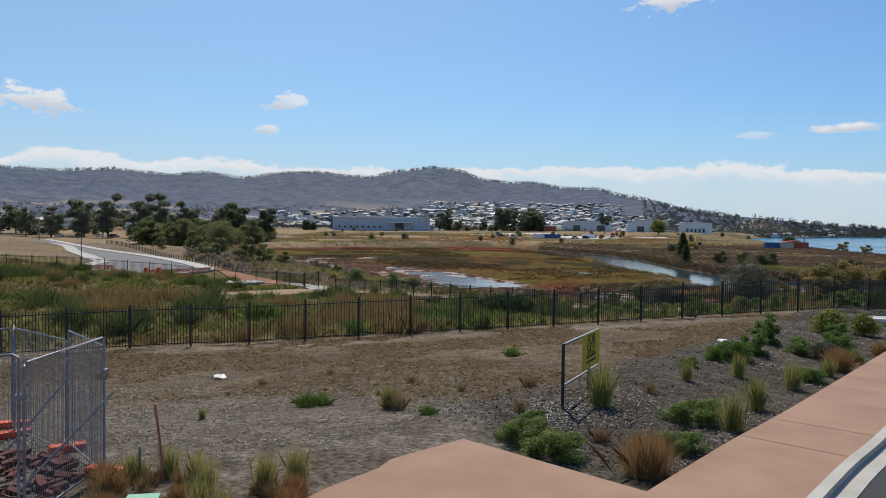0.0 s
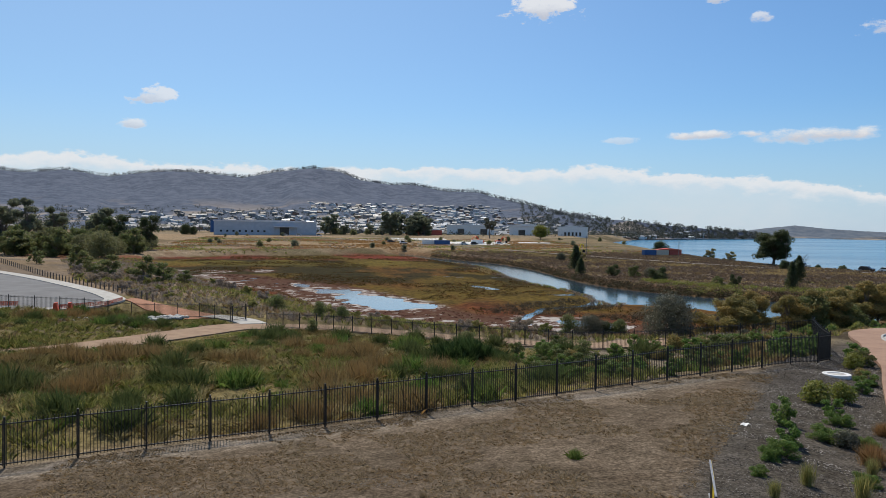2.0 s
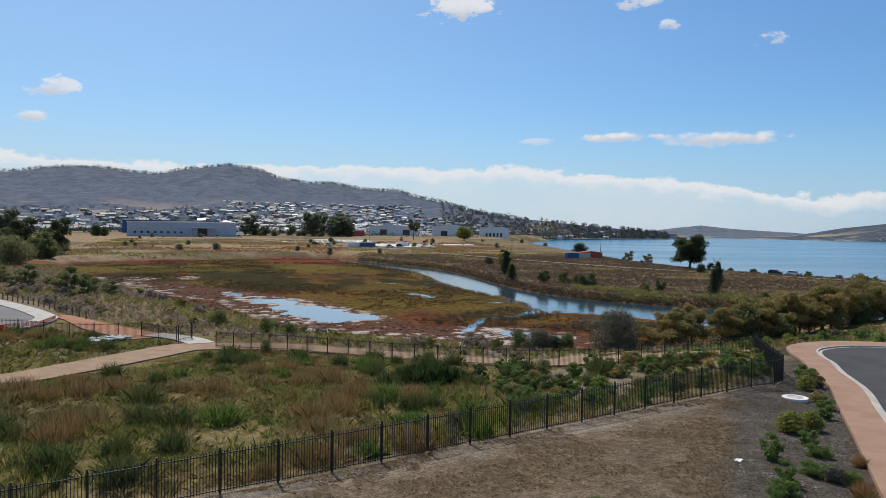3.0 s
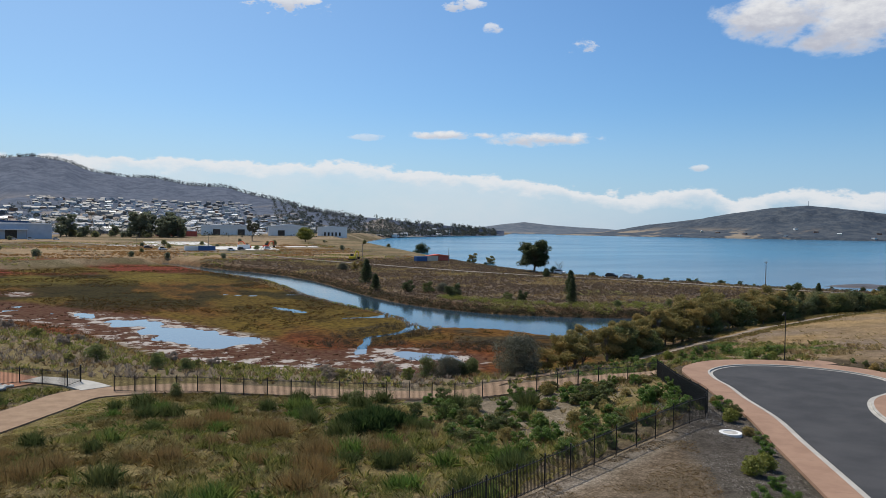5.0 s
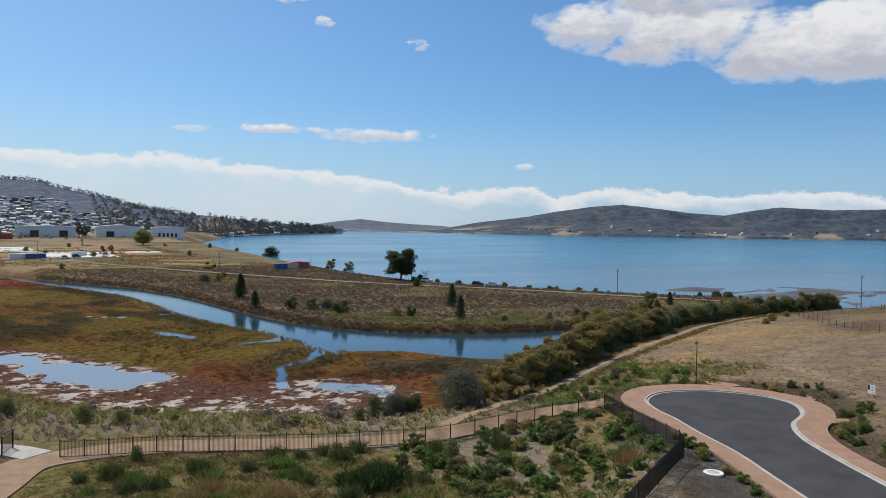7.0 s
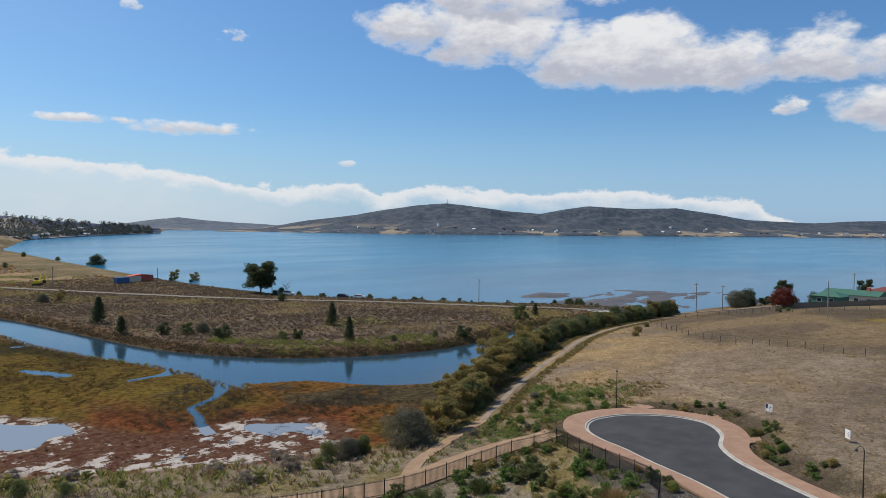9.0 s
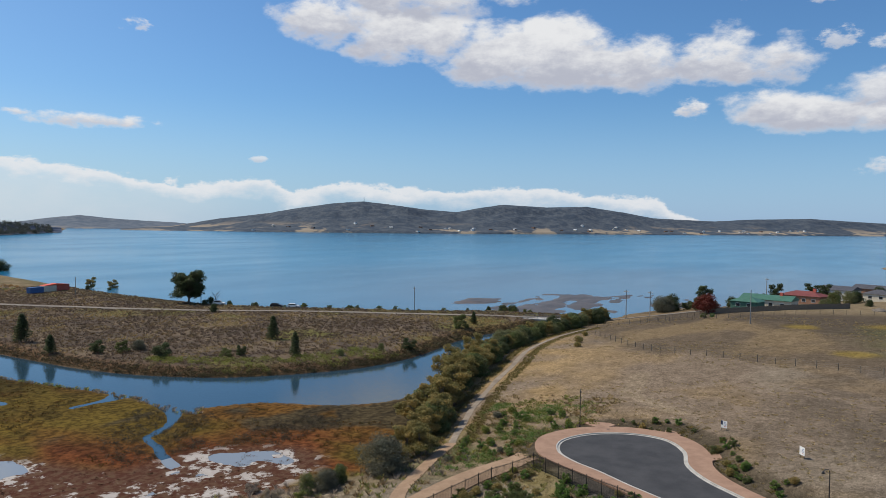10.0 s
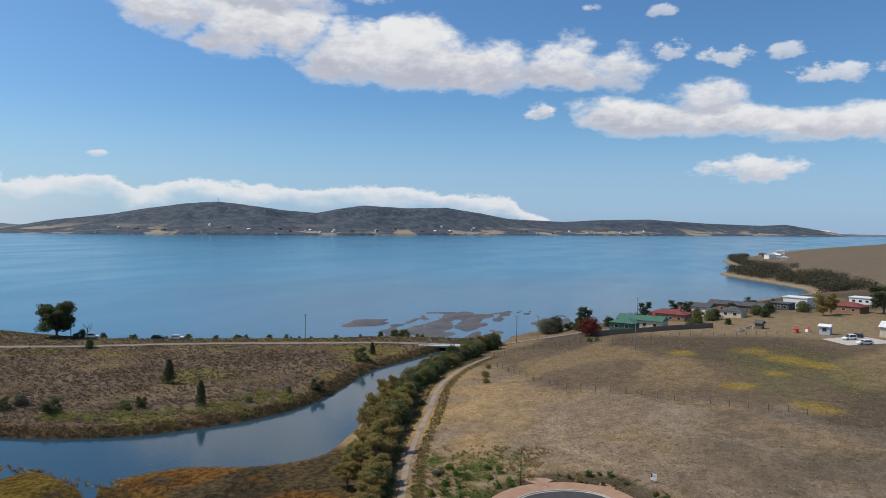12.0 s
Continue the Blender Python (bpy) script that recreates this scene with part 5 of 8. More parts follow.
TUFTS = {
    "straw": tuft_mesh("blades", 0.8, 0.34, 2600, 0.0035, RUSTY, 31, 0.12, 0.14),
    "rusty": tuft_mesh("blades", 0.7, 0.36, 2200, 0.0035, RUSTY, 32, 0.15, 0.12),
    "rush": tuft_mesh("blades", 1.05, 0.22, 620, 0.005, RUSH, 33, 0.12, 0.1),
    "green": tuft_mesh("blades", 0.5, 0.6, 1300, 0.006, BRIGHT_LEAF, 34, 0.25, 0.12),
    "reed": tuft_mesh("blades", 1.1, 0.5, 760, 0.014, REEDY, 36, 0.25, 0.3),
    "strap": tuft_mesh("blades", 1.0, 0.55, 420, 0.022, BRIGHT_LEAF, 38, 0.3, 0.3),
    "russet": tuft_mesh("blades", 1.0, 0.42, 760, 0.011, RUSSET, 37, 0.15, 0.35),
    "brown": tuft_mesh("blades", 0.45, 0.4, 520, 0.004, BROWN_GRASS, 35, 0.2, 0.08),
}
TUFT_LABEL = {"reed": "dark green sedge clump in the reserve", "strap": "fresh green strappy clump in the reserve", "russet": "russet-brown sedge clump in the reserve", "straw": "fluffy straw-coloured ornamental grass tussock", "rusty": "rust-brown grass tussock with drooping blades", "rush": "upright dark green rush clump", "green": "spreading bright green strappy-leaved clump", "brown": "dead brown weed tuft on bare soil"}


def plant_tuft(kind, x, y, scale=1.0, group=""):
    ob = tagged(new("grass_tussock", TUFTS[kind]), TUFT_LABEL[kind], "grass clump", group)
    ob.matrix_world = pose(x, y, ground_z(x, y), 0, 0, random.uniform(0, 360)) @ Matrix.Scale(scale, 4)
    return ob


# ---- tubular steel fences ----
PICKET = bpy.data.meshes.new("picket")
_b = box(-0.0125, 0.0125, -0.0125, 0.0125, 0.08, 1.76)
_b.to_mesh(PICKET)
_b.free()
PICKET.materials.append(BLACK_STEEL)
POST = bpy.data.meshes.new("post")
_b = box(-0.033, 0.033, -0.033, 0.033, -0.3, 1.86, 0.006)
add_box(_b, -0.04, 0.04, -0.04, 0.04, 1.86, 1.885, 0.006)
_b.to_mesh(POST)
_b.free()
POST.materials.append(BLACK_STEEL)


def steel_fence(line, single, label, tall=1.0, pitch=2.4, gap=0.115):
    """Posts every panel; pickets of the panels for which single(x, y) holds are objects, the rest are joined in their panel."""
    pts = [np.array(p, float) for p in line]
    ob = thing("steel_fence", pts[0][0], pts[0][1], 0, 0, label, "fence")
    inv = ob.matrix_world.inverted()
    at = lambda m: inv @ m
    for a, b in zip(pts, pts[1:]):
        n = max(1, round(np.linalg.norm(b - a) / pitch))
        rz = math.degrees(math.atan2(b[1] - a[1], b[0] - a[0]))
        for i in range(n + 1):
            p = a + (b - a) * i / n
            z = ground_z(*p)
            shared("post", POST, ob, at(pose(p[0], p[1], z, 0, 0, rz) @ Matrix.Diagonal((1, 1, tall, 1))))
            if i == n:
                break
            q = a + (b - a) * (i + 1) / n
            z2 = ground_z(*q)
            span = float(np.linalg.norm(q - p))
            count = int(span / gap)
            xs = [0.06 + (span - 0.12) * k / (count - 1) for k in range(count)]
            slope = (z2 - z) / span
            rails = []
            for h in (0.16, 1.62):
                bm = box(0.03, span - 0.03, -0.02, 0.02, h * tall - 0.02, h * tall + 0.02)
                for v in bm.verts:
                    v.co.z += slope * v.co.x
                rails.append(part("rail", bm, BLACK_STEEL, ob))
                rails[-1].matrix_local = at(pose(p[0], p[1], z, 0, 0, rz))
            if single(*p):
                for x in xs:
                    shared("picket", PICKET, rails[0], Matrix.Translation((x, 0, slope * x)) @ Matrix.Diagonal((1, 1, tall, 1)))
            else:
                bm = bmesh.new()
                for x in xs:
                    add_box(bm, x - 0.0125, x + 0.0125, -0.0125, 0.0125, 0.08 + slope * x, 1.76 * tall + slope * x)
                tagged(part("pickets", bm, BLACK_STEEL, rails[0]), kind="stuff")
    return ob


steel_fence([(-36.3, 23.3), (23.6, 41.2)], lambda x, y: x > -24, "black tubular steel fence across the dry lot")
steel_fence([(23.6, 41.2), (25.6, 42.8), (34.6, 57.2)], lambda x, y: True, "black tubular steel fence beside the cul-de-sac")
steel_fence([(-13.1, 82.9), (-5.8, 78.6), (0, 74.2), (8, 69), (16, 65.2), (24, 62.8), (30, 60.6), (34.6, 57.2)], lambda x, y: True, "black tubular steel fence along the gravel path", 0.95)
steel_fence([(-60, 76), (-49, 80), (-40, 84), (-31, 87.5), (-21.5, 90), (-17.4, 86.2)], lambda x, y: False, "black tubular steel fence by the pond", 0.95)

# swing gate at the path
gate = thing("path_gate", -17.2, 86.0, ground_z(-17.2, 86), 58, "open black steel gate at the path", "gate")
for x in (0.0, 2.4):
    part("post", box(x - 0.06, x + 0.06, -0.06, 0.06, -0.3, 1.9, 0.01), BLACK_STEEL, gate)
bm = box(0.1, 2.3, -0.02, 0.02, 0.2, 0.25)
add_box(bm, 0.1, 2.3, -0.02, 0.02, 1.6, 1.65)
for k in range(18):
    add_box(bm, 0.12 + k * 0.128, 0.14 + k * 0.128, -0.01, 0.01, 0.2, 1.7)
part("leaf", bm, BLACK_STEEL, gate)

# ---- temporary wire fence round the rubble ----
WIRE_RING = [(-12.2, 13.4), (-9.0, 15.0), (-8.4, 14.0), (-6.6, 12.6), (-5.15, 10.95), (-5.1, 8.7), (-7.6, 8.1)]
for k, (a, b) in enumerate(zip(WIRE_RING, WIRE_RING[1:])):
    a, b = np.array(a), np.array(b)
    span, rz = float(np.linalg.norm(b - a)), math.degrees(math.atan2(*(b - a)[::-1]))
    za = ground_z(*a)
    ob = thing("temporary_fence_panel", a[0], a[1], za, rz, "galvanised wire mesh temporary fence panel", "fence panel", "temporary fence ring")
    part("frame", tube([(0.04, 0, 0.05), (0.04, 0, 2.12), (0.1, 0, 2.15), (span - 0.1, 0, 2.15), (span - 0.04, 0, 2.12), (span - 0.04, 0, 0.05)], 0.019, 8), GALVANISED, ob)
    part("lower_rail", tube([(0.04, 0, 0.18), (span - 0.04, 0, 0.18)], 0.016, 6), GALVANISED, ob)
    bm = bmesh.new()
    n = int(span / 0.05)
    for i in range(1, n):
        x = span * i / n
        add_box(bm, x - 0.0024, x + 0.0024, -0.0024, 0.0024, 0.18, 2.14)
    for i in range(1, 9):
        add_box(bm, 0.04, span - 0.04, 0.001, 0.004, 0.18 + 0.22 * i - 0.0016, 0.18 + 0.22 * i + 0.0016)
    part("wire_mesh", bm, GALVANISED, ob)
    part("clamp", box(-0.05, 0.08, -0.03, 0.03, 1.6, 1.66, 0.005), GALVANISED, ob)
    foot = bmesh.new()
    add_box(foot, -0.3, 0.3, -0.11, 0.11, 0.0, 0.14, 0.035)
    base = part("fence_foot", foot, ORANGE_PLASTIC, None)
    base.matrix_world = pose(a[0], a[1], za, 0, 0, rz + 80)
    tagged(base, "orange plastic block foot of a temporary fence", "fence foot", "temporary fence feet")
for (x0, y0), (x1, y1) in (((-5.0, 10.9), (-5.9, 9.8)), ((-6.6, 12.6), (-7.3, 11.6))):
    z0 = ground_z(x0, y0)
    tagged(part("brace", tube([(x0, y0, z0 + 1.3), (x1, y1, z0 + 0.05)], 0.02, 6), GALVANISED, None), "galvanised raking brace of the temporary fence", "fence brace")

# brick rubble inside the ring
pile = thing("brick_pile", -7.0, 10.4, ground_z(-7.0, 10.4), 0, "tumbled heap of dark red bricks behind wire fence", "brick pile")
BRICK = bpy.data.meshes.new("brick")
_b = box(-0.115, 0.115, -0.055, 0.055, -0.038, 0.038, 0.006)
_b.to_mesh(BRICK)
_b.free()
BRICK.materials.append(BRICK_RED)
r = random.Random(5)
for k in range(150):
    a, d = r.uniform(0, 6.28), 1.5 * math.sqrt(r.random())
    shared("brick", BRICK, pile, pose(d * math.cos(a) * 1.1, d * math.sin(a), 0.04 + max(0, 0.5 - d * 0.3) * r.random() ** 0.5, r.uniform(-25, 25), r.uniform(-25, 25), r.uniform(0, 360)))

# survey stakes, service lid
stake = thing("survey_stake", -4.15, 10.6, ground_z(-4.15, 10.6), 20, "faded pink painted timber survey stake", "stake")
part("shaft", tube([(0.05, 0, -0.2), (0.0, 0, 0.5), (-0.08, 0.02, 1.15)], [0.028, 0.028, 0.026], 4), PINK_PAINT, stake)
pipe = thing("marker_pipe", -4.42, 10.5, ground_z(-4.42, 10.5), 0, "short grey plastic marker pipe in weeds", "pipe")
part("shaft", tube([(0, 0, -0.2), (0.0, 0, 0.55)], 0.02, 8), GALVANISED, pipe)
pit = thing("service_pit", -4.0, 9.55, ground_z(-4.0, 9.55), 12, "pale green plastic service pit in the weeds", "service pit")
part("body", box(-0.2, 0.2, -0.15, 0.15, -0.2, 0.04, 0.02), GREEN_LID, pit)
part("lid", box(-0.23, 0.23, -0.18, 0.18, 0.04, 0.075, 0.012), GREEN_LID, pit)
# litter scraps on the lot
for x, y, s in ((-6.7, 21.4, 0.17), (10.2, 27.0, 0.14)):
    bm = bmesh.new()
    bmesh.ops.create_grid(bm, x_segments=4, y_segments=3, size=s)
    for v in bm.verts:
        v.co.z += 0.06 + random.uniform(-0.05, 0.05)
    bmesh.ops.solidify(bm, geom=bm.faces[:], thickness=0.004)
    ob = tagged(part("plastic_scrap", bm, WHITE_PAINT, None), "crumpled white plastic scrap on dry ground", "litter")
    ob.matrix_world = pose(x, y, ground_z(x, y), 0, 0, 30)


# ---- yellow sale sign on a post frame ----
sgn = thing("sale_sign", 2.58, 15.61, ground_z(2.58, 15.61), 64, "yellow sale board on a dark steel frame", "sign")
part("post", box(-0.03, 0.03, -0.03, 0.03, -0.3, 1.4, 0.005), BLACK_STEEL, sgn)
part("post", box(2.0, 2.06, -0.03, 0.03, -0.3, 1.32, 0.005), TIMBER, sgn)
part("top_rail", box(-0.03, 2.9, -0.025, 0.025, 1.34, 1.39, 0.004), GALVANISED, sgn)
part("lower_rail", box(-0.03, 2.9, -0.02, 0.02, 0.45, 0.49, 0.004), GALVANISED, sgn)
board = part("board", box(1.35, 2.9, -0.035, -0.027, 0.55, 1.37), YELLOW_PAINT, sgn, "yellow painted board")
for text, h in (("FOR", 1.16), ("SALE", 0.93)):
    cu = bpy.data.curves.new("lettering", "FONT")
    cu.body, cu.size, cu.extrude, cu.align_x = text, 0.36, 0.002, "CENTER"
    cu.materials.append(BLACK_PAINT)
    lt = new("lettering", cu)
    lt.parent = board
    lt.matrix_local = pose(2.12, -0.04, h - 0.06, 90, 0, 0)
for h in (0.82, 0.7):
    part("text_bar", box(1.7, 2.55, -0.04, -0.036, h - 0.02, h + 0.03), BLACK_PAINT, board)

# ---- verge planting beside the footpath, and weeds on the lot ----
VERGE = [("straw", 3.43, 11.9, 1.1), ("rush", 5.9, 14.7, 0.95), ("rush", 7.2, 16.7, 0.9), ("rush", 3.5, 16.0, 1.1), ("rush", 8.2, 20.3, 0.8), ("rusty", 12.0, 22.3, 1.3), ("rush", 9.2, 19.2, 0.9), ("rush", 6.4, 19.2, 0.6), ("rusty", 15.4, 25.9, 0.9), ("rush", 11.2, 21.3, 0.7), ("brown", 3.0, 13.6, 0.8), ("brown", 5.0, 17.5, 0.9), ("brown", 1.6, 15.2, 0.9)]
for kind, x, y, s in VERGE:
    plant_tuft(kind, x, y, s, "verge planting")
for x, y, s in ((2.0, 12.7, 1.05), (1.5, 13.2, 0.8), (5.3, 15.3, 0.95), (4.4, 13.2, 0.75), (9.2, 23.0, 1.15), (8.4, 22.6, 0.9), (12.3, 25.0, 1.0), (14.6, 27.4, 1.0), (10.3, 20.4, 0.7), (1.8, 14.4, 0.5), (7.0, 21.0, 0.5), (13.4, 24.2, 0.8)):
    plant_tree("feather", x, y, "low feathery bright green verge shrub", "shrub", "verge shrubs", s * 0.85)
WEEDS = [("green", -3.1, 16.4, 0.8), ("green", -2.8, 16.5, 0.7), ("rush", -1.2, 15.8, 0.6), ("rusty", -1.15, 15.9, 0.7), ("brown", -1.0, 15.6, 1.0), ("green", -0.3, 15.0, 0.5), ("rush", -5.1, 15.2, 0.3), ("brown", 2.1, 17.9, 0.9), ("brown", -0.9, 19.2, 0.7), ("green", 2.2, 24.2, 0.8), ("brown", -5.0, 19.8, 0.6), ("brown", 0.4, 17.6, 0.6), ("brown", -3.4, 21.4, 0.6), ("brown", -10.5, 22, 0.8)]
for kind, x, y, s in WEEDS:
    plant_tuft(kind, x, y, s, "weeds on the lot")
r = random.Random(9)
for k in range(44):
    x, y = r.uniform(-4.9, -1.9), r.uniform(8.9, 10.8)
    plant_tuft(r.choice(("brown", "rusty", "rush", "brown")), x, y, r.uniform(0.4, 0.7), "weeds by the driveway")
for form, x, y, s, lab in (("shrub_lime", 16.2, 31.0, 1.3, "yellow-green rounded verge shrub"), ("shrub_lime", 18.0, 31.6, 1.1, "yellow-green rounded verge shrub"), ("shrub", 11.8, 27.0, 1.1, "bright green mounded verge shrub"), ("shrub", 10.2, 24.2, 1.0, "bright green mounded verge shrub"), ("shrub", 15.5, 29.0, 0.9, "bright green mounded verge shrub"), ("shrub_grey", 12.6, 24.4, 0.8, "grey-green mounded verge shrub"), ("shrub", 22.6, 35.6, 1.0, "bright green mounded verge shrub"), ("shrub_lime", 25.6, 40.6, 1.2, "yellow-green rounded verge shrub"), ("shrub", 28.0, 43.4, 1.3, "bright green mounded verge shrub"), ("shrub_dark", 27.0, 41.6, 1.1, "dark green mounded verge shrub"), ("shrub_brown", 29.4, 45.4, 0.9, "brownish mounded verge shrub"), ("shrub", 20.6, 33.6, 0.9, "bright green mounded verge shrub"), ("shrub_brown", 23.6, 37.4, 0.8, "brownish mounded verge shrub")):
    plant_tree(form, x, y, lab, "shrub", "verge shrubs", s * 0.85)

# mulch chips and stones of the verge
n = 46000
t = rng.random(n)
base_pts = offset(curve(ROAD_EDGE[2:8], False, 10), 0)
idx = (t * (len(base_pts) - 1)).astype(int)
nrm = offset(base_pts, 1.0) - base_pts
p = base_pts[idx] + nrm[idx] * (2.1 + 5.6 * rng.random(n))[:, None] + rng.normal(size=(n, 2)) * 0.4
u = rng.normal(size=(n, 3)) * np.array([1, 1, 0.35])
u /= np.linalg.norm(u, axis=1)[:, None]
w = np.cross(u, np.array([0, 0, 1.0]) + rng.normal(size=(n, 3)) * 0.3)
w /= np.linalg.norm(w, axis=1)[:, None]
c = np.concatenate([p, (height(p[:, 0], p[:, 1]) + 0.02)[:, None]], 1)
s = (0.014 + 0.034 * rng.random(n))[:, None]
v = np.stack([c - u * s, c + w * s * 0.45, c + u * s, c - w * s * 0.45], 1).reshape(-1, 3)
MULCH_CHIP = leafy("mulch_chips", (0.03, 0.027, 0.025), (0.58, 0.54, 0.5), (0.1, 0.085, 0.075), 0.9, 0.0)
stuff("mulch", v, np.arange(4 * n).reshape(-1, 4), MULCH_CHIP, "dark bark mulch and pale stone chips on the verge", "mulch")

# manhole ring
mh = thing("manhole", 22.4, 37.9, ground_z(22.4, 37.9), 0, "white concrete manhole ring set in the verge", "manhole")
bm = bmesh.new()
ring = []
for k in range(28):
    a = 2 * math.pi * k / 28
    ring.append([bm.verts.new((rr * math.cos(a), rr * math.sin(a), zz)) for rr, zz in ((0.75, -0.1), (0.75, 0.14), (0.5, 0.14), (0.48, 0.09))])
for k in range(28):
    a, b = ring[k], ring[(k + 1) % 28]
    for i in range(3):
        bm.faces.new((a[i], b[i], b[i + 1], a[i + 1]))
part("ring", bm, WHITE_PAINT, mh)
bm = bmesh.new()
bmesh.ops.create_cone(bm, cap_ends=True, segments=28, radius1=0.48, radius2=0.48, depth=0.05, matrix=Matrix.Translation((0, 0, 0.08)))
part("cover", bm, STONE, mh)


# ---- reserve grasses ----
def scatter(n, x0, x1, y0, y1, keep):
    x, y = rng.uniform(x0, x1, n), rng.uniform(y0, y1, n)
    ok = keep(x, y)
    return x[ok], y[ok]


def off_paths(x, y, room=2.5):
    return (line_distance(x, y, PATH_LINE) > room) & (signed(x, y, WEST_ROAD) > 3.6) & (line_distance(x, y, orange_line) > 3.4) & (line_distance(x, y, TRACK) > 1.1) & (line_distance(x, y, BRANCH) > 1.1)


beyond_path = lambda x, y: smooth(0.0, 2.0, y - np.interp(x, PATH_LINE[:37, 0], PATH_LINE[:37, 1])) * (x < -12)
fence_side = lambda x, y: (y - 34.2) - 0.297 * x
in_reserve = lambda x, y: (fence_side(x, y) > 0.5) & (y < np.interp(x, [-60, -16, 8, 24, 34], [110, 84, 70, 63, 58])) & off_paths(x, y) & (x < 24.5 + (y - 41.2) * 0.62)


def grass_patch(name, x, y, h, spread, blades, width, material, label, droop=0.3):
    v, f = blade_quads(x, y, height(x, y), h, spread, blades, width, rng, droop)
    return stuff(name, v, f, material, label, "grass")


x, y = scatter(28000, -60, 36, 18, 92, lambda x, y: in_reserve(x, y) & (value_noise(x, y, 2.6, 3, 25.0) > np.where(x < 12, 0.33, 0.4)))
kind = value_noise(x, y, 5.0, 3, 21.0) + rng.normal(size=len(x)) * 0.035
thin = (x > 9) & (rng.random(len(x)) < np.interp(x, [9, 16], [0.6, 0.8]))
x, y, kind = x[~thin], y[~thin], kind[~thin]
hgt = (0.12 + 1.15 * value_noise(x, y, 3.5, 3, 23.0) ** 1.3 + rng.random(len(x)) * 0.22) * np.maximum(0.25 + 0.75 * smooth(3, np.where(x < -24, 17, 12), line_distance(x, y, PATH_LINE)), np.maximum(0.75 * smooth(-16, -8, x), beyond_path(x, y)))
for lo, hi, mat_, nm, lab in ((-9, 0.45, RUSH, "reserve_rushes", "dense green rushes in the reserve"), (0.45, 0.47, BROWN_GRASS, "reserve_brown_grass", "brown seeding grass in the reserve"), (0.47, 0.59, PALE_STRAW, "reserve_straw_grass", "straw-coloured dry grass in the reserve"), (0.59, 9, TAN_GRASS, "reserve_tan_grass", "olive-tan grasses in the reserve")):
    m = (kind >= lo) & (kind < hi)
    grass_patch(nm, x[m], y[m], hgt[m] * (0.7 if mat_ is PALE_STRAW else 0.9), 0.5, 40, 0.016, mat_, lab)
x, y = scatter(5200, -60, 34, 18, 92, lambda x, y: in_reserve(x, y) & (value_noise(x, y, 5, 3, 41.0) > 0.56))
grass_patch("reserve_green_grass", x, y, 0.6 * np.maximum(0.3 + 0.7 * smooth(3, 12, line_distance(x, y, PATH_LINE)), beyond_path(x, y)), 0.5, 34, 0.02, BRIGHT_LEAF, "bright green strappy grass in the reserve")
# sedge clumps that stand out of the grass
r = random.Random(58)
for k in range(420):
    x, y = r.uniform(-52, 22), r.uniform(20, 82)
    q = np.array([x]), np.array([y])
    f = float(value_noise(*q, 9, 3, 59.0)[0])
    if not bool(in_reserve(*q)[0]) or (x > 9 and r.random() < 0.7) or r.random() < 0.25:
        continue
    kind = "russet" if f > 0.52 else "reed"
    from_path = float(line_distance(*q, PATH_LINE)[0])
    if x < -12 and (from_path < 6 or (from_path < (14 if x < -24 else 9) and r.random() < 0.7)):
        continue
    if r.random() < 0.16:
        kind = "strap"
    plant_tuft(kind, x, y, r.uniform(0.9, 1.7), "reserve clumps")
for k in range(130):
    x, y = r.uniform(-50, -20), r.uniform(68, 90)
    q = np.array([x]), np.array([y])
    if not bool(off_paths(*q, 3.2)[0]) or float(beyond_path(*q)[0]) < 0.9 or float(signed(*q, WEST_ROAD)[0]) < 4 or float(value_noise(*q, 6, 3, 75.0)[0]) < 0.45:
        continue
    plant_tuft(r.choice(("reed", "reed", "russet", "strap")), x, y, r.uniform(0.8, 1.35), "pond reeds")
# the tall dark reed clump
a, d = rng.random(420) * 6.28, np.sqrt(rng.random(420))
d = d * (0.75 + 0.3 * np.sin(3 * a + 1) + 0.15 * np.sin(7 * a))
x, y = 4.4 + d * np.cos(a) * 3.1, 57.6 + d * np.sin(a) * 2.4
REED = leafy("dark_reed", (0.04, 0.08, 0.025), (0.11, 0.18, 0.06), (0.09, 0.13, 0.045), 0.6, 0.45)
grass_patch("reed_clump", x, y, (2.7 - 1.2 * d) * (0.55 + 0.5 * rng.random(420)), 0.7, 26, 0.04, REED, "large dark green reed clump", 0.35)
# scrub between the path and the wet ground
in_scrub = lambda x, y: (signed(x, y, MARSH) > -1.5) & (signed(x, y, MARSH) < 26) & (y > np.interp(x, [-200, -60, -24, -16, 8, 24, 40, 60], [190, 140, 98, 92, 76, 68, 66, 78])) & off_paths(x, y) & (y < 260)
x, y = scatter(26000, -110, 46, 66, 260, in_scrub)
kind = value_noise(x, y, 12, 3, 27.0) + rng.normal(size=len(x)) * 0.1
for lo, hi, mat_, nm, lab in ((-9, 0.5, SCRUB_GRASS, "scrub_grey_grass", "grey-mauve dry saltmarsh grass"), (0.5, 0.6, BROWN_GRASS, "scrub_brown_grass", "brown dry saltmarsh grass"), (0.6, 9, RUSH, "scrub_rushes", "olive rushes at the marsh edge")):
    m = (kind >= lo) & (kind < hi)
    grass_patch(nm, x[m], y[m], 0.55 + 0.35 * rng.random(m.sum()), 0.5, 13, 0.06, mat_, lab)
r = random.Random(62)
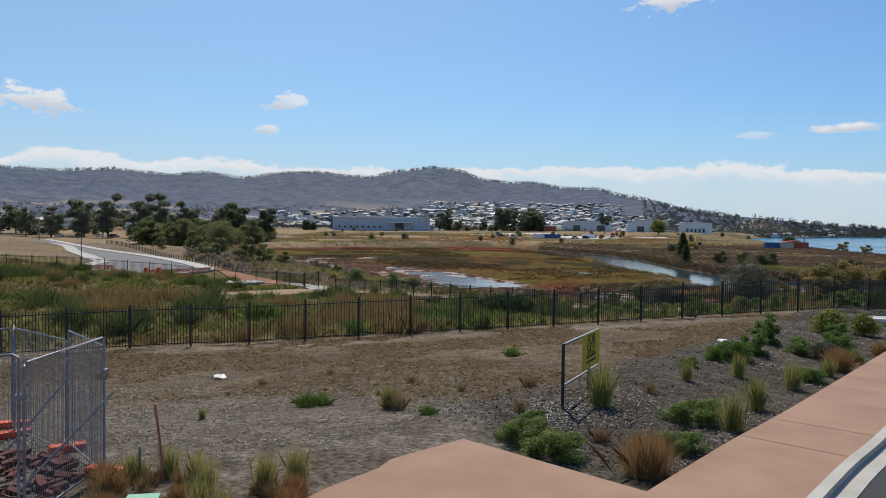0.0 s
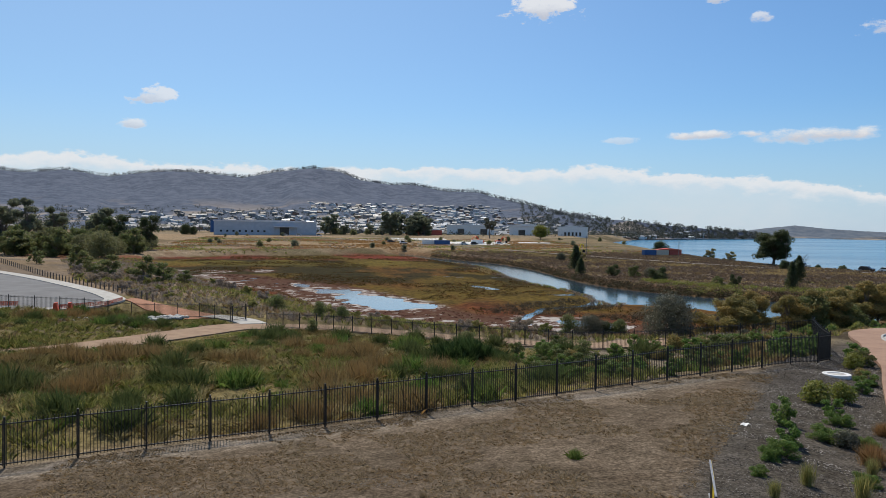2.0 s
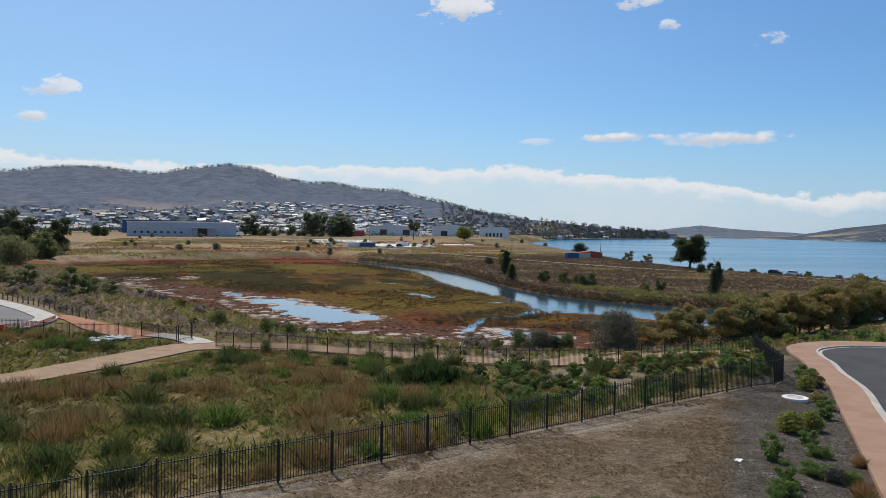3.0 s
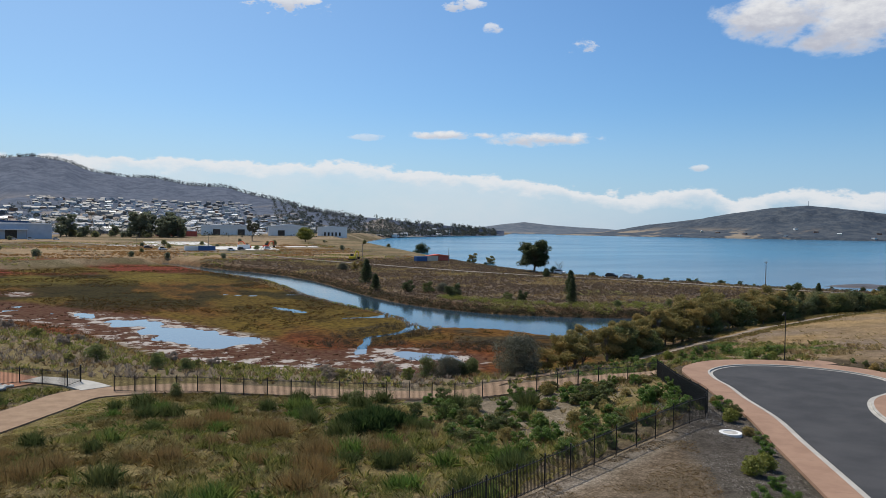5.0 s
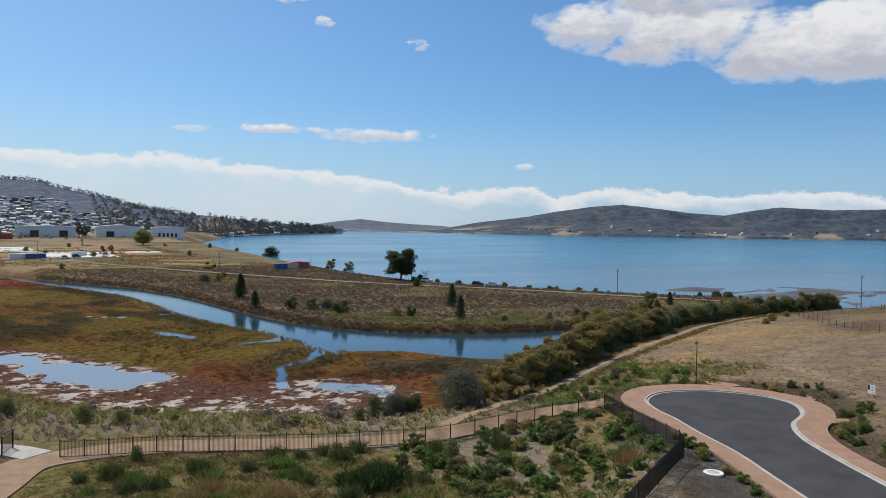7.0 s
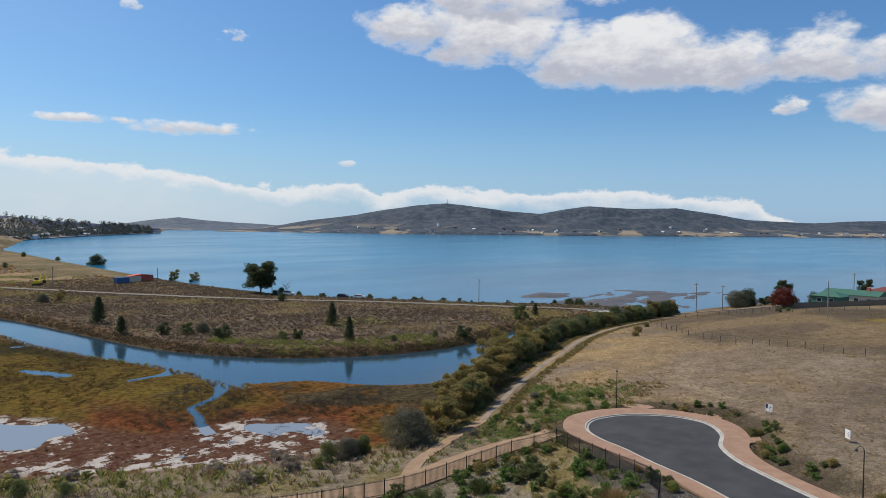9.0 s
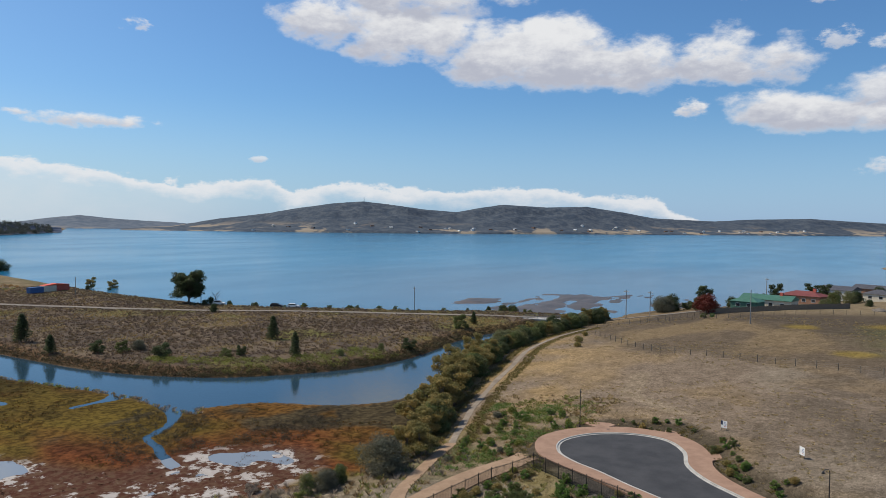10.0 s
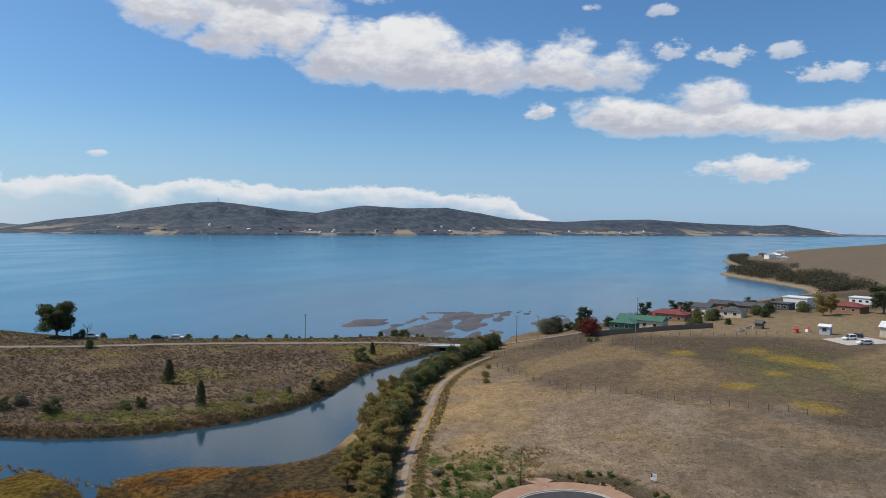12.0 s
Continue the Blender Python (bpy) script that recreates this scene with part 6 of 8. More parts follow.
for k in range(330):
    x, y = r.uniform(-70, 34), r.uniform(74, 190)
    q = np.array([x]), np.array([y])
    if not bool(in_scrub(*q)[0]) or float(value_noise(*q, 14, 3, 71.0)[0]) < 0.42:
        continue
    form = "heath" if r.random() < 0.72 else "heath_b"
    plant_tree(form, x, y, "pale grey-mauve twiggy saltmarsh bush" if form == "heath" else "olive-green low saltmarsh bush", "shrub", "saltmarsh bushes", r.uniform(0.6, 1.35))
# brown field across the creek
in_field = lambda x, y: (signed(x, y, RIVER) > 1.0) & (signed(x, y, SEA) > 6) & (y > np.interp(x, [0, 45, 60, 90, 120, 200], [400, 160, 125, 112, 114, 106])) & (line_distance(x, y, SHORE_ROAD) > 2.6) & (x > 34)
x, y = scatter(30000, 40, 215, 105, 345, in_field)
kind = value_noise(x, y, 16, 4, 29.0) + rng.normal(size=len(x)) * 0.08
for lo, hi, mat_, nm, lab in ((-9, 0.6, MAUVE_GRASS, "field_mauve_grass", "mauve-brown rank grass across the creek"), (0.6, 0.66, BROWN_GRASS, "field_brown_grass", "brown rank grass across the creek"), (0.66, 9, STRAW, "field_straw_grass", "straw-coloured rank grass across the creek")):
    m = (kind >= lo) & (kind < hi)
    grass_patch(nm, x[m], y[m], 0.4 + 0.35 * rng.random(m.sum()), 0.6, 9, 0.11, mat_, lab)
# tufts and low scrub over the northern plain
x, y = scatter(14000, -90, 150, 322, 520, lambda x, y: (signed(x, y, MARSH) > 2) & (signed(x, y, RIVER) > 1.5) & (signed(x, y, SEA) > 8) & (line_distance(x, y, FARM_TRACK) > 2.4) & (line_distance(x, y, SHORE_ROAD) > 2.4) & (value_noise(x, y * 2, 26, 4, 57.0) > 0.5))
kind = value_noise(x, y * 2, 34, 3, 58.0) + rng.normal(size=len(x)) * 0.05
for lo, hi, mat_, nm, lab in ((-9, 0.44, RUSH, "plain_rushes", "olive rushes on the northern plain"), (0.44, 0.54, SCRUB_GRASS, "plain_grey_grass", "grey-brown rank grass on the northern plain"), (0.54, 9, RUSTY, "plain_rusty_grass", "rust-tinted grass on the northern plain")):
    m = (kind >= lo) & (kind < hi)
    grass_patch(nm, x[m], y[m], 0.5 + 0.5 * rng.random(m.sum()), 0.9, 8, 0.2, mat_, lab)
# samphire cushions on the marsh
x, y = scatter(19000, -60, 66, 90, 345, lambda x, y: (signed(x, y, MARSH) < -0.5) & (signed(x, y, RIVER) > 0.5) & (signed(x, y, MUD) > 0.5) & (value_noise(x, y, 20, 4, 33.0) > np.where(y > 165, 0.5, 0.56)))
z = height(x, y)
m = z > 0.03
v, f = leaf_quads(np.stack([x[m], y[m], z[m] + 0.08], 1), np.tile([0.6, 0.6, 0.22], (m.sum(), 1)), 12, 0.22, rng, 0.3)
SAMPHIRE = leafy("samphire_cushion", (0.075, 0.058, 0.018), (0.14, 0.1, 0.028), (0.15, 0.065, 0.02), 0.8, 0.3)
stuff("samphire", v, f, SAMPHIRE, "low dark olive and rust samphire cushions", "marsh plants")
x, y = scatter(2600, 12, 52, 98, 132, lambda x, y: (signed(x, y, MARSH) < -0.5) & (signed(x, y, MUD) > 0) & (signed(x, y, RIVER) > 3) & (np.minimum(line_distance(x, y, CREEKS[0]), line_distance(x, y, np.array([(36, 100), (60, 99)]))) < 5.5 + 2 * rng.random(len(x))))
z = height(x, y)
m = z > 0.03
v, f = leaf_quads(np.stack([x[m], y[m], z[m] + 0.2], 1), np.tile([0.55, 0.55, 0.35], (m.sum(), 1)), 18, 0.16, rng, 0.3)
GREY_HEATH = leafy("grey_heath", (0.07, 0.06, 0.042), (0.13, 0.112, 0.082), (0.1, 0.08, 0.05), 0.85, 0.25)
stuff("marsh_heath", v, f, GREY_HEATH, "dark grey-brown woody marsh heath beside the creek", "marsh plants")
# islands on the mud
x, y = scatter(5200, -50, 40, 86, 226, lambda x, y: (signed(x, y, MUD) < 0) & (signed(x, y, POOL) > 0.8) & (value_noise(x, y, 5, 3, 35.0) > 0.47))
z = np.maximum(height(x, y), 0)
v, f = leaf_quads(np.stack([x, y, z + 0.03], 1), np.tile([0.5, 0.5, 0.08], (len(x), 1)), 9, 0.2, rng, 0.2)
RED_SAMPHIRE = leafy("red_samphire", (0.1, 0.035, 0.025), (0.17, 0.07, 0.04), (0.13, 0.07, 0.03), 0.85, 0.1)
stuff("mudflat_samphire", v, f, RED_SAMPHIRE, "small red-brown samphire mats on pale mud", "marsh plants")
# creek banks
bank_pts = north_bank[(north_bank[:, 1] > 104) & (north_bank[:, 1] < 345)]
n = 4600
i = rng.integers(0, len(bank_pts) - 1, n)
t = rng.random(n)[:, None]
bp = bank_pts[i] * (1 - t) + bank_pts[i + 1] * t
bn = (offset(bank_pts, 1.0) - bank_pts)[i]
bp = bp + bn * (0.2 + 3.4 * rng.random(n) ** 1.5)[:, None]
z = height(bp[:, 0], bp[:, 1])
m = z > 0.0
v, f = leaf_quads(np.concatenate([bp[m], z[m, None] + 0.2], 1), np.tile([0.7, 0.7, 0.4], (m.sum(), 1)), 16, 0.22, rng, 0.3)
BANK_LEAF = leafy("bank_plants", (0.055, 0.055, 0.025), (0.135, 0.118, 0.058), (0.12, 0.08, 0.042), 0.8, 0.15)
stuff("bank_plants", v, f, BANK_LEAF, "olive and red bank plants along the creek", "bank plants")
x, y = scatter(900, 66, 104, 120, 165, lambda x, y: in_field(x, y) & (signed(x, y, RIVER) < 13) & (value_noise(x, y, 8, 3, 51.0) > 0.42))
v, f = leaf_quads(np.stack([x, y, height(x, y) + 0.4], 1), np.tile([1.0, 1.0, 0.55], (len(x), 1)), 40, 0.24, rng, 0.3)
stuff("lime_groundcover", v, f, LIME_LEAF, "yellow-green succulent groundcover on the far bank", "groundcover")
# green low shrubs between the path, the court and the track
r = random.Random(21)
for k in range(150):
    x, y = r.uniform(8, 34), r.uniform(38, 66)
    if bool(in_reserve(np.array([x]), np.array([y]))[0]):
        form = r.choice(("shrub", "shrub", "shrub", "shrub", "shrub_dark", "shrub_brown"))
        plant_tree(form, x, y, {"shrub": "bright green young reserve shrub", "shrub_dark": "dark green young reserve shrub", "shrub_brown": "brownish young reserve shrub", "shrub_grey": "grey-green young reserve shrub"}[form], "shrub", "reserve shrubs", r.uniform(0.7, 1.35))
for k in range(46):
    x, y = r.uniform(28, 62), r.uniform(59, 74)
    if line_distance(np.array([x]), np.array([y]), PATH_LINE)[0] > 2.6 and line_distance(np.array([x]), np.array([y]), TRACK)[0] > 1.8 and signed(np.array([x]), np.array([y]), road_edge)[0] > 4.0 and y < 69 + 0.3 * (x - 34):
        form = r.choice(("shrub", "shrub", "shrub_lime", "shrub_grey"))
        plant_tree(form, x, y, {"shrub": "low spreading bright green shrub above the court", "shrub_lime": "low yellow-green shrub above the court", "shrub_grey": "low grey-green shrub above the court"}[form], "shrub", "slope shrubs", r.uniform(0.6, 1.2))
for k in range(40):
    j = r.randrange(70, 118)
    q = road_edge[j] + (offset(road_edge, 1.0)[j] - road_edge[j]) * r.uniform(3.4, 6.4)
    if signed(np.array([q[0]]), np.array([q[1]]), road_edge)[0] > 3.2:
        form = r.choice(("shrub", "shrub", "shrub_dark", "shrub_brown"))
        plant_tree(form, q[0], q[1], {"shrub": "green verge shrub round the court", "shrub_dark": "dark verge shrub round the court", "shrub_brown": "brown verge shrub round the court"}[form], "shrub", "court shrubs", r.uniform(0.5, 1.0))
x, y = scatter(2600, 30, 66, 56, 76, lambda x, y: (signed(x, y, road_edge) > 3.6) & off_paths(x, y) & (y < 70 + 0.28 * (x - 34)) & (value_noise(x, y, 4.5, 3, 87.0) > 0.53))
v, f = leaf_quads(np.stack([x, y, height(x, y) + 0.14], 1), np.tile([0.55, 0.55, 0.22], (len(x), 1)), 34, 0.13, rng, 0.3)
stuff("slope_groundcover", v, f, BRIGHT_LEAF, "spreading bright green groundcover on the slope above the court", "groundcover")
# grass between the path, the track and the court
on_slope = lambda x, y: (signed(x, y, road_edge) > 3.3) & off_paths(x, y) & (y < 72 + 0.28 * (x - 34)) & (y > 56) & (x > 27)
x, y = scatter(3600, 27, 72, 56, 84, on_slope)
kind = value_noise(x, y, 5, 3, 53.0) + rng.normal(size=len(x)) * 0.05
for lo, hi, mat_, nm, lab in ((-9, 0.42, RUSH, "slope_rushes", "green rushes on the slope above the court"), (0.46, 0.56, BROWN_GRASS, "slope_brown_grass", "brown dry grass on the slope above the court"), (0.56, 9, STRAW, "slope_straw_grass", "straw-coloured grass on the slope above the court")):
    m = (kind >= lo) & (kind < hi) & (value_noise(x, y, 2.2, 3, 54.0) > 0.45)
    grass_patch(nm, x[m], y[m], 0.25 + 0.4 * rng.random(m.sum()), 0.45, 14, 0.04, mat_, lab)
x, y = scatter(2000, 34, 64, 30, 62, lambda x, y: (signed(x, y, road_edge) > 3.2) & (signed(x, y, road_edge) < 7.0) & (x > 36) & (value_noise(x, y, 3.0, 3, 55.0) > 0.5))
grass_patch("court_verge_grass", x, y, 0.2 + 0.35 * rng.random(len(x)), 0.45, 14, 0.03, TAN_GRASS, "mixed olive-tan grass on the court verge")
n = 2600
i = rng.integers(0, len(TRACK) - 1, n)
side = np.where(rng.random(n) < 0.5, -1, 1) * (1.5 + 1.9 * rng.random(n))
tp_ = TRACK[i] + (TRACK[i + 1] - TRACK[i]) * rng.random(n)[:, None] + (offset(TRACK, 1.0) - TRACK)[i] * side[:, None]
grass_patch("track_edge_grass", tp_[:, 0], tp_[:, 1], 0.15 + 0.4 * rng.random(n), 0.4, 12, 0.05, TAN_GRASS, "rough olive-tan grass edging the track")
# paddock tufts
x, y = scatter(6000, 36, 190, -20, 92, lambda x, y: (signed(x, y, road_edge) > 4) & (line_distance(x, y, TRACK) > 1.6) & (height(x, y) > 2.4) & (value_noise(x, y, 14, 4, 61.0) > 0.48))
grass_patch("paddock_grass", x, y, 0.16 + 0.14 * rng.random(len(x)), 0.35, 9, 0.06, STRAW, "short straw-coloured paddock grass")
x, y = scatter(44000, -17, 22, 12, 41, lambda x, y: (fence_side(x, y) < -0.2) & (signed(x, y, road_edge) > 7.2) & (y > 12.6 - 0.3 * x) & (value_noise(x, y, 3.5, 4, 63.0) > 0.46) & (np.hypot((x + 5) * 0.7, y - 13.5) > 4.5))
DEAD_TURF = leafy("dead_turf", (0.27, 0.205, 0.13), (0.5, 0.4, 0.26), (0.38, 0.28, 0.17), 0.9, 0.4)
grass_patch("lot_dry_grass", x, y, 0.05 + 0.11 * rng.random(len(x)), 0.16, 8, 0.016, DEAD_TURF, "patchy short dead grass on the lot", 0.6)
n = 26000
x, y = scatter(n, -14, 6, 10.5, 24, lambda x, y: (signed(x, y, road_edge) > 7.0) & (value_noise(x, y, 4, 3, 67.0) + 0.35 * (np.hypot((x + 4) * 0.6, y - 14) < 5) > 0.55) & (y > 11.4))
u = rng.normal(size=(len(x), 3)) * np.array([1, 1, 0.3])
u /= np.linalg.norm(u, axis=1)[:, None]
w = np.cross(u, [0, 0, 1.0])
c = np.stack([x, y, height(x, y) + 0.006], 1)
s = (0.012 + 0.028 * rng.random(len(x)) ** 2)[:, None]
tp = c + np.array([0, 0, 1.0]) * s * 0.7
v = np.stack([c - u * s, c + w * s, c + u * s, c - w * s, tp], 1).reshape(-1, 3)
q = np.arange(len(x))[:, None] * 5
f = np.concatenate([q + np.array([[a, b, 4]]) for a, b in ((0, 1), (1, 2), (2, 3), (3, 0))])
GRAVEL_STONE = leafy("gravel_stones", (0.1, 0.09, 0.08), (0.36, 0.33, 0.3), (0.2, 0.18, 0.16), 0.9, 0.0)
stuff("lot_gravel", v, f[:, ::-1], GRAVEL_STONE, "loose grey gravel on the lot", "gravel")

# ---- trees of the creek and the field ----
r = random.Random(33)
LINE = curve([(39, 78.5), (53, 82.2), (67, 87.2), (80, 90.2), (92, 92.6), (104, 96), (121, 98), (141, 98.6), (161, 97.5), (180, 97), (198, 96)], n=7)
for i in range(len(LINE) - 1):
    for side in (0, 1):
        x, y = LINE[i] + np.array([r.uniform(-1.2, 1.2), r.uniform(-1.9, -0.4) + (r.uniform(3.2, 5.0) if side else 0.0)])
        if (side == 1 and (i % 2 or x < 52)) or (x < 48 and i % 2):
            continue
        near_bank = float(signed(np.array([x]), np.array([y]), RIVER)[0])
        if near_bank < 1.2:
            continue
        form = r.choice(("round", "round_b", "round", "round_b", "green", "round_b")) if x < 104 else r.choice(("green", "round_b", "dark", "green", "wattle"))
        label_ = {"dark": "dark green bushy tree crowding the creek bank", "green": "green bushy tree crowding the creek bank", "wattle": "grey-green wattle crowding the creek bank"}.get(form, "olive-brown bushy tree crowding the creek bank")
        plant_tree(form, x, y, label_, "tree", "creek bank trees", r.uniform(0.75, 1.25) * (1.0 if x < 110 else 0.82) * (0.85 if form == "wattle" else 1.0))
for form, x, y, s, lab in (("grey", 31.0, 76.0, 1.05, "large rounded grey-green bush by the path"), ("round_b", 38.5, 75.0, 0.95, "olive bushy tree by the path"), ("small", 20.6, 80.6, 1.15, "small dark green conical tree by the marsh"), ("dark", 24.8, 80.2, 0.5, "dark green shrub by the marsh"), ("green", 26.6, 80.0, 0.5, "green shrub by the marsh"), ("grey", 23.0, 79.4, 0.6, "grey-brown bush by the marsh"), ("round", 35.6, 76.8, 0.7, "thin olive bush by the path"), ("small", -13.6, 104.6, 1.15, "small dark conical tree on the marsh edge"), ("small", -7.5, 96.0, 0.9, "small green tree on the marsh edge"), ("thicket", -42, 149, 0.8, "dense dark green bush on the marsh edge"), ("thicket", -38.5, 149.5, 0.75, "dense dark green bush on the marsh edge"), ("thicket", -35, 152, 0.5, "dark green bush on the marsh edge"), ("small", -4.8, 92.4, 0.8, "small green tree beside the mud"), ("small", 6.5, 66.6, 0.75, "small dark green sapling by the path fence"), ("small", -8.0, 77.6, 0.7, "small dark green sapling by the path fence"), ("small", 15.5, 60.5, 0.8, "small green sapling in the reserve")):
    plant_tree(form, x, y, lab, "tree", "", s)
for form, x, y, s, lab in (("cone", 66, 211, 1.2, "dark conical tree on the creek bank"), ("cone", 61, 191, 0.95, "slender dark tree on the creek bank"), ("clump", 66, 181, 0.95, "dark shrub on the creek bank"), ("clump_b", 70, 177, 1.0, "dark shrub on the creek bank"), ("grey", 74, 176, 0.65, "grey shrub on the creek bank"), ("clump", 70.5, 164, 1.25, "dense dark bush on the creek bank"), ("cone", 104, 160, 1.05, "dark conical tree in the brown field"), ("cone", 88, 138.5, 0.98, "dark conical tree in the brown field"), ("clump", 82, 150, 0.7, "grey-green shrub in the field"), ("clump_b", 79, 152, 0.7, "olive shrub in the field"), ("small", 94, 130, 0.9, "sparse young tree in the field"), ("small", 106, 126, 0.9, "sparse young tree in the field"), ("clump", 112, 121.5, 1.1, "dark bush on the creek bank"), ("clump_b", 151, 127, 1.4, "dark bushy tree by the bridge"), ("cone", 161, 127, 0.75, "dark narrow tree by the bridge"), ("dark", 138, 217, 0.6, "dark shrub by the shore road"), ("green", 176, 100, 1.1, "dark green bushy tree by the bridge"), ("grey", 81, 271, 0.7, "grey shrub on the field"), ("round", 94, 283, 0.6, "olive shrub on the field"), ("round", 85, 268, 0.8, "brownish bush on the field"), ("dark", 226, 493, 1.9, "wide dark bush on the beach head"), ("round", 190, 338, 1.1, "brownish scrub by the beach"), ("round", 183, 345, 1.2, "brownish scrub by the beach"), ("dark", 176, 338, 0.5, "small dark shrub by the beach"), ("dark", 182, 330, 0.5, "small dark shrub by the beach")):
    plant_tree(form, x, y, lab, "tree" if "tree" in lab else "shrub", "", s)
plant_tree("gum", 152.5, 245, "large spreading dark gum tree on the shore", "tree", "", 1.05, 0)
plant_tree("gum", 154.0, 246.5, "smaller dark gum tree crowded against the large one", "tree", "", 0.85, 100)
for x, y, s in ((157, 238, 0.6), (162, 233, 0.5), (152, 236, 0.45), (206, 137, 0.75), (209, 134, 0.8), (204, 142, 0.5)):
    plant_tree("dark", x, y, "dark rounded coastal bush on the shore", "shrub", "shore bushes", s)
for k in range(34):
    t = r.random()
    q = shore[(shore[:, 1] < 240) & (shore[:, 1] > 118)]
    p0 = q[min(len(q) - 1, int(t * len(q)))]
    x, y = p0[0] - r.uniform(1.5, 5), p0[1] + r.uniform(-3, 3)
    plant_tree("shrub_dark", x, y, "low dark coastal shrub along the shore", "shrub", "shore shrubs", r.uniform(0.8, 1.5))
# dead tree
dead = thing("dead_tree", 159.5, 238, ground_z(159.5, 238), 0, "bare grey dead tree on the shore", "tree")
bm = bmesh.new()
add_tube(bm, [(0, 0, -0.2), (0.1, 0, 2.2), (0.3, 0.1, 3.6)], [0.16, 0.12, 0.09], 6)
rr = random.Random(3)
for k in range(11):
    a = k * 2.4
    z0 = 1.6 + 0.2 * k
    e = Vector((0.2 + math.cos(a) * 1.6, math.sin(a) * 1.6, z0 + 1.9))
    add_tube(bm, [(0.15, 0, z0), (0.2 + math.cos(a) * 0.7, math.sin(a) * 0.7, z0 + 0.8), e], [0.06, 0.04, 0.015], 5)
    for s in (-1, 1):
        add_tube(bm, [(0.2 + math.cos(a) * 0.9, math.sin(a) * 0.9, z0 + 1.1), e + Vector((math.cos(a + s) * 0.6, math.sin(a + s) * 0.6, 0.3))], [0.03, 0.01], 4)
part("branches", bm, POLE_WOOD, dead)

# ---- trees to the west ----
r = random.Random(44)
for k in range(78):
    if k < 60:
        x = r.uniform(-124, -80)
        y = 262 + (-84 - x) * 0.6 + r.uniform(-8, 60)
    else:
        x, y = r.uniform(-108, -84), r.uniform(310, 360)
    if signed(np.array([x]), np.array([y]), west_edge)[0] < 9 or signed(np.array([x]), np.array([y]), MARSH)[0] < 6:
        continue
    form = r.choice(("thicket", "thicket_b", "thicket", "wattle"))
    plant_tree(form, x, y, "bushy olive-green wattle tree in a thicket" if form != "thicket_b" else "bushy grey-green wattle tree in a thicket", "tree", "western thicket", r.uniform(0.85, 1.6))
for x, y, s in ((-53.6, 167, 0.85), (-67, 191, 0.9), (-60, 176, 0.5), (-82, 205, 0.7)):
    plant_tree("thicket", x, y, "lone olive-green bush in the grey scrub", "shrub", "scrub bushes", s)
for x, y, s, form in ((-165, 350, 1.0, "pine"), (-150, 352, 1.05, "pine"), (-138, 345, 0.9, "pine"), (-128, 350, 0.85, "pine"), (-118, 372, 0.6, "pine"), (-96, 324, 1.35, "gum_b"), (-84, 330, 1.1, "gum_b"), (-190, 345, 0.7, "pine"), (-205, 350, 0.55, "pine"), (-225, 345, 0.55, "pine"), (-178, 352, 0.8, "pine")):
    plant_tree(form, x, y, "tall dark tree behind the western field", "tree", "western tall trees", s)
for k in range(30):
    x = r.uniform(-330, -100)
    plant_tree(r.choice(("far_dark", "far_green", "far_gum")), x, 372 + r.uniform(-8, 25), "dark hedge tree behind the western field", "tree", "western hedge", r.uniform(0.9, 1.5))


# ---- buildings ----
def house(x, y, rz, w, d, h, roof, wall_mat, roof_mat, label, windows=3, chimney=False, z=None, group="", name="house", door=True, rise=1.6):
    """A house with eaves, windows and a door on its long fronts."""
    z = ground_z(x, y) if z is None else z
    ob = thing(name, x, y, z, rz, label, "house" if name == "house" else "building", group)
    wall = part("wall", box(-w / 2, w / 2, -d / 2, d / 2, -1.5, h), wall_mat, ob)
    e = 0.45
    if roof == "hip":
        bm = bmesh.new()
        q = [bm.verts.new(p) for p in ((-w / 2 - e, -d / 2 - e, h), (w / 2 + e, -d / 2 - e, h), (w / 2 + e, d / 2 + e, h), (-w / 2 - e, d / 2 + e, h))]
        r1, r2 = bm.verts.new((-(w - d) / 2, 0, h + rise)), bm.verts.new(((w - d) / 2, 0, h + rise))
        for f in ((q[0], q[1], r2, r1), (q[1], q[2], r2), (q[2], q[3], r1, r2), (q[3], q[0], r1), (q[3], q[2], q[1], q[0])):
            bm.faces.new(f)
    elif roof == "gable":
        bm = prism([(-d / 2 - e, h), (d / 2 + e, h), (d / 2 + e, h + 0.15), (0, h + rise), (-d / 2 - e, h + 0.15)], -w / 2 - e, w / 2 + e)
        bmesh.ops.rotate(bm, verts=bm.verts[:], matrix=Matrix.Rotation(math.pi / 2, 3, "Z"))
    else:
        bm = box(-w / 2 - 0.3, w / 2 + 0.3, -d / 2 - 0.3, d / 2 + 0.3, h, h + 0.35)
    cover_ = part("roof", bm, roof_mat, ob)
    for side in (-1, 1):
        for k in range(windows):
            cx = -w / 2 + w * (k + 0.7) / (windows + 0.4)
            win = part("window", box(cx - 0.75, cx + 0.75, side * (d / 2) - 0.05, side * (d / 2) + 0.05, 1.0, 2.2), WHITE_PAINT, ob)
            part("pane", box(cx - 0.66, cx + 0.66, side * (d / 2 + 0.03) - 0.04, side * (d / 2 + 0.03) + 0.04, 1.08, 2.12), WINDOW_GLASS, win)
    if door:
        part("door", box(w / 2 - 1.6, w / 2 - 0.7, -d / 2 - 0.05, -d / 2 + 0.05, 0, 2.05), DARK_ROOF, ob)
    if chimney:
        part("chimney", box(-w / 4 - 0.5, -w / 4 + 0.5, -0.4, 0.4, h, h + rise + 1.0), RED_PAINT, cover_)
    return ob


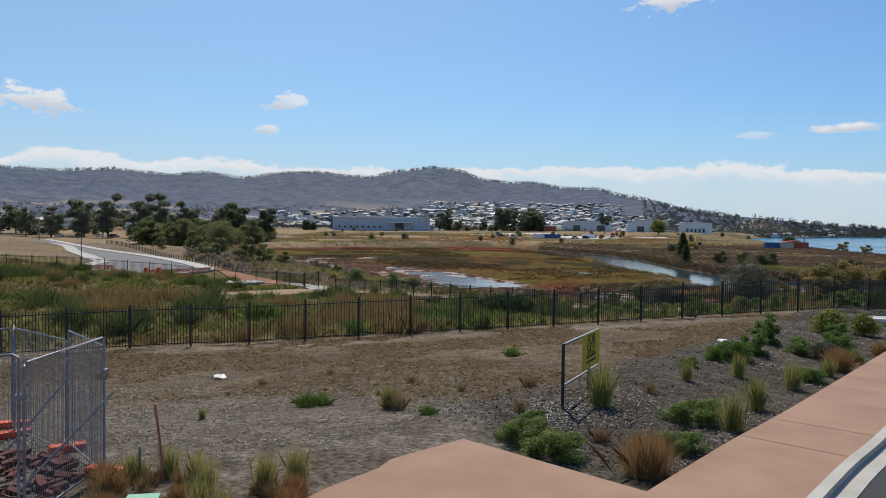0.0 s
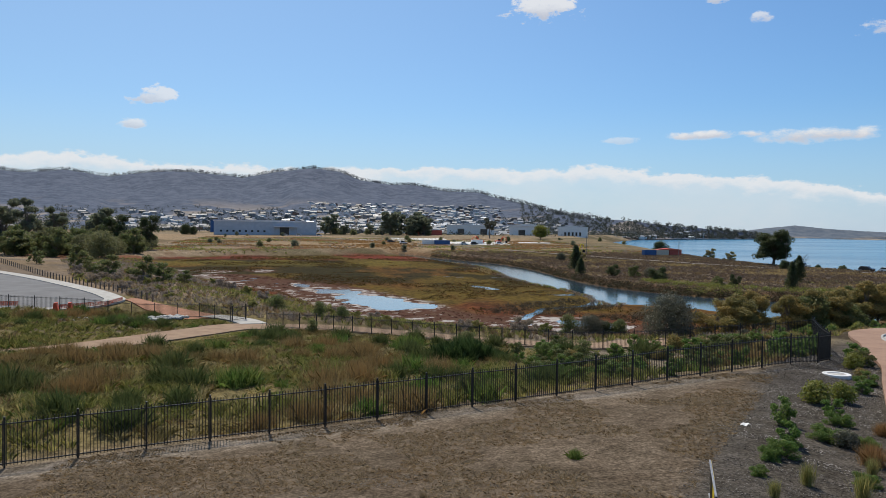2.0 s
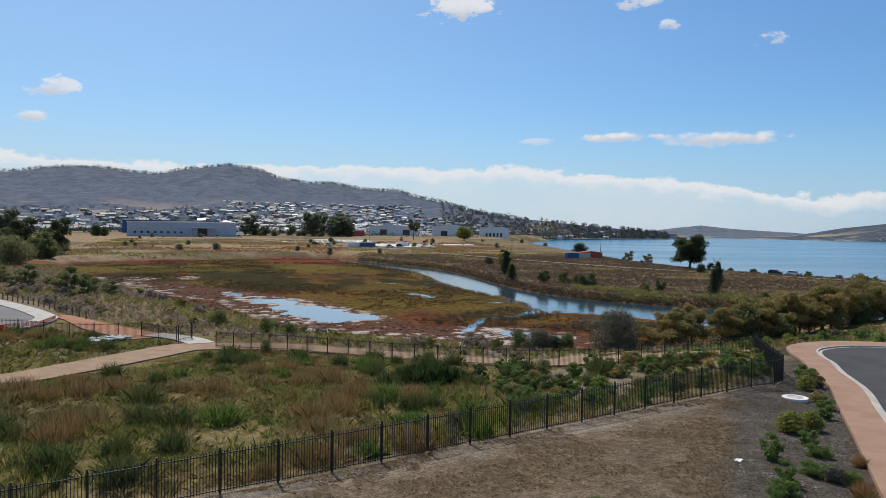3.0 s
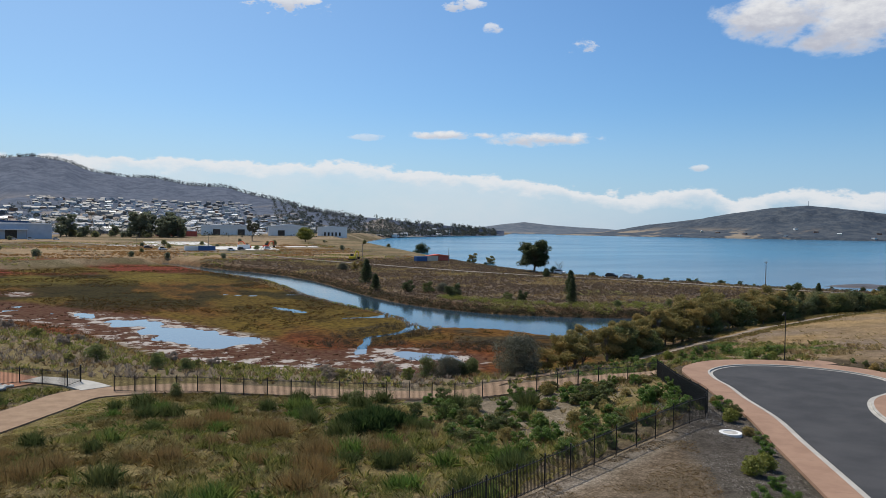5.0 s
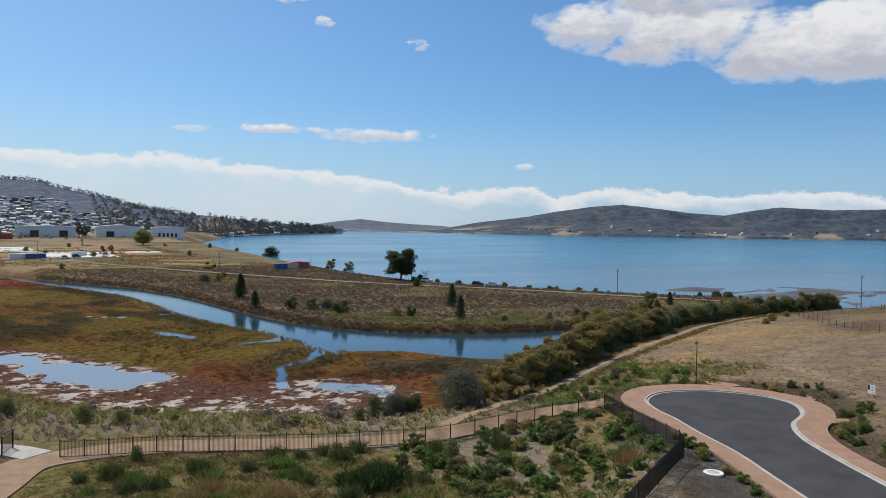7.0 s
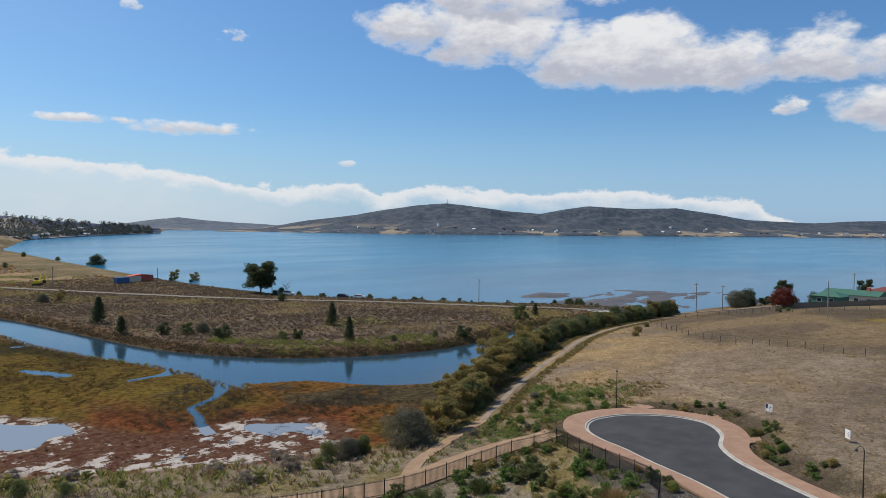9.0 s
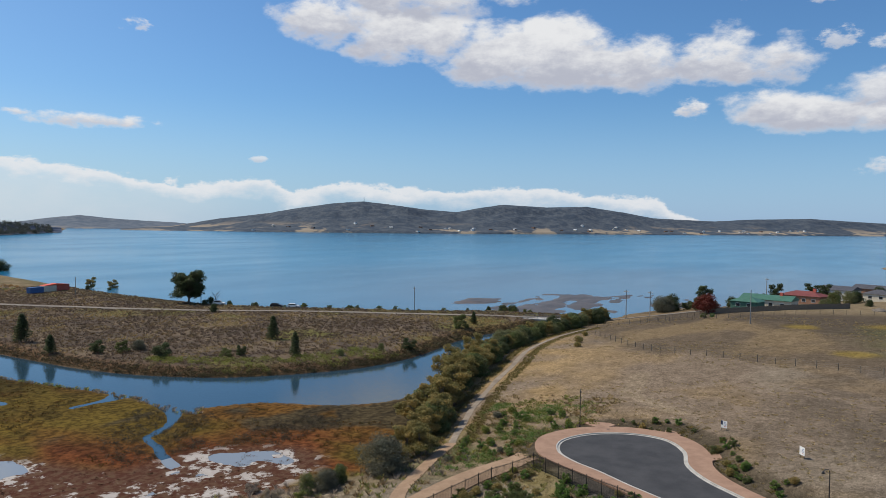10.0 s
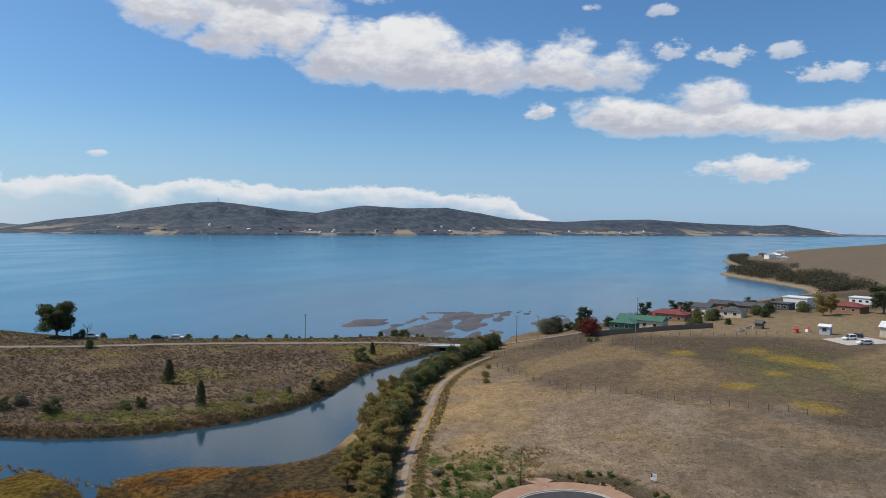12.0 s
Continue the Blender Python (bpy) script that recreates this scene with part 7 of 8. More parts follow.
house(223.5, 53, 75, 9, 7, 2.8, "hip", GREEN_WALL, GREEN_ROOF, "dark green weatherboard house with green metal roof", 2)
house(233.5, 47, 75, 17, 8, 3.0, "gable", CREAM_WALL, GREEN_ROOF, "cream house with green metal roof behind paling fence", 4, True)
house(262, 37, 70, 15, 9, 3.2, "hip", BRICK_WALL, RED_ROOF, "brick house with red tiled hip roof", 4, True)
house(284, 25, 66, 12, 9, 4.2, "gable", WHITE_PAINT, DARK_ROOF, "white two-storey house with dark gable roof", 3)
house(302, 8, 66, 24, 8, 3.4, "gable", BRICK_WALL, DARK_ROOF, "long brick house with dark roof near the shore", 6)
house(273, 12, 66, 9, 7, 2.8, "hip", CREAM_WALL, DARK_ROOF, "small cream house with dark roof", 2)
house(322, -20, 60, 11, 8, 5.0, "flat", WHITE_PAINT, LIGHT_ROOF, "white modern flat-roofed house near the shore", 4)
house(314, -12, 60, 9, 7, 3.0, "flat", DARK_ROOF, DARK_ROOF, "low dark flat-roofed house", 3)
house(298, -36, 55, 13, 9, 3.0, "hip", BRICK_WALL, RED_ROOF, "brick house with faded red hip roof among trees", 3)
house(214.5, -34, 65, 10, 9, 3.2, "gable", CREAM_WALL, LIGHT_ROOF, "cream rendered house beside a concrete pad", 2)
house(345, -52, 60, 10, 8, 3.0, "flat", WHITE_PAINT, LIGHT_ROOF, "white low house above the shore", 3)
# cubby, kiosk and yard things
cub = house(228, 6.5, 60, 2.4, 2.2, 1.9, "gable", TIMBER, DARK_ROOF, "small dark timber cubby house on the paddock", 0, False, None, "", "cubby_house", True, 1.2)
ki = house(216, -12.5, 65, 3.2, 2.6, 2.6, "gable", GREY_CLADDING, LIGHT_ROOF, "small blue-grey garden shed with white roof", 1, False, None, "", "garden_shed", True, 0.8)
slab("pavement_pad", [(190, -14), (203, -9), (213, -22), (200, -30)], 0.08, PALE_CONCRETE, "pale concrete yard pad")
slide = thing("play_slide", 225.5, 9.0, ground_z(225.5, 9), 40, "blue plastic slide beside the cubby house", "slide")
part("chute", prism([(0, 1.2), (0.4, 1.2), (2.6, 0.25), (3.2, 0.2), (3.2, 0.1), (2.5, 0.1), (0, 1.0)], -0.35, 0.35), BLUE_PAINT, slide)
part("ladder", box(-0.1, 0.05, -0.3, 0.3, 0, 1.3), WHITE_PAINT, slide)
heap = thing("soil_heap", 221, 14, ground_z(221, 14), 0, "low heaps of dark soil on the paddock", "soil heap")
bm = bmesh.new()
bmesh.ops.create_icosphere(bm, subdivisions=3, radius=1.0)
for v in bm.verts:
    v.co = Vector((v.co.x * 3.6, v.co.y * 2.2, max(-0.1, v.co.z * 1.1 * (0.7 + 0.6 * noise.noise(v.co * 1.7)))))
part("mound", bm, TIMBER, heap)
for x, y, mat_, lab in ((219, -4, RED_PAINT, "faded red plastic play frame"), (221, -8, WHITE_PAINT, "white and pink plastic play house")):
    ob = thing("play_house", x, y, ground_z(x, y), 30, lab, "play house")
    part("body", box(-0.7, 0.7, -0.6, 0.6, 0, 1.2, 0.08), mat_, ob)
    part("roof", prism([(-0.85, 1.2), (0.85, 1.2), (0, 1.85)], -0.75, 0.75), RED_PAINT, ob)

# grey paling fence before the houses
pal = thing("paling_fence", 206, 63, 0, 0, "weathered grey timber paling fence", "fence")
PALING = bpy.data.meshes.new("paling")
_b = box(0, 0.92, -0.012, 0.012, -0.1, 1.75)
_b.to_mesh(PALING)
_b.free()
PALING.materials.append(TIMBER)
FENCE_LINE = [(206, 63), (214, 44), (220, 34), (228, 22)]
for a, b in zip(FENCE_LINE, FENCE_LINE[1:]):
    a, b = np.array(a, float), np.array(b, float)
    n = int(np.linalg.norm(b - a) / 2.4)
    for i in range(n):
        p, q = a + (b - a) * i / n, a + (b - a) * (i + 1) / n
        L = float(np.linalg.norm(q - p))
        at = pal.matrix_world.inverted() @ pose(p[0], p[1], ground_z(*p), 0, 0, math.degrees(math.atan2(q[1] - p[1], q[0] - p[0])))
        rails = [part("rail", box(0, L, 0.012, 0.05, h, h + 0.08), TIMBER, pal) for h in (0.4, 1.3)]
        for rail in rails:
            rail.matrix_local = at
        for k in range(16):
            shared("paling", PALING, rails[0], Matrix.Translation((L * k / 16, 0, 0)) @ Matrix.Diagonal((L / 16, 1, 1 + 0.03 * ((k * 7) % 3), 1)))

# trees by the houses
for form, x, y, s, lab in (("red", 206.5, 63.8, 1.05, "dark red-leaved ornamental tree by the paling fence"), ("gum_b", 236, 69, 0.8, "dark gum tree behind the houses"), ("grey", 222, 81, 1.5, "wide grey-green tree near the creek mouth"), ("dark", 226, 79, 1.3, "dark tree near the creek mouth"), ("dark", 240, 60, 1.0, "dark tree beside the green house"), ("gum_b", 268, 47, 0.62, "dark tree behind the red roofed house"), ("green", 247, 27, 1.0, "bright green rounded bush by the houses"), ("gum_b", 283, 35, 0.6, "dark tree among the houses"), ("dark", 262, 20, 1.1, "dark bush among the houses"), ("green", 280, 2, 1.2, "green bush among the houses"), ("dark", 292, -4, 1.0, "dark bush among the houses"), ("round", 280, -23, 1.7, "olive and orange autumn tree"), ("round_b", 286, -27, 1.6, "olive and orange autumn tree"), ("gum_b", 292, -48, 1.1, "large dark tree beside the houses"), ("gum_b", 280, -55, 1.2, "large dark tree beside the houses"), ("gum", 300, -60, 1.2, "large dark tree beside the houses"), ("gum_b", 268, -52, 1.0, "large dark tree beside the houses"), ("dark", 310, -30, 1.2, "dark bush among the houses"), ("dark", 250, 50, 0.9, "dark bush beside the red roofed house"), ("gum_b", 275, 30, 0.5, "dark tree among the houses"), ("wattle", 256, 22, 0.9, "grey-green bush among the houses"), ("dark", 270, 0, 0.9, "dark bush by the back fences"), ("wattle", 296, -18, 0.9, "grey-green bush by the back fences"), ("dark", 320, 2, 1.0, "dark bush near the shore houses"), ("wattle", 232, 30, 0.6, "grey-green bush behind the paling fence"), ("dark", 240, 16, 0.5, "dark bush near the soil heaps"), ("shrub_dark", 190, 62, 1.4, "low dark shrub on the verge"), ("shrub", 193, 60, 1.3, "low green shrub on the verge"), ("dark", 181, 93, 1.0, "dark bush at the creek mouth"), ("shrub_brown", 128, 82, 1.5, "straggly brown shrub on the paddock"), ("shrub_brown", 121, 80, 1.3, "straggly brown shrub on the paddock"), ("shrub_brown", 140, 84, 1.2, "straggly brown shrub on the paddock")):
    plant_tree(form, x, y, lab, "shrub" if ("bush" in lab or "shrub" in lab) else "tree", "", s)


r = random.Random(93)
for k in range(38):
    t = r.random()
    x, y = 222 + 100 * t + r.uniform(-4, 4), 74 - 84 * t + r.uniform(-6, 12)
    if signed(np.array([x]), np.array([y]), SEA)[0] < 4:
        continue
    form = r.choice(("dark", "clump", "thicket", "clump_b", "wattle"))
    plant_tree(form, x, y, {"dark": "dark garden tree between the shore houses", "clump": "dark garden hedge between the shore houses", "thicket": "olive garden tree between the shore houses", "clump_b": "green garden hedge between the shore houses", "wattle": "grey-green garden tree between the shore houses"}[form], "tree", "garden trees", r.uniform(0.7, 1.25) * (0.75 if form in ("thicket", "wattle") else 1.0))


# ---- poles, lamps, signs ----
def power_pole(x, y, h, label, arm=True, rz=20, mat_=POLE_WOOD):
    ob = thing("power_pole", x, y, ground_z(x, y), rz, label, "power pole")
    part("pole", tube([(0, 0, -0.5), (0, 0, h)], [0.16, 0.1], 10), mat_, ob)
    if arm:
        cross = part("crossarm", box(-1.1, 1.1, -0.06, 0.06, h - 0.7, h - 0.55), TIMBER, ob)
        for k in (-1.0, -0.4, 0.4, 1.0):
            part("insulator", tube([(k, 0, h - 0.55), (k, 0, h - 0.36)], 0.05, 6), WHITE_PAINT, cross)
    return ob


for x, y, h, rz in ((191, 167, 9.6, 10), (197, 88, 9.8, 60), (205.5, 82, 8.6, 60), (260, 50, 10.5, 40), (155, 241, 8.5, 20), (-122, 215, 10.5, 30), (108, 318, 8.5, 20), (60, 430, 9, 0), (25, 455, 9, 0)):
    power_pole(x, y, h, "weathered timber power pole with crossarm", True, rz)
power_pole(169.2, 46.6, 9.4, "tall pale galvanised pole in the paddock", False, 0, GALVANISED)
power_pole(143.5, 300, 7.5, "weathered timber pole by the shore road", False, 0)


def street_lamp(x, y, z, rz):
    ob = thing("street_lamp", x, y, z, rz, "dark steel street lamp with curved crook arm", "street lamp", "street lamps")
    pts = [(0, 0, -0.3), (0, 0, 1.0), (0, 0, 5.2)] + [(0.45 - 0.45 * math.cos(a), 0, 5.2 + 0.45 * math.sin(a)) for a in (0.5, 1.0, 1.57, 2.1, 2.6)]
    part("pole", tube(pts, [0.07, 0.06, 0.045] + [0.035] * 5, 8), BLACK_STEEL, ob)
    part("head", tube([(0.86, 0, 5.5), (0.86, 0, 5.32), (0.86, 0, 5.26)], [0.05, 0.16, 0.14], 10), BLACK_STEEL, ob)
    part("base", tube([(0, 0, -0.05), (0, 0, 0.25)], 0.11, 10), BLACK_STEEL, ob)


street_lamp(54.75, 57.9, ground_z(54.75, 57.9), 200)
street_lamp(31.0, 25.6, ground_z(31.0, 25.6), 140)
street_lamp(-58, 114, ground_z(-58, 114), 0)


def lot_sign(x, y, rz, dark_left):
    ob = thing("lot_sign", x, y, ground_z(x, y), rz, "white real estate board on two timber posts" if not dark_left else "white and navy real estate board on two posts", "sign", "", 0.68)
    for k in (-0.5, 0.5):
        part("post", box(k - 0.04, k + 0.04, 0.02, 0.09, -0.3, 2.0), TIMBER, ob)
    board_ = part("board", box(-0.65, 0.65, -0.02, 0.02, 0.6, 2.05), WHITE_PAINT, ob)
    if dark_left:
        part("panel", box(-0.63, -0.25, -0.03, -0.021, 1.2, 2.03), plain("navy_paint", (0.02, 0.03, 0.07), (0.03, 0.04, 0.09)), board_)
    for k in range(4):
        part("text_bar", box(0.0, 0.5 - 0.1 * (k % 2), -0.03, -0.021, 0.9 + 0.25 * k, 0.98 + 0.25 * k), BLUE_PAINT if k else RED_PAINT, board_)


lot_sign(57.7, 38.6, -108, True)
lot_sign(47.3, 28.6, -140, False)

# west court: posts, orange mesh, barriers
row = curve([(-110, 232), (-100, 217), (-79.5, 185), (-63, 158), (-50.5, 138), (-41.5, 124), (-34, 111.5), (-30, 105)], n=10)
steps = np.concatenate([[0], np.cumsum(np.linalg.norm(np.diff(row, axis=0), axis=1))])
bollard = None
for s in np.arange(0, steps[-1], 2.3):
    p = np.array([np.interp(s, steps, row[:, 0]), np.interp(s, steps, row[:, 1])])
    if bollard is None:
        bollard = tagged(part("timber_bollard", tube([(0, 0, -0.3), (0, 0, 1.05), (0, 0, 1.15)], [0.1, 0.095, 0.07], 8), TIMBER, None), "dark round timber bollard beside the road", "bollard", "roadside bollards")
        bollard.matrix_world = pose(p[0], p[1], ground_z(*p))
    else:
        copy_thing(bollard, pose(p[0], p[1], ground_z(*p)))
net = thing("barrier_mesh", -44, 84.6, 0, 0, "low orange plastic barrier mesh across the road end", "barrier")
for a, b in (((-45, 85.2), (-39.5, 85.2)), ((-36.5, 87.4), (-32.6, 91.5)), ((-32.6, 91.5), (-32.2, 98))):
    a, b = np.array(a), np.array(b)
    L = float(np.linalg.norm(b - a))
    bm = bmesh.new()
    for k in range(5):
        add_box(bm, 0, L, -0.01, 0.01, 0.15 + 0.1 * k, 0.21 + 0.1 * k)
    for k in range(int(L / 0.2)):
        add_box(bm, 0.2 * k, 0.2 * k + 0.05, -0.008, 0.008, 0.15, 0.61)
    m = part("netting", bm, ORANGE_PLASTIC, net)
    m.matrix_world = pose(a[0], a[1], ground_z(*a) + 0.1, 0, 0, math.degrees(math.atan2(*(b - a)[::-1])))
for x, y in ((-34.6, 86.2), (-36.0, 86.0), (-44.6, 86.6)):
    ob = thing("traffic_barrier", x, y, 3.45, 10, "red plastic traffic barrier block", "barrier", "barrier blocks")
    part("body", prism([(-0.35, 0), (0.35, 0), (0.2, 0.45), (0.14, 0.95), (-0.14, 0.95), (-0.2, 0.45)], -0.5, 0.5), ORANGE_PLASTIC, ob)
slab("pavement_slab", [(-43.5, 83.4), (-36.5, 84.4), (-36.8, 86), (-43.6, 85)], 0.12, PALE_CONCRETE, "pale concrete headwall slab")

# small stone-edged pond
pond_line = curve([(-36, 79.5), (-30, 80.2), (-25.5, 82.5), (-22.5, 85.6), (-25, 85), (-30, 82.4), (-36, 81.6)], True, 5)
pz = float(np.min(height(pond_line[:, 0], pond_line[:, 1])))
slab("water_pond", pond_line, 0.10, STILL_WATER, "narrow shallow pond beside the path", lambda x, y: 0 * x + pz + 0.5, 0.6, "water")
r = random.Random(8)
for k in range(120):
    q = pond_line[r.randrange(len(pond_line))] + np.array([r.gauss(0, 0.5), r.gauss(0, 0.5)])
    bm = bmesh.new()
    bmesh.ops.create_icosphere(bm, subdivisions=1, radius=r.uniform(0.18, 0.42))
    for v in bm.verts:
        v.co *= 1 + 0.35 * noise.noise(v.co * 4 + Vector((k, 0, 0)))
        v.co.z *= 0.6
    ob = tagged(part("boulder", bm, STONE, None), "pale angular stone at the pond edge", "stone", "pond stones")
    ob.matrix_world = pose(q[0], q[1], max(ground_z(*q), pz + 0.5) + 0.05)


# ---- paddock post and wire fences ----
def wire_fence(line, label, pitch=3.6, h=1.3):
    pts = np.array(line, float)
    ob = thing("wire_fence", pts[0][0], pts[0][1], 0, 0, label, "fence")
    inv = ob.matrix_world.inverted()
    steps = np.concatenate([[0], np.cumsum(np.linalg.norm(np.diff(pts, axis=0), axis=1))])
    tops = []
    rr = random.Random(len(line))
    for s in np.arange(0, steps[-1], pitch):
        x, y = np.interp(s, steps, pts[:, 0]), np.interp(s, steps, pts[:, 1])
        z = ground_z(x, y)
        hh = h * rr.uniform(0.85, 1.15)
        part("post", tube([(x - pts[0][0], y - pts[0][1], z - 0.3), (x - pts[0][0] + rr.gauss(0, 0.05), y - pts[0][1], z + hh)], [0.09, 0.075], 6), TIMBER, ob)
        tops.append((x - pts[0][0], y - pts[0][1], z))
    for f in (0.4, 0.75, 1.0):
        part("wire", tube([(x, y, z + h * f * 0.95) for x, y, z in tops], 0.006, 4), GALVANISED, ob)


wire_fence([(142, 82), (126, 70), (114, 59), (110, 47), (105, 35), (103, 24), (101, 14), (91, 0)], "old timber post and wire paddock fence")
wire_fence([(176, 76), (183, 68), (190, 52), (203, 34), (205, 16), (214, -2)], "timber post and wire fence along a lane")
wire_fence([(164, 88), (176, 76), (196, 66), (205, 63)], "timber post and wire fence near the creek mouth")

# ---- bridge over the creek ----
bridge = thing("road_bridge", 187.6, 110.5, 1.55, -74, "low concrete road bridge over the creek", "bridge")
part("deck", box(-10, 10, -2.6, 2.6, -0.35, 0.16, 0.04), PALE_CONCRETE, bridge)
for s in (-1, 1):
    rail = part("railing", box(-10, 10, s * 2.5 - 0.04, s * 2.5 + 0.04, 1.0, 1.08), GALVANISED, bridge)
    part("lower_rail", box(-10, 10, s * 2.5 - 0.03, s * 2.5 + 0.03, 0.55, 0.62), GALVANISED, rail)
    for k in range(9):
        part("rail_post", box(-9.6 + 2.4 * k - 0.05, -9.6 + 2.4 * k + 0.05, s * 2.5 - 0.05, s * 2.5 + 0.05, 0.1, 1.1), GALVANISED, rail)
for k in (-5, 0, 5):
    part("pier", box(k - 0.3, k + 0.3, -2.2, 2.2, -2.2, -0.3), PALE_CONCRETE, bridge)


# ---- vehicles ----
def car(x, y, rz, paint, label, tall=1.0, z=None):
    ob = thing("car", x, y, ground_z(x, y) if z is None else z, rz, label, "car")
    body = prism([(-2.2, 0.35), (2.15, 0.35), (2.25, 0.6), (2.15, 0.85), (1.2, 0.98), (-2.1, 1.0), (-2.25, 0.7)], -0.86, 0.86)
    part("body", body, paint, ob)
    part("cabin", prism([(1.05, 0.95), (0.45, 1.5 * tall), (-1.6, 1.52 * tall), (-2.1, 0.98)], -0.76, 0.76), paint, ob)
    part("side_glass", prism([(0.85, 1.02), (0.4, 1.42 * tall), (-1.5, 1.44 * tall), (-1.85, 1.02)], -0.775, 0.775), WINDOW_GLASS, ob)
    part("windscreen", prism([(1.1, 0.97), (0.5, 1.45 * tall), (0.42, 1.45 * tall), (1.0, 0.97)], -0.7, 0.7), WINDOW_GLASS, ob)
    for wx in (-1.35, 1.38):
        for s in (-1, 1):
            wheel = part("wheel", tube([(wx, s * 0.7, 0.33), (wx, s * 0.9, 0.33)], 0.33, 14), RUBBER, ob)
            part("rim", tube([(wx, s * 0.89, 0.33), (wx, s * 0.91, 0.33)], 0.2, 12), GALVANISED, wheel)
    for s in (-1, 1):
        part("headlight", box(2.12, 2.24, s * 0.6 - 0.15, s * 0.6 + 0.15, 0.66, 0.78), WHITE_PAINT, ob)
        part("tail_light", box(-2.26, -2.18, s * 0.65 - 0.1, s * 0.65 + 0.1, 0.72, 0.86), RED_PAINT, ob)


CAR_DARK = plain("dark_car_paint", (0.02, 0.02, 0.025), (0.03, 0.03, 0.035), 1.0, 0.25, 0.0, spec=0.6)
CAR_WHITE = plain("white_car_paint", (0.7, 0.7, 0.7), (0.78, 0.78, 0.78), 1.0, 0.3, 0.0, spec=0.6)
car(155.5, 232, -60, CAR_WHITE, "white four-wheel-drive parked by the shore", 1.15)
car(161.5, 209, -66, CAR_DARK, "dark car parked by the shore")
car(164, 203, -66, CAR_WHITE, "white car parked by the shore")
car(193, -19, 110, CAR_WHITE, "white car parked beside the concrete pad")
car(209, -20, 70, CAR_DARK, "dark car parked near the shed")
car(203, -17, 120, CAR_WHITE, "white utility parked on the concrete pad", 1.2)
for x, y, p in ((36, 432, CAR_WHITE), (70, 418, CAR_WHITE), (78, 428, CAR_DARK), (96, 440, CAR_WHITE), (30, 446, CAR_DARK)):
    car(x, y, 10, p, "vehicle parked in the works yard", 1.2)
for k in range(12):
    car(-190 + 9 * k, 352 + 2 * (k % 3), 0, (CAR_WHITE, CAR_DARK)[k % 2], "car parked behind the western field", 1.1)


# ---- works yard, containers, diggers ----
def container(x, y, rz, paint, label, l=6.1):
    ob = thing("shipping_container", x, y, ground_z(x, y), rz, label, "container")
    bm = box(-l / 2, l / 2, -1.22, 1.22, 0.1, 2.6, 0.03)
    part("body", bm, paint, ob)
    for s in (-1, 1):
        part("door", box(l / 2, l / 2 + 0.05, s * 0.6 - 0.57, s * 0.6 + 0.57, 0.2, 2.5), paint, ob)


container(138.5, 319, 5, BLUE_PAINT, "blue shipping container on the coastal flat")
container(145.5, 321, 5, CREAM_WALL, "cream shipping container on the coastal flat")
container(152.5, 322.5, 5, RED_PAINT, "faded red shipping container on the coastal flat")
tagged(part("tarpaulin", prism([(-6.4, 2.68), (6.4, 2.68), (6.4, 2.75), (0, 3.4), (-6.4, 2.75)], -1.5, 1.5), ORANGE_PLASTIC, None), "orange tarpaulin roof over containers", "tarpaulin").matrix_world = pose(149, 321.8, ground_z(149, 321.8), 0, 0, 5)
container(58, 424, 0, BLUE_PAINT, "blue site office in the works yard", 9)
container(50, 426, 0, WHITE_PAINT, "white site office in the works yard", 7)
container(82, 440, 0, WHITE_PAINT, "white site hut in the works yard", 7)
CRUSHED_ROCK = plain("white_crushed_rock", (0.5, 0.49, 0.47), (0.68, 0.67, 0.65), 0.12, 0.9, 0.3, fine=3.0, dist=0.02)
for k, (x0, x1, y0, y1) in enumerate(((34, 72, 486, 536), (56, 100, 428, 470), (104, 134, 462, 474), (10, 40, 478, 484))):
    slab(f"pavement_yard_{k + 1}", [(x0, y0), (x1, y0 - 4), (x1 + 4, y1), (x0 + 3, y1 + 3)], 0.25, CRUSHED_ROCK, "white crushed-rock works yard hardstand")


def digger(x, y, rz, paint, label):
    ob = thing("excavator", x, y, ground_z(x, y), rz, label, "excavator")
    for s in (-1, 1):
        part("track", prism([(-1.9, 0.35), (-1.6, 0.0), (1.6, 0.0), (1.9, 0.35), (1.6, 0.8), (-1.6, 0.8)], s * 1.1 - 0.3, s * 1.1 + 0.3), RUBBER, ob)
    part("house", box(-1.8, 1.2, -1.2, 1.2, 0.9, 2.0, 0.08), paint, ob)
    part("cab", box(-0.1, 1.3, 0.1, 1.2, 1.9, 3.1, 0.06), WINDOW_GLASS, ob)
    part("boom", tube([(1.1, -0.3, 1.7), (3.0, -0.3, 4.4), (5.2, -0.3, 4.0)], [0.28, 0.3, 0.2], 6), paint, ob)
    part("stick", tube([(5.2, -0.3, 4.1), (5.6, -0.3, 1.6)], [0.22, 0.15], 6), paint, ob)
    part("bucket", prism([(5.1, 1.7), (5.9, 1.6), (6.0, 0.9), (5.5, 0.5), (4.9, 0.9)], -0.8, 0.2), RUBBER, ob)


digger(107.5, 329, 40, YELLOW_PAINT, "excavator at work on the coastal flat")
digger(86, 446, 170, ORANGE_PLASTIC, "orange excavator in the works yard")
digger(98, 450, 20, ORANGE_PLASTIC, "orange excavator in the works yard")


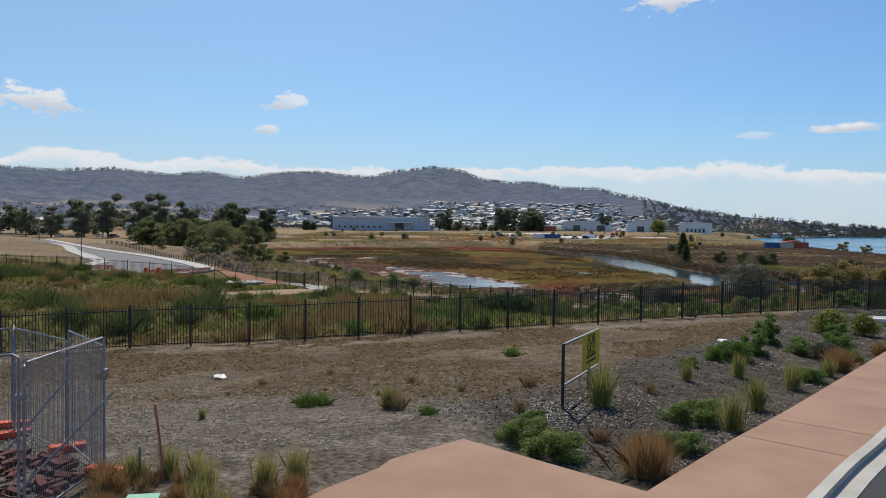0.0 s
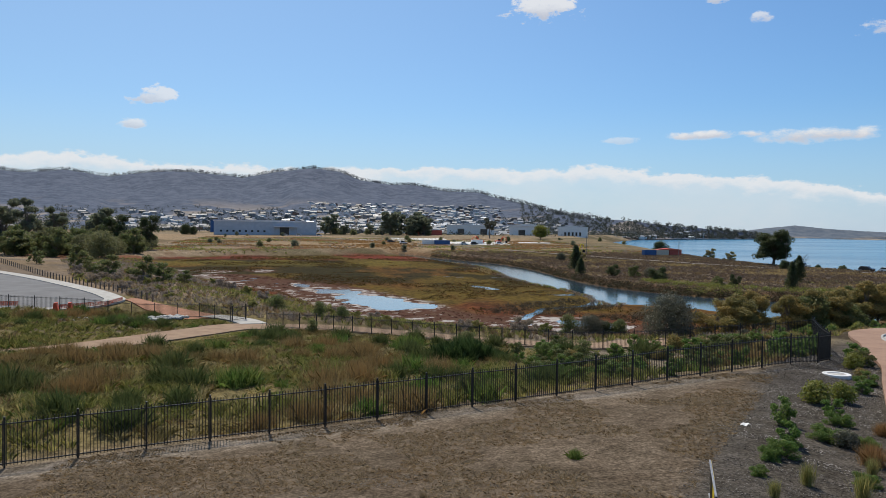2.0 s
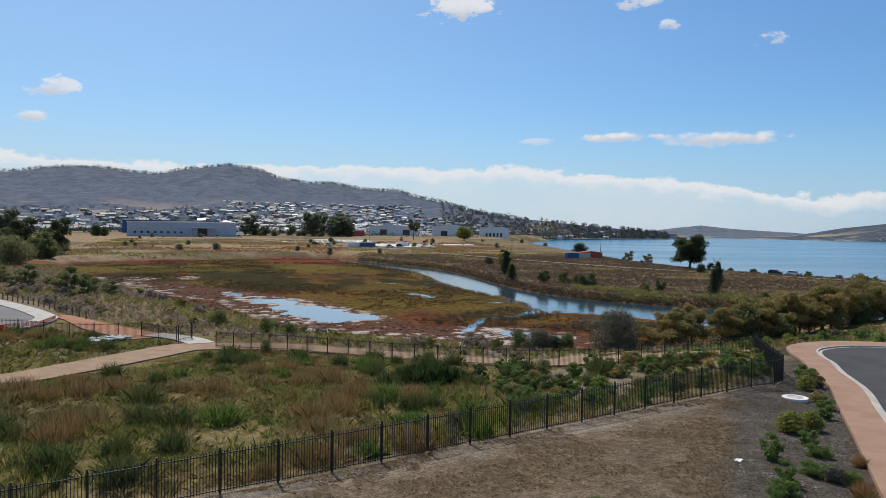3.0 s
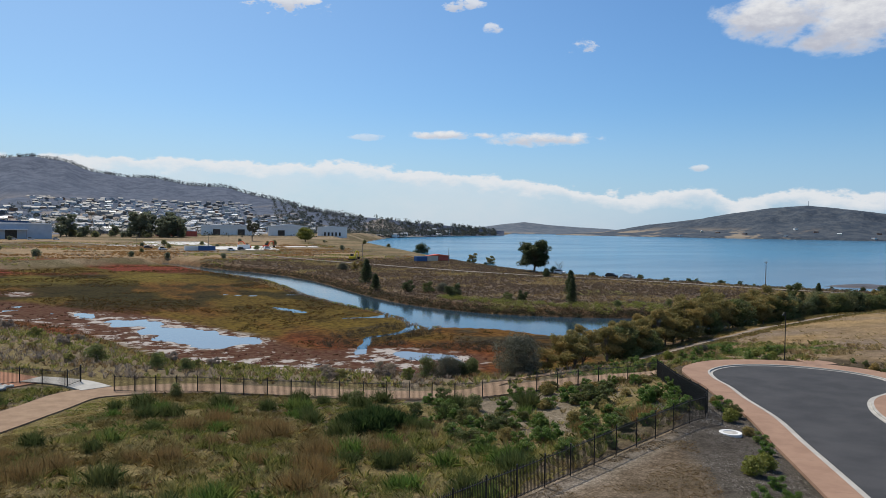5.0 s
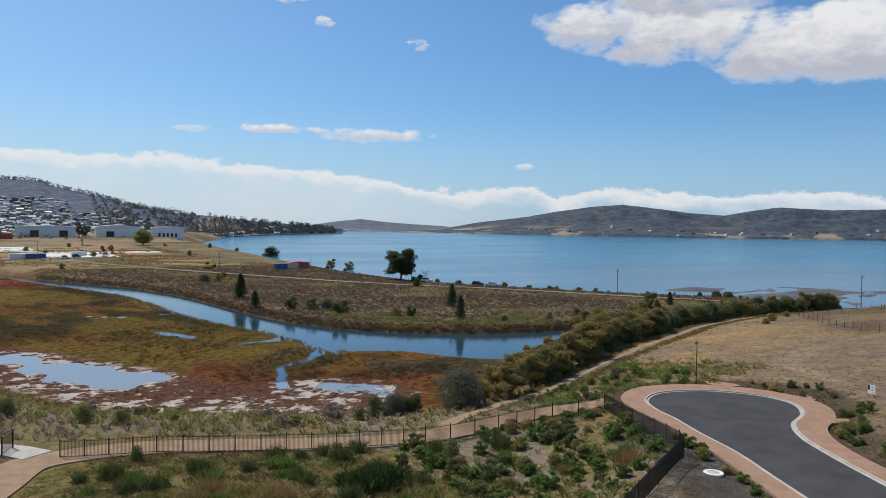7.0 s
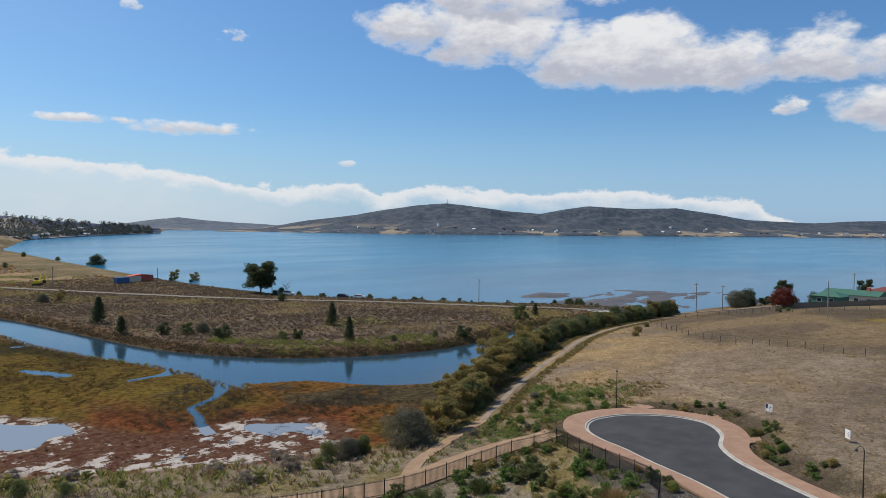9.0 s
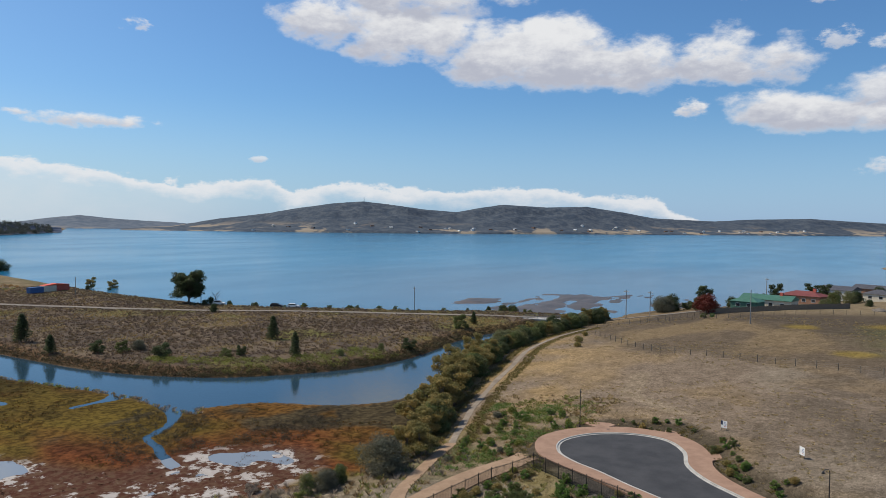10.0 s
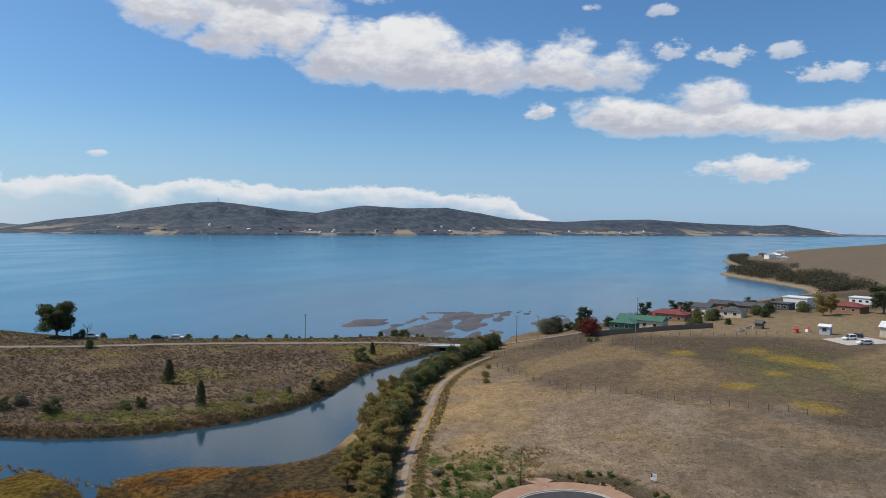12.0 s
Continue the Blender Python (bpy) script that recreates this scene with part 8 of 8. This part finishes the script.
# ---- sheds and warehouses on the plain ----
def shed(x, y, rz, w, d, h, wall_mat, roof_mat, label, doors, rise=1.2):
    ob = thing("warehouse", x, y, ground_z(x, y), rz, label, "warehouse")
    bm = box(-w / 2, w / 2, -d / 2, d / 2, -2, h)
    part("wall", bm, wall_mat, ob)
    part("roof", prism([(-w / 2 - 0.6, h), (w / 2 + 0.6, h), (w / 2 + 0.6, h + 0.5), (0, h + 0.5 + rise), (-w / 2 - 0.6, h + 0.5)], -d / 2 - 0.6, d / 2 + 0.6), roof_mat, ob)
    for cx, dw, dh in doors:
        part("roller_door", box(cx - dw / 2, cx + dw / 2, -d / 2 - 0.15, -d / 2 - 0.02, 0, dh), WINDOW_GLASS, ob)
    return ob


big = shed(-57, 598, 3, 77, 36, 10.2, GREY_CLADDING, LIGHT_ROOF, "long blue-grey clad warehouse with white roof edge", [(14, 7, 6)], 0.8)
part("canopy", box(6, 24, -22.5, -18, 6.3, 6.8), LIGHT_ROOF, big)
for k in (7, 23):
    part("canopy_post", box(k - 0.15, k + 0.15, -22.3, -22.0, 0, 6.3), GALVANISED, big)
for k in range(8):
    part("window", box(-34 + 4.6 * k, -32.4 + 4.6 * k, -18.12, -18.02, 2.2, 3.6), WINDOW_GLASS, big)
shed(-78, 735, 3, 84, 26, 11.0, BLUE_PAINT, BLUE_PAINT, "long blue warehouse behind the grey one", [], 0.6)
shed(141, 772, -10, 50, 26, 9.0, WHITE_PAINT, LIGHT_ROOF, "pale shed with two dark doorways", [(-10, 7, 6), (14, 7, 6)])
shed(203, 765, -14, 40, 26, 9.4, WHITE_PAINT, LIGHT_ROOF, "white metal shed with pale roof", [(-7, 7, 5.5)], 2.2)
shed(256, 775, -18, 32, 20, 9.2, WHITE_PAINT, LIGHT_ROOF, "pale two-level office shed", [(-8 + 4 * k, 2, 4) for k in range(5)])
shed(82, 700, -6, 34, 14, 4.6, RED_PAINT, LIGHT_ROOF, "low red and grey shed", [(0, 5, 3.5)])
for x, y in ((-40, 559), (-30, 560), (-15, 562)):
    car(x, y, 0, CAR_WHITE, "white vehicle parked at the warehouse", 1.3)
for form, x, y, s, lab in (("pale", 116, 560, 1.0, "pale thin-crowned gum before the sheds"), ("lime", 155, 552, 1.05, "spreading yellow-green tree before the sheds"), ("dark", -114, 572, 1.5, "dark bush beside the warehouse"), ("dark", -108, 570, 1.2, "dark bush beside the warehouse")):
    plant_tree(form, x, y, lab, "tree", "", s)
r = random.Random(77)
for k in range(40):
    x = r.uniform(-12, 84)
    plant_tree(r.choice(("far_gum", "far_dark", "far_gum", "far_green")), x, 655 + r.uniform(-14, 20), "dark shelterbelt tree on the plain", "tree", "shelterbelt trees", r.uniform(0.6, 0.95) if k % 2 else r.uniform(1.2, 1.7))
for k in range(40):
    x = r.uniform(-330, -115)
    plant_tree(r.choice(("far_gum", "far_dark", "far_green")), x, 560 + r.uniform(-60, 60), "dark tree on the western plain", "tree", "plain trees", r.uniform(0.8, 1.4))

r = random.Random(88)
for k in range(34):
    x, y = r.uniform(-80, 200), r.uniform(335, 560)
    q = np.array([x]), np.array([y])
    if signed(*q, SEA)[0] < 12 or signed(*q, MARSH)[0] < 5 or signed(*q, RIVER)[0] < 4 or line_distance(*q, FARM_TRACK)[0] < 4:
        continue
    form = r.choice(("far_dark", "far_green", "shrub_brown"))
    plant_tree(form, x, y, "low scrubby bush on the dry plain", "shrub", "plain bushes", r.uniform(0.35, 0.8) * (1 if "far" in form else 2.2))

# ---- the town on the slope ----
TOWN_ROOF = plain("grey_town_roof", (0.26, 0.27, 0.29), (0.38, 0.39, 0.41), 0.2, 0.7, 0.0)
SPECS = [(11, 8, 2.8, LIGHT_ROOF, CREAM_WALL), (12, 8, 2.8, DARK_ROOF, WHITE_PAINT), (10, 8, 4.6, TOWN_ROOF, WHITE_PAINT), (13, 8, 2.8, TOWN_ROOF, BRICK_WALL), (12, 8, 2.8, DARK_ROOF, BRICK_WALL)]
first = []
r = random.Random(101)


def town_house(spec, a, d, z, rz):
    w, dd, h, rm, wm = SPECS[spec]
    x, y = d * math.sin(radians(a)), d * math.cos(radians(a))
    while len(first) <= spec:
        first.append(None)
    if first[spec] is None:
        first[spec] = house(x, y, rz, w, dd, h, "hip" if spec % 2 else "gable", wm, rm, "suburban house on the hillside", 0, False, z, "hillside suburb", "house", False, 1.9)
        return
    copy_thing(first[spec], pose(x, y, z, 0, 0, rz))


for k in range(5):
    town_house(k, -4 + 3 * k, 1000 + 40 * k, north_hill_z(-4 + 3 * k, 1000 + 40 * k), 20 * k)
spots = []
for k in range(4000):
    if len(spots) > 240:
        break
    a = r.uniform(-17, 17.5) if r.random() < 0.3 else r.gauss(5.5, 5.0)
    d = r.uniform(800, 1720)
    if not -17 < a < 18 or (a < -3 and d > 1350) or (a > 13 and d > 1450):
        continue
    x, y = d * math.sin(radians(a)), d * math.cos(radians(a))
    if north_hill_z(a, d) > 17 + d * math.tan(radians(1.75 if a > -2 else 1.2)) or any((x - u) ** 2 + (y - v) ** 2 < 22**2 for u, v in spots):
        continue
    spots.append((x, y))
    town_house(r.randrange(5), a, d, north_hill_z(a, d), r.choice((0, 15, 90, -20, 70)))
# the rest of the suburb, too small to tell apart
hv, hf = [], []
tries = 0
while len(hv) < 10 * 480 and tries < 9000:
    tries += 1
    a = r.uniform(-18, 18) if r.random() < 0.35 else r.gauss(5.5, 5.0)
    d = r.uniform(780, 1780)
    if not -18 < a < 18.5 or (a < -3 and d > 1400) or (a > 13 and d > 1500):
        continue
    x, y = d * math.sin(radians(a)), d * math.cos(radians(a))
    if north_hill_z(a, d) > 17 + d * math.tan(radians(1.75 if a > -2 else 1.2)) or any((x - u) ** 2 + (y - v) ** 2 < 15**2 for u, v in spots):
        continue
    spots.append((x, y))
    z, w, dd, h = north_hill_z(a, d), r.uniform(4, 6.5), r.uniform(3.2, 4.5), r.uniform(2.6, 4.0)
    m = pose(x, y, z, 0, 0, r.choice((0, 15, 90, -20, 70)))
    n0 = len(hv)
    for px, py, pz in ((-w, -dd, -2), (w, -dd, -2), (w, dd, -2), (-w, dd, -2), (-w, -dd, h), (w, -dd, h), (w, dd, h), (-w, dd, h), (-w, 0, h + 2), (w, 0, h + 2)):
        hv.append(tuple(m @ Vector((px, py, pz))))
    hf += [tuple(n0 + i for i in f) for f in ((0, 1, 5, 4), (1, 2, 6, 9, 5), (2, 3, 7, 6), (3, 0, 4, 8, 7), (4, 5, 9, 8), (6, 7, 8, 9))]
SUBURB = leafy("suburb_walls_and_roofs", (0.12, 0.12, 0.12), (0.62, 0.63, 0.65), (0.4, 0.4, 0.4), 0.6, 0.0)
tagged(mesh_object("suburb_rooftops", hv, hf, SUBURB), "many small pale hillside houses in the distance", "houses", kind="stuff")
for k in range(14):
    a, d = r.uniform(-31, -22), r.uniform(560, 800)
    town_house(r.randrange(5), a, d, 9, r.choice((0, 20, 90)))
for k in range(34):
    a = r.uniform(17.5, 28.5)
    d = float(np.interp(a, *np.array(FOOT_D).T)) * r.uniform(1.01, 1.08)
    town_house(r.randrange(5), a, d, north_hill_z(a, d), r.choice((0, 20, 90)))
# farms and houses on the far shore
for k in range(46):
    a = r.uniform(47, 88)
    dn = float(np.interp(a, *np.array(ACROSS_FOOT).T))
    dc = float(np.interp(a, *np.array(ACROSS_CREST).T))
    t = r.uniform(0.04, 0.3)
    hz = float(np.interp(a, *np.array(across_rows).T)) * float(np.interp(t, *np.array(RISING).T))
    d = dn + (dc - dn) * t
    copy_thing(first[r.choice((0, 1, 2, 4))], pose(-54 + d * math.sin(radians(a)), 37 + d * math.cos(radians(a)), hz, 0, 0, r.uniform(0, 180)))
for x, y in ((905, -75), (930, -85), (985, -78), (1040, -100), (1080, -110), (860, -85)):
    copy_thing(first[r.choice((0, 2, 4))], pose(x, y, ground_z(x, y), 0, 0, r.uniform(0, 180)))

# ---- woods far off ----
# Pale low-contrast tones put the distance haze into the crown colour.
FAR_LEAF = leafy("hazed_far_tree_crowns", (0.075, 0.095, 0.085), (0.135, 0.15, 0.125), (0.14, 0.14, 0.115), 0.9, 0.3)


POINT_LEAF = leafy("headland_scrub_leaves", (0.05, 0.055, 0.035), (0.12, 0.12, 0.07), (0.14, 0.115, 0.075), 0.9, 0.3)
# Skyline crowns: the haze before them is put into the blue-grey.
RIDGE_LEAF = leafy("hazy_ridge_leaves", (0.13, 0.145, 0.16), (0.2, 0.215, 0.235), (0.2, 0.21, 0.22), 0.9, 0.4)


def crowns(name, places, size, leaf, count, label, tall=0.9, leaf_mat=FAR_LEAF):
    p = np.array(places)
    s = size * (0.7 + 0.6 * rng.random(len(p)))
    v, f = leaf_quads(p + np.stack([0 * s, 0 * s, s * tall], 1), np.stack([s, s, s * tall], 1), count, leaf, rng, 0.3)
    stuff(name, v, f, leaf_mat, label, "woodland")


pl = []
for k in range(1800):
    a, d = r.uniform(-34, 19), r.uniform(700, 1500)
    pl.append((d * math.sin(radians(a)), d * math.cos(radians(a)), north_hill_z(a, d) - 1))
crowns("hillside_trees", pl, 4.0, 1.7, 24, "scattered dark trees through the hillside suburb")
pl = []
for k in range(1000):
    a = r.uniform(14.5, 31.8)
    dn, dc = float(np.interp(a, *np.array(FOOT_D).T)), float(cd(a))
    d = dn + (dc - dn) * r.uniform(0.05, 1.0)
    pl.append((d * math.sin(radians(a)), d * math.cos(radians(a)), north_hill_z(a, d) - 1))
crowns("coast_trees", pl, 4.8, 2.2, 34, "dark trees on the northern headland")
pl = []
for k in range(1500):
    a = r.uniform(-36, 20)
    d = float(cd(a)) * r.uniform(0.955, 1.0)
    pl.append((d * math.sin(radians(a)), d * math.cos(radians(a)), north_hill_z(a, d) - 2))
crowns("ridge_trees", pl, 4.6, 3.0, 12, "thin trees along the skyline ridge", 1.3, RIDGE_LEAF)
px_, py_ = rng.uniform(470, 1010, 9000), rng.uniform(-200, -5, 9000)
off_sea = signed(px_, py_, SEA)
ok = (off_sea > 7) & (off_sea < np.where(px_ < 700, 44, 18) * (0.5 + value_noise(px_, py_, 60, 3, 73.0)))
px_, py_ = px_[ok][:520], py_[ok][:520]
pl = np.stack([px_, py_, height(px_, py_) - 1], 1)
crowns("point_trees", pl, 4.4, 0.9, 110, "dense dark scrub on the southern point", 0.8, POINT_LEAF)
# mast on the far hill
mast = thing("radio_mast", 2377, 1703, 108, 0, "thin radio mast on the far hilltop", "mast")
part("tower", tube([(0, 0, -6), (0, 0, 26)], [1.2, 0.5], 4), GALVANISED, mast)
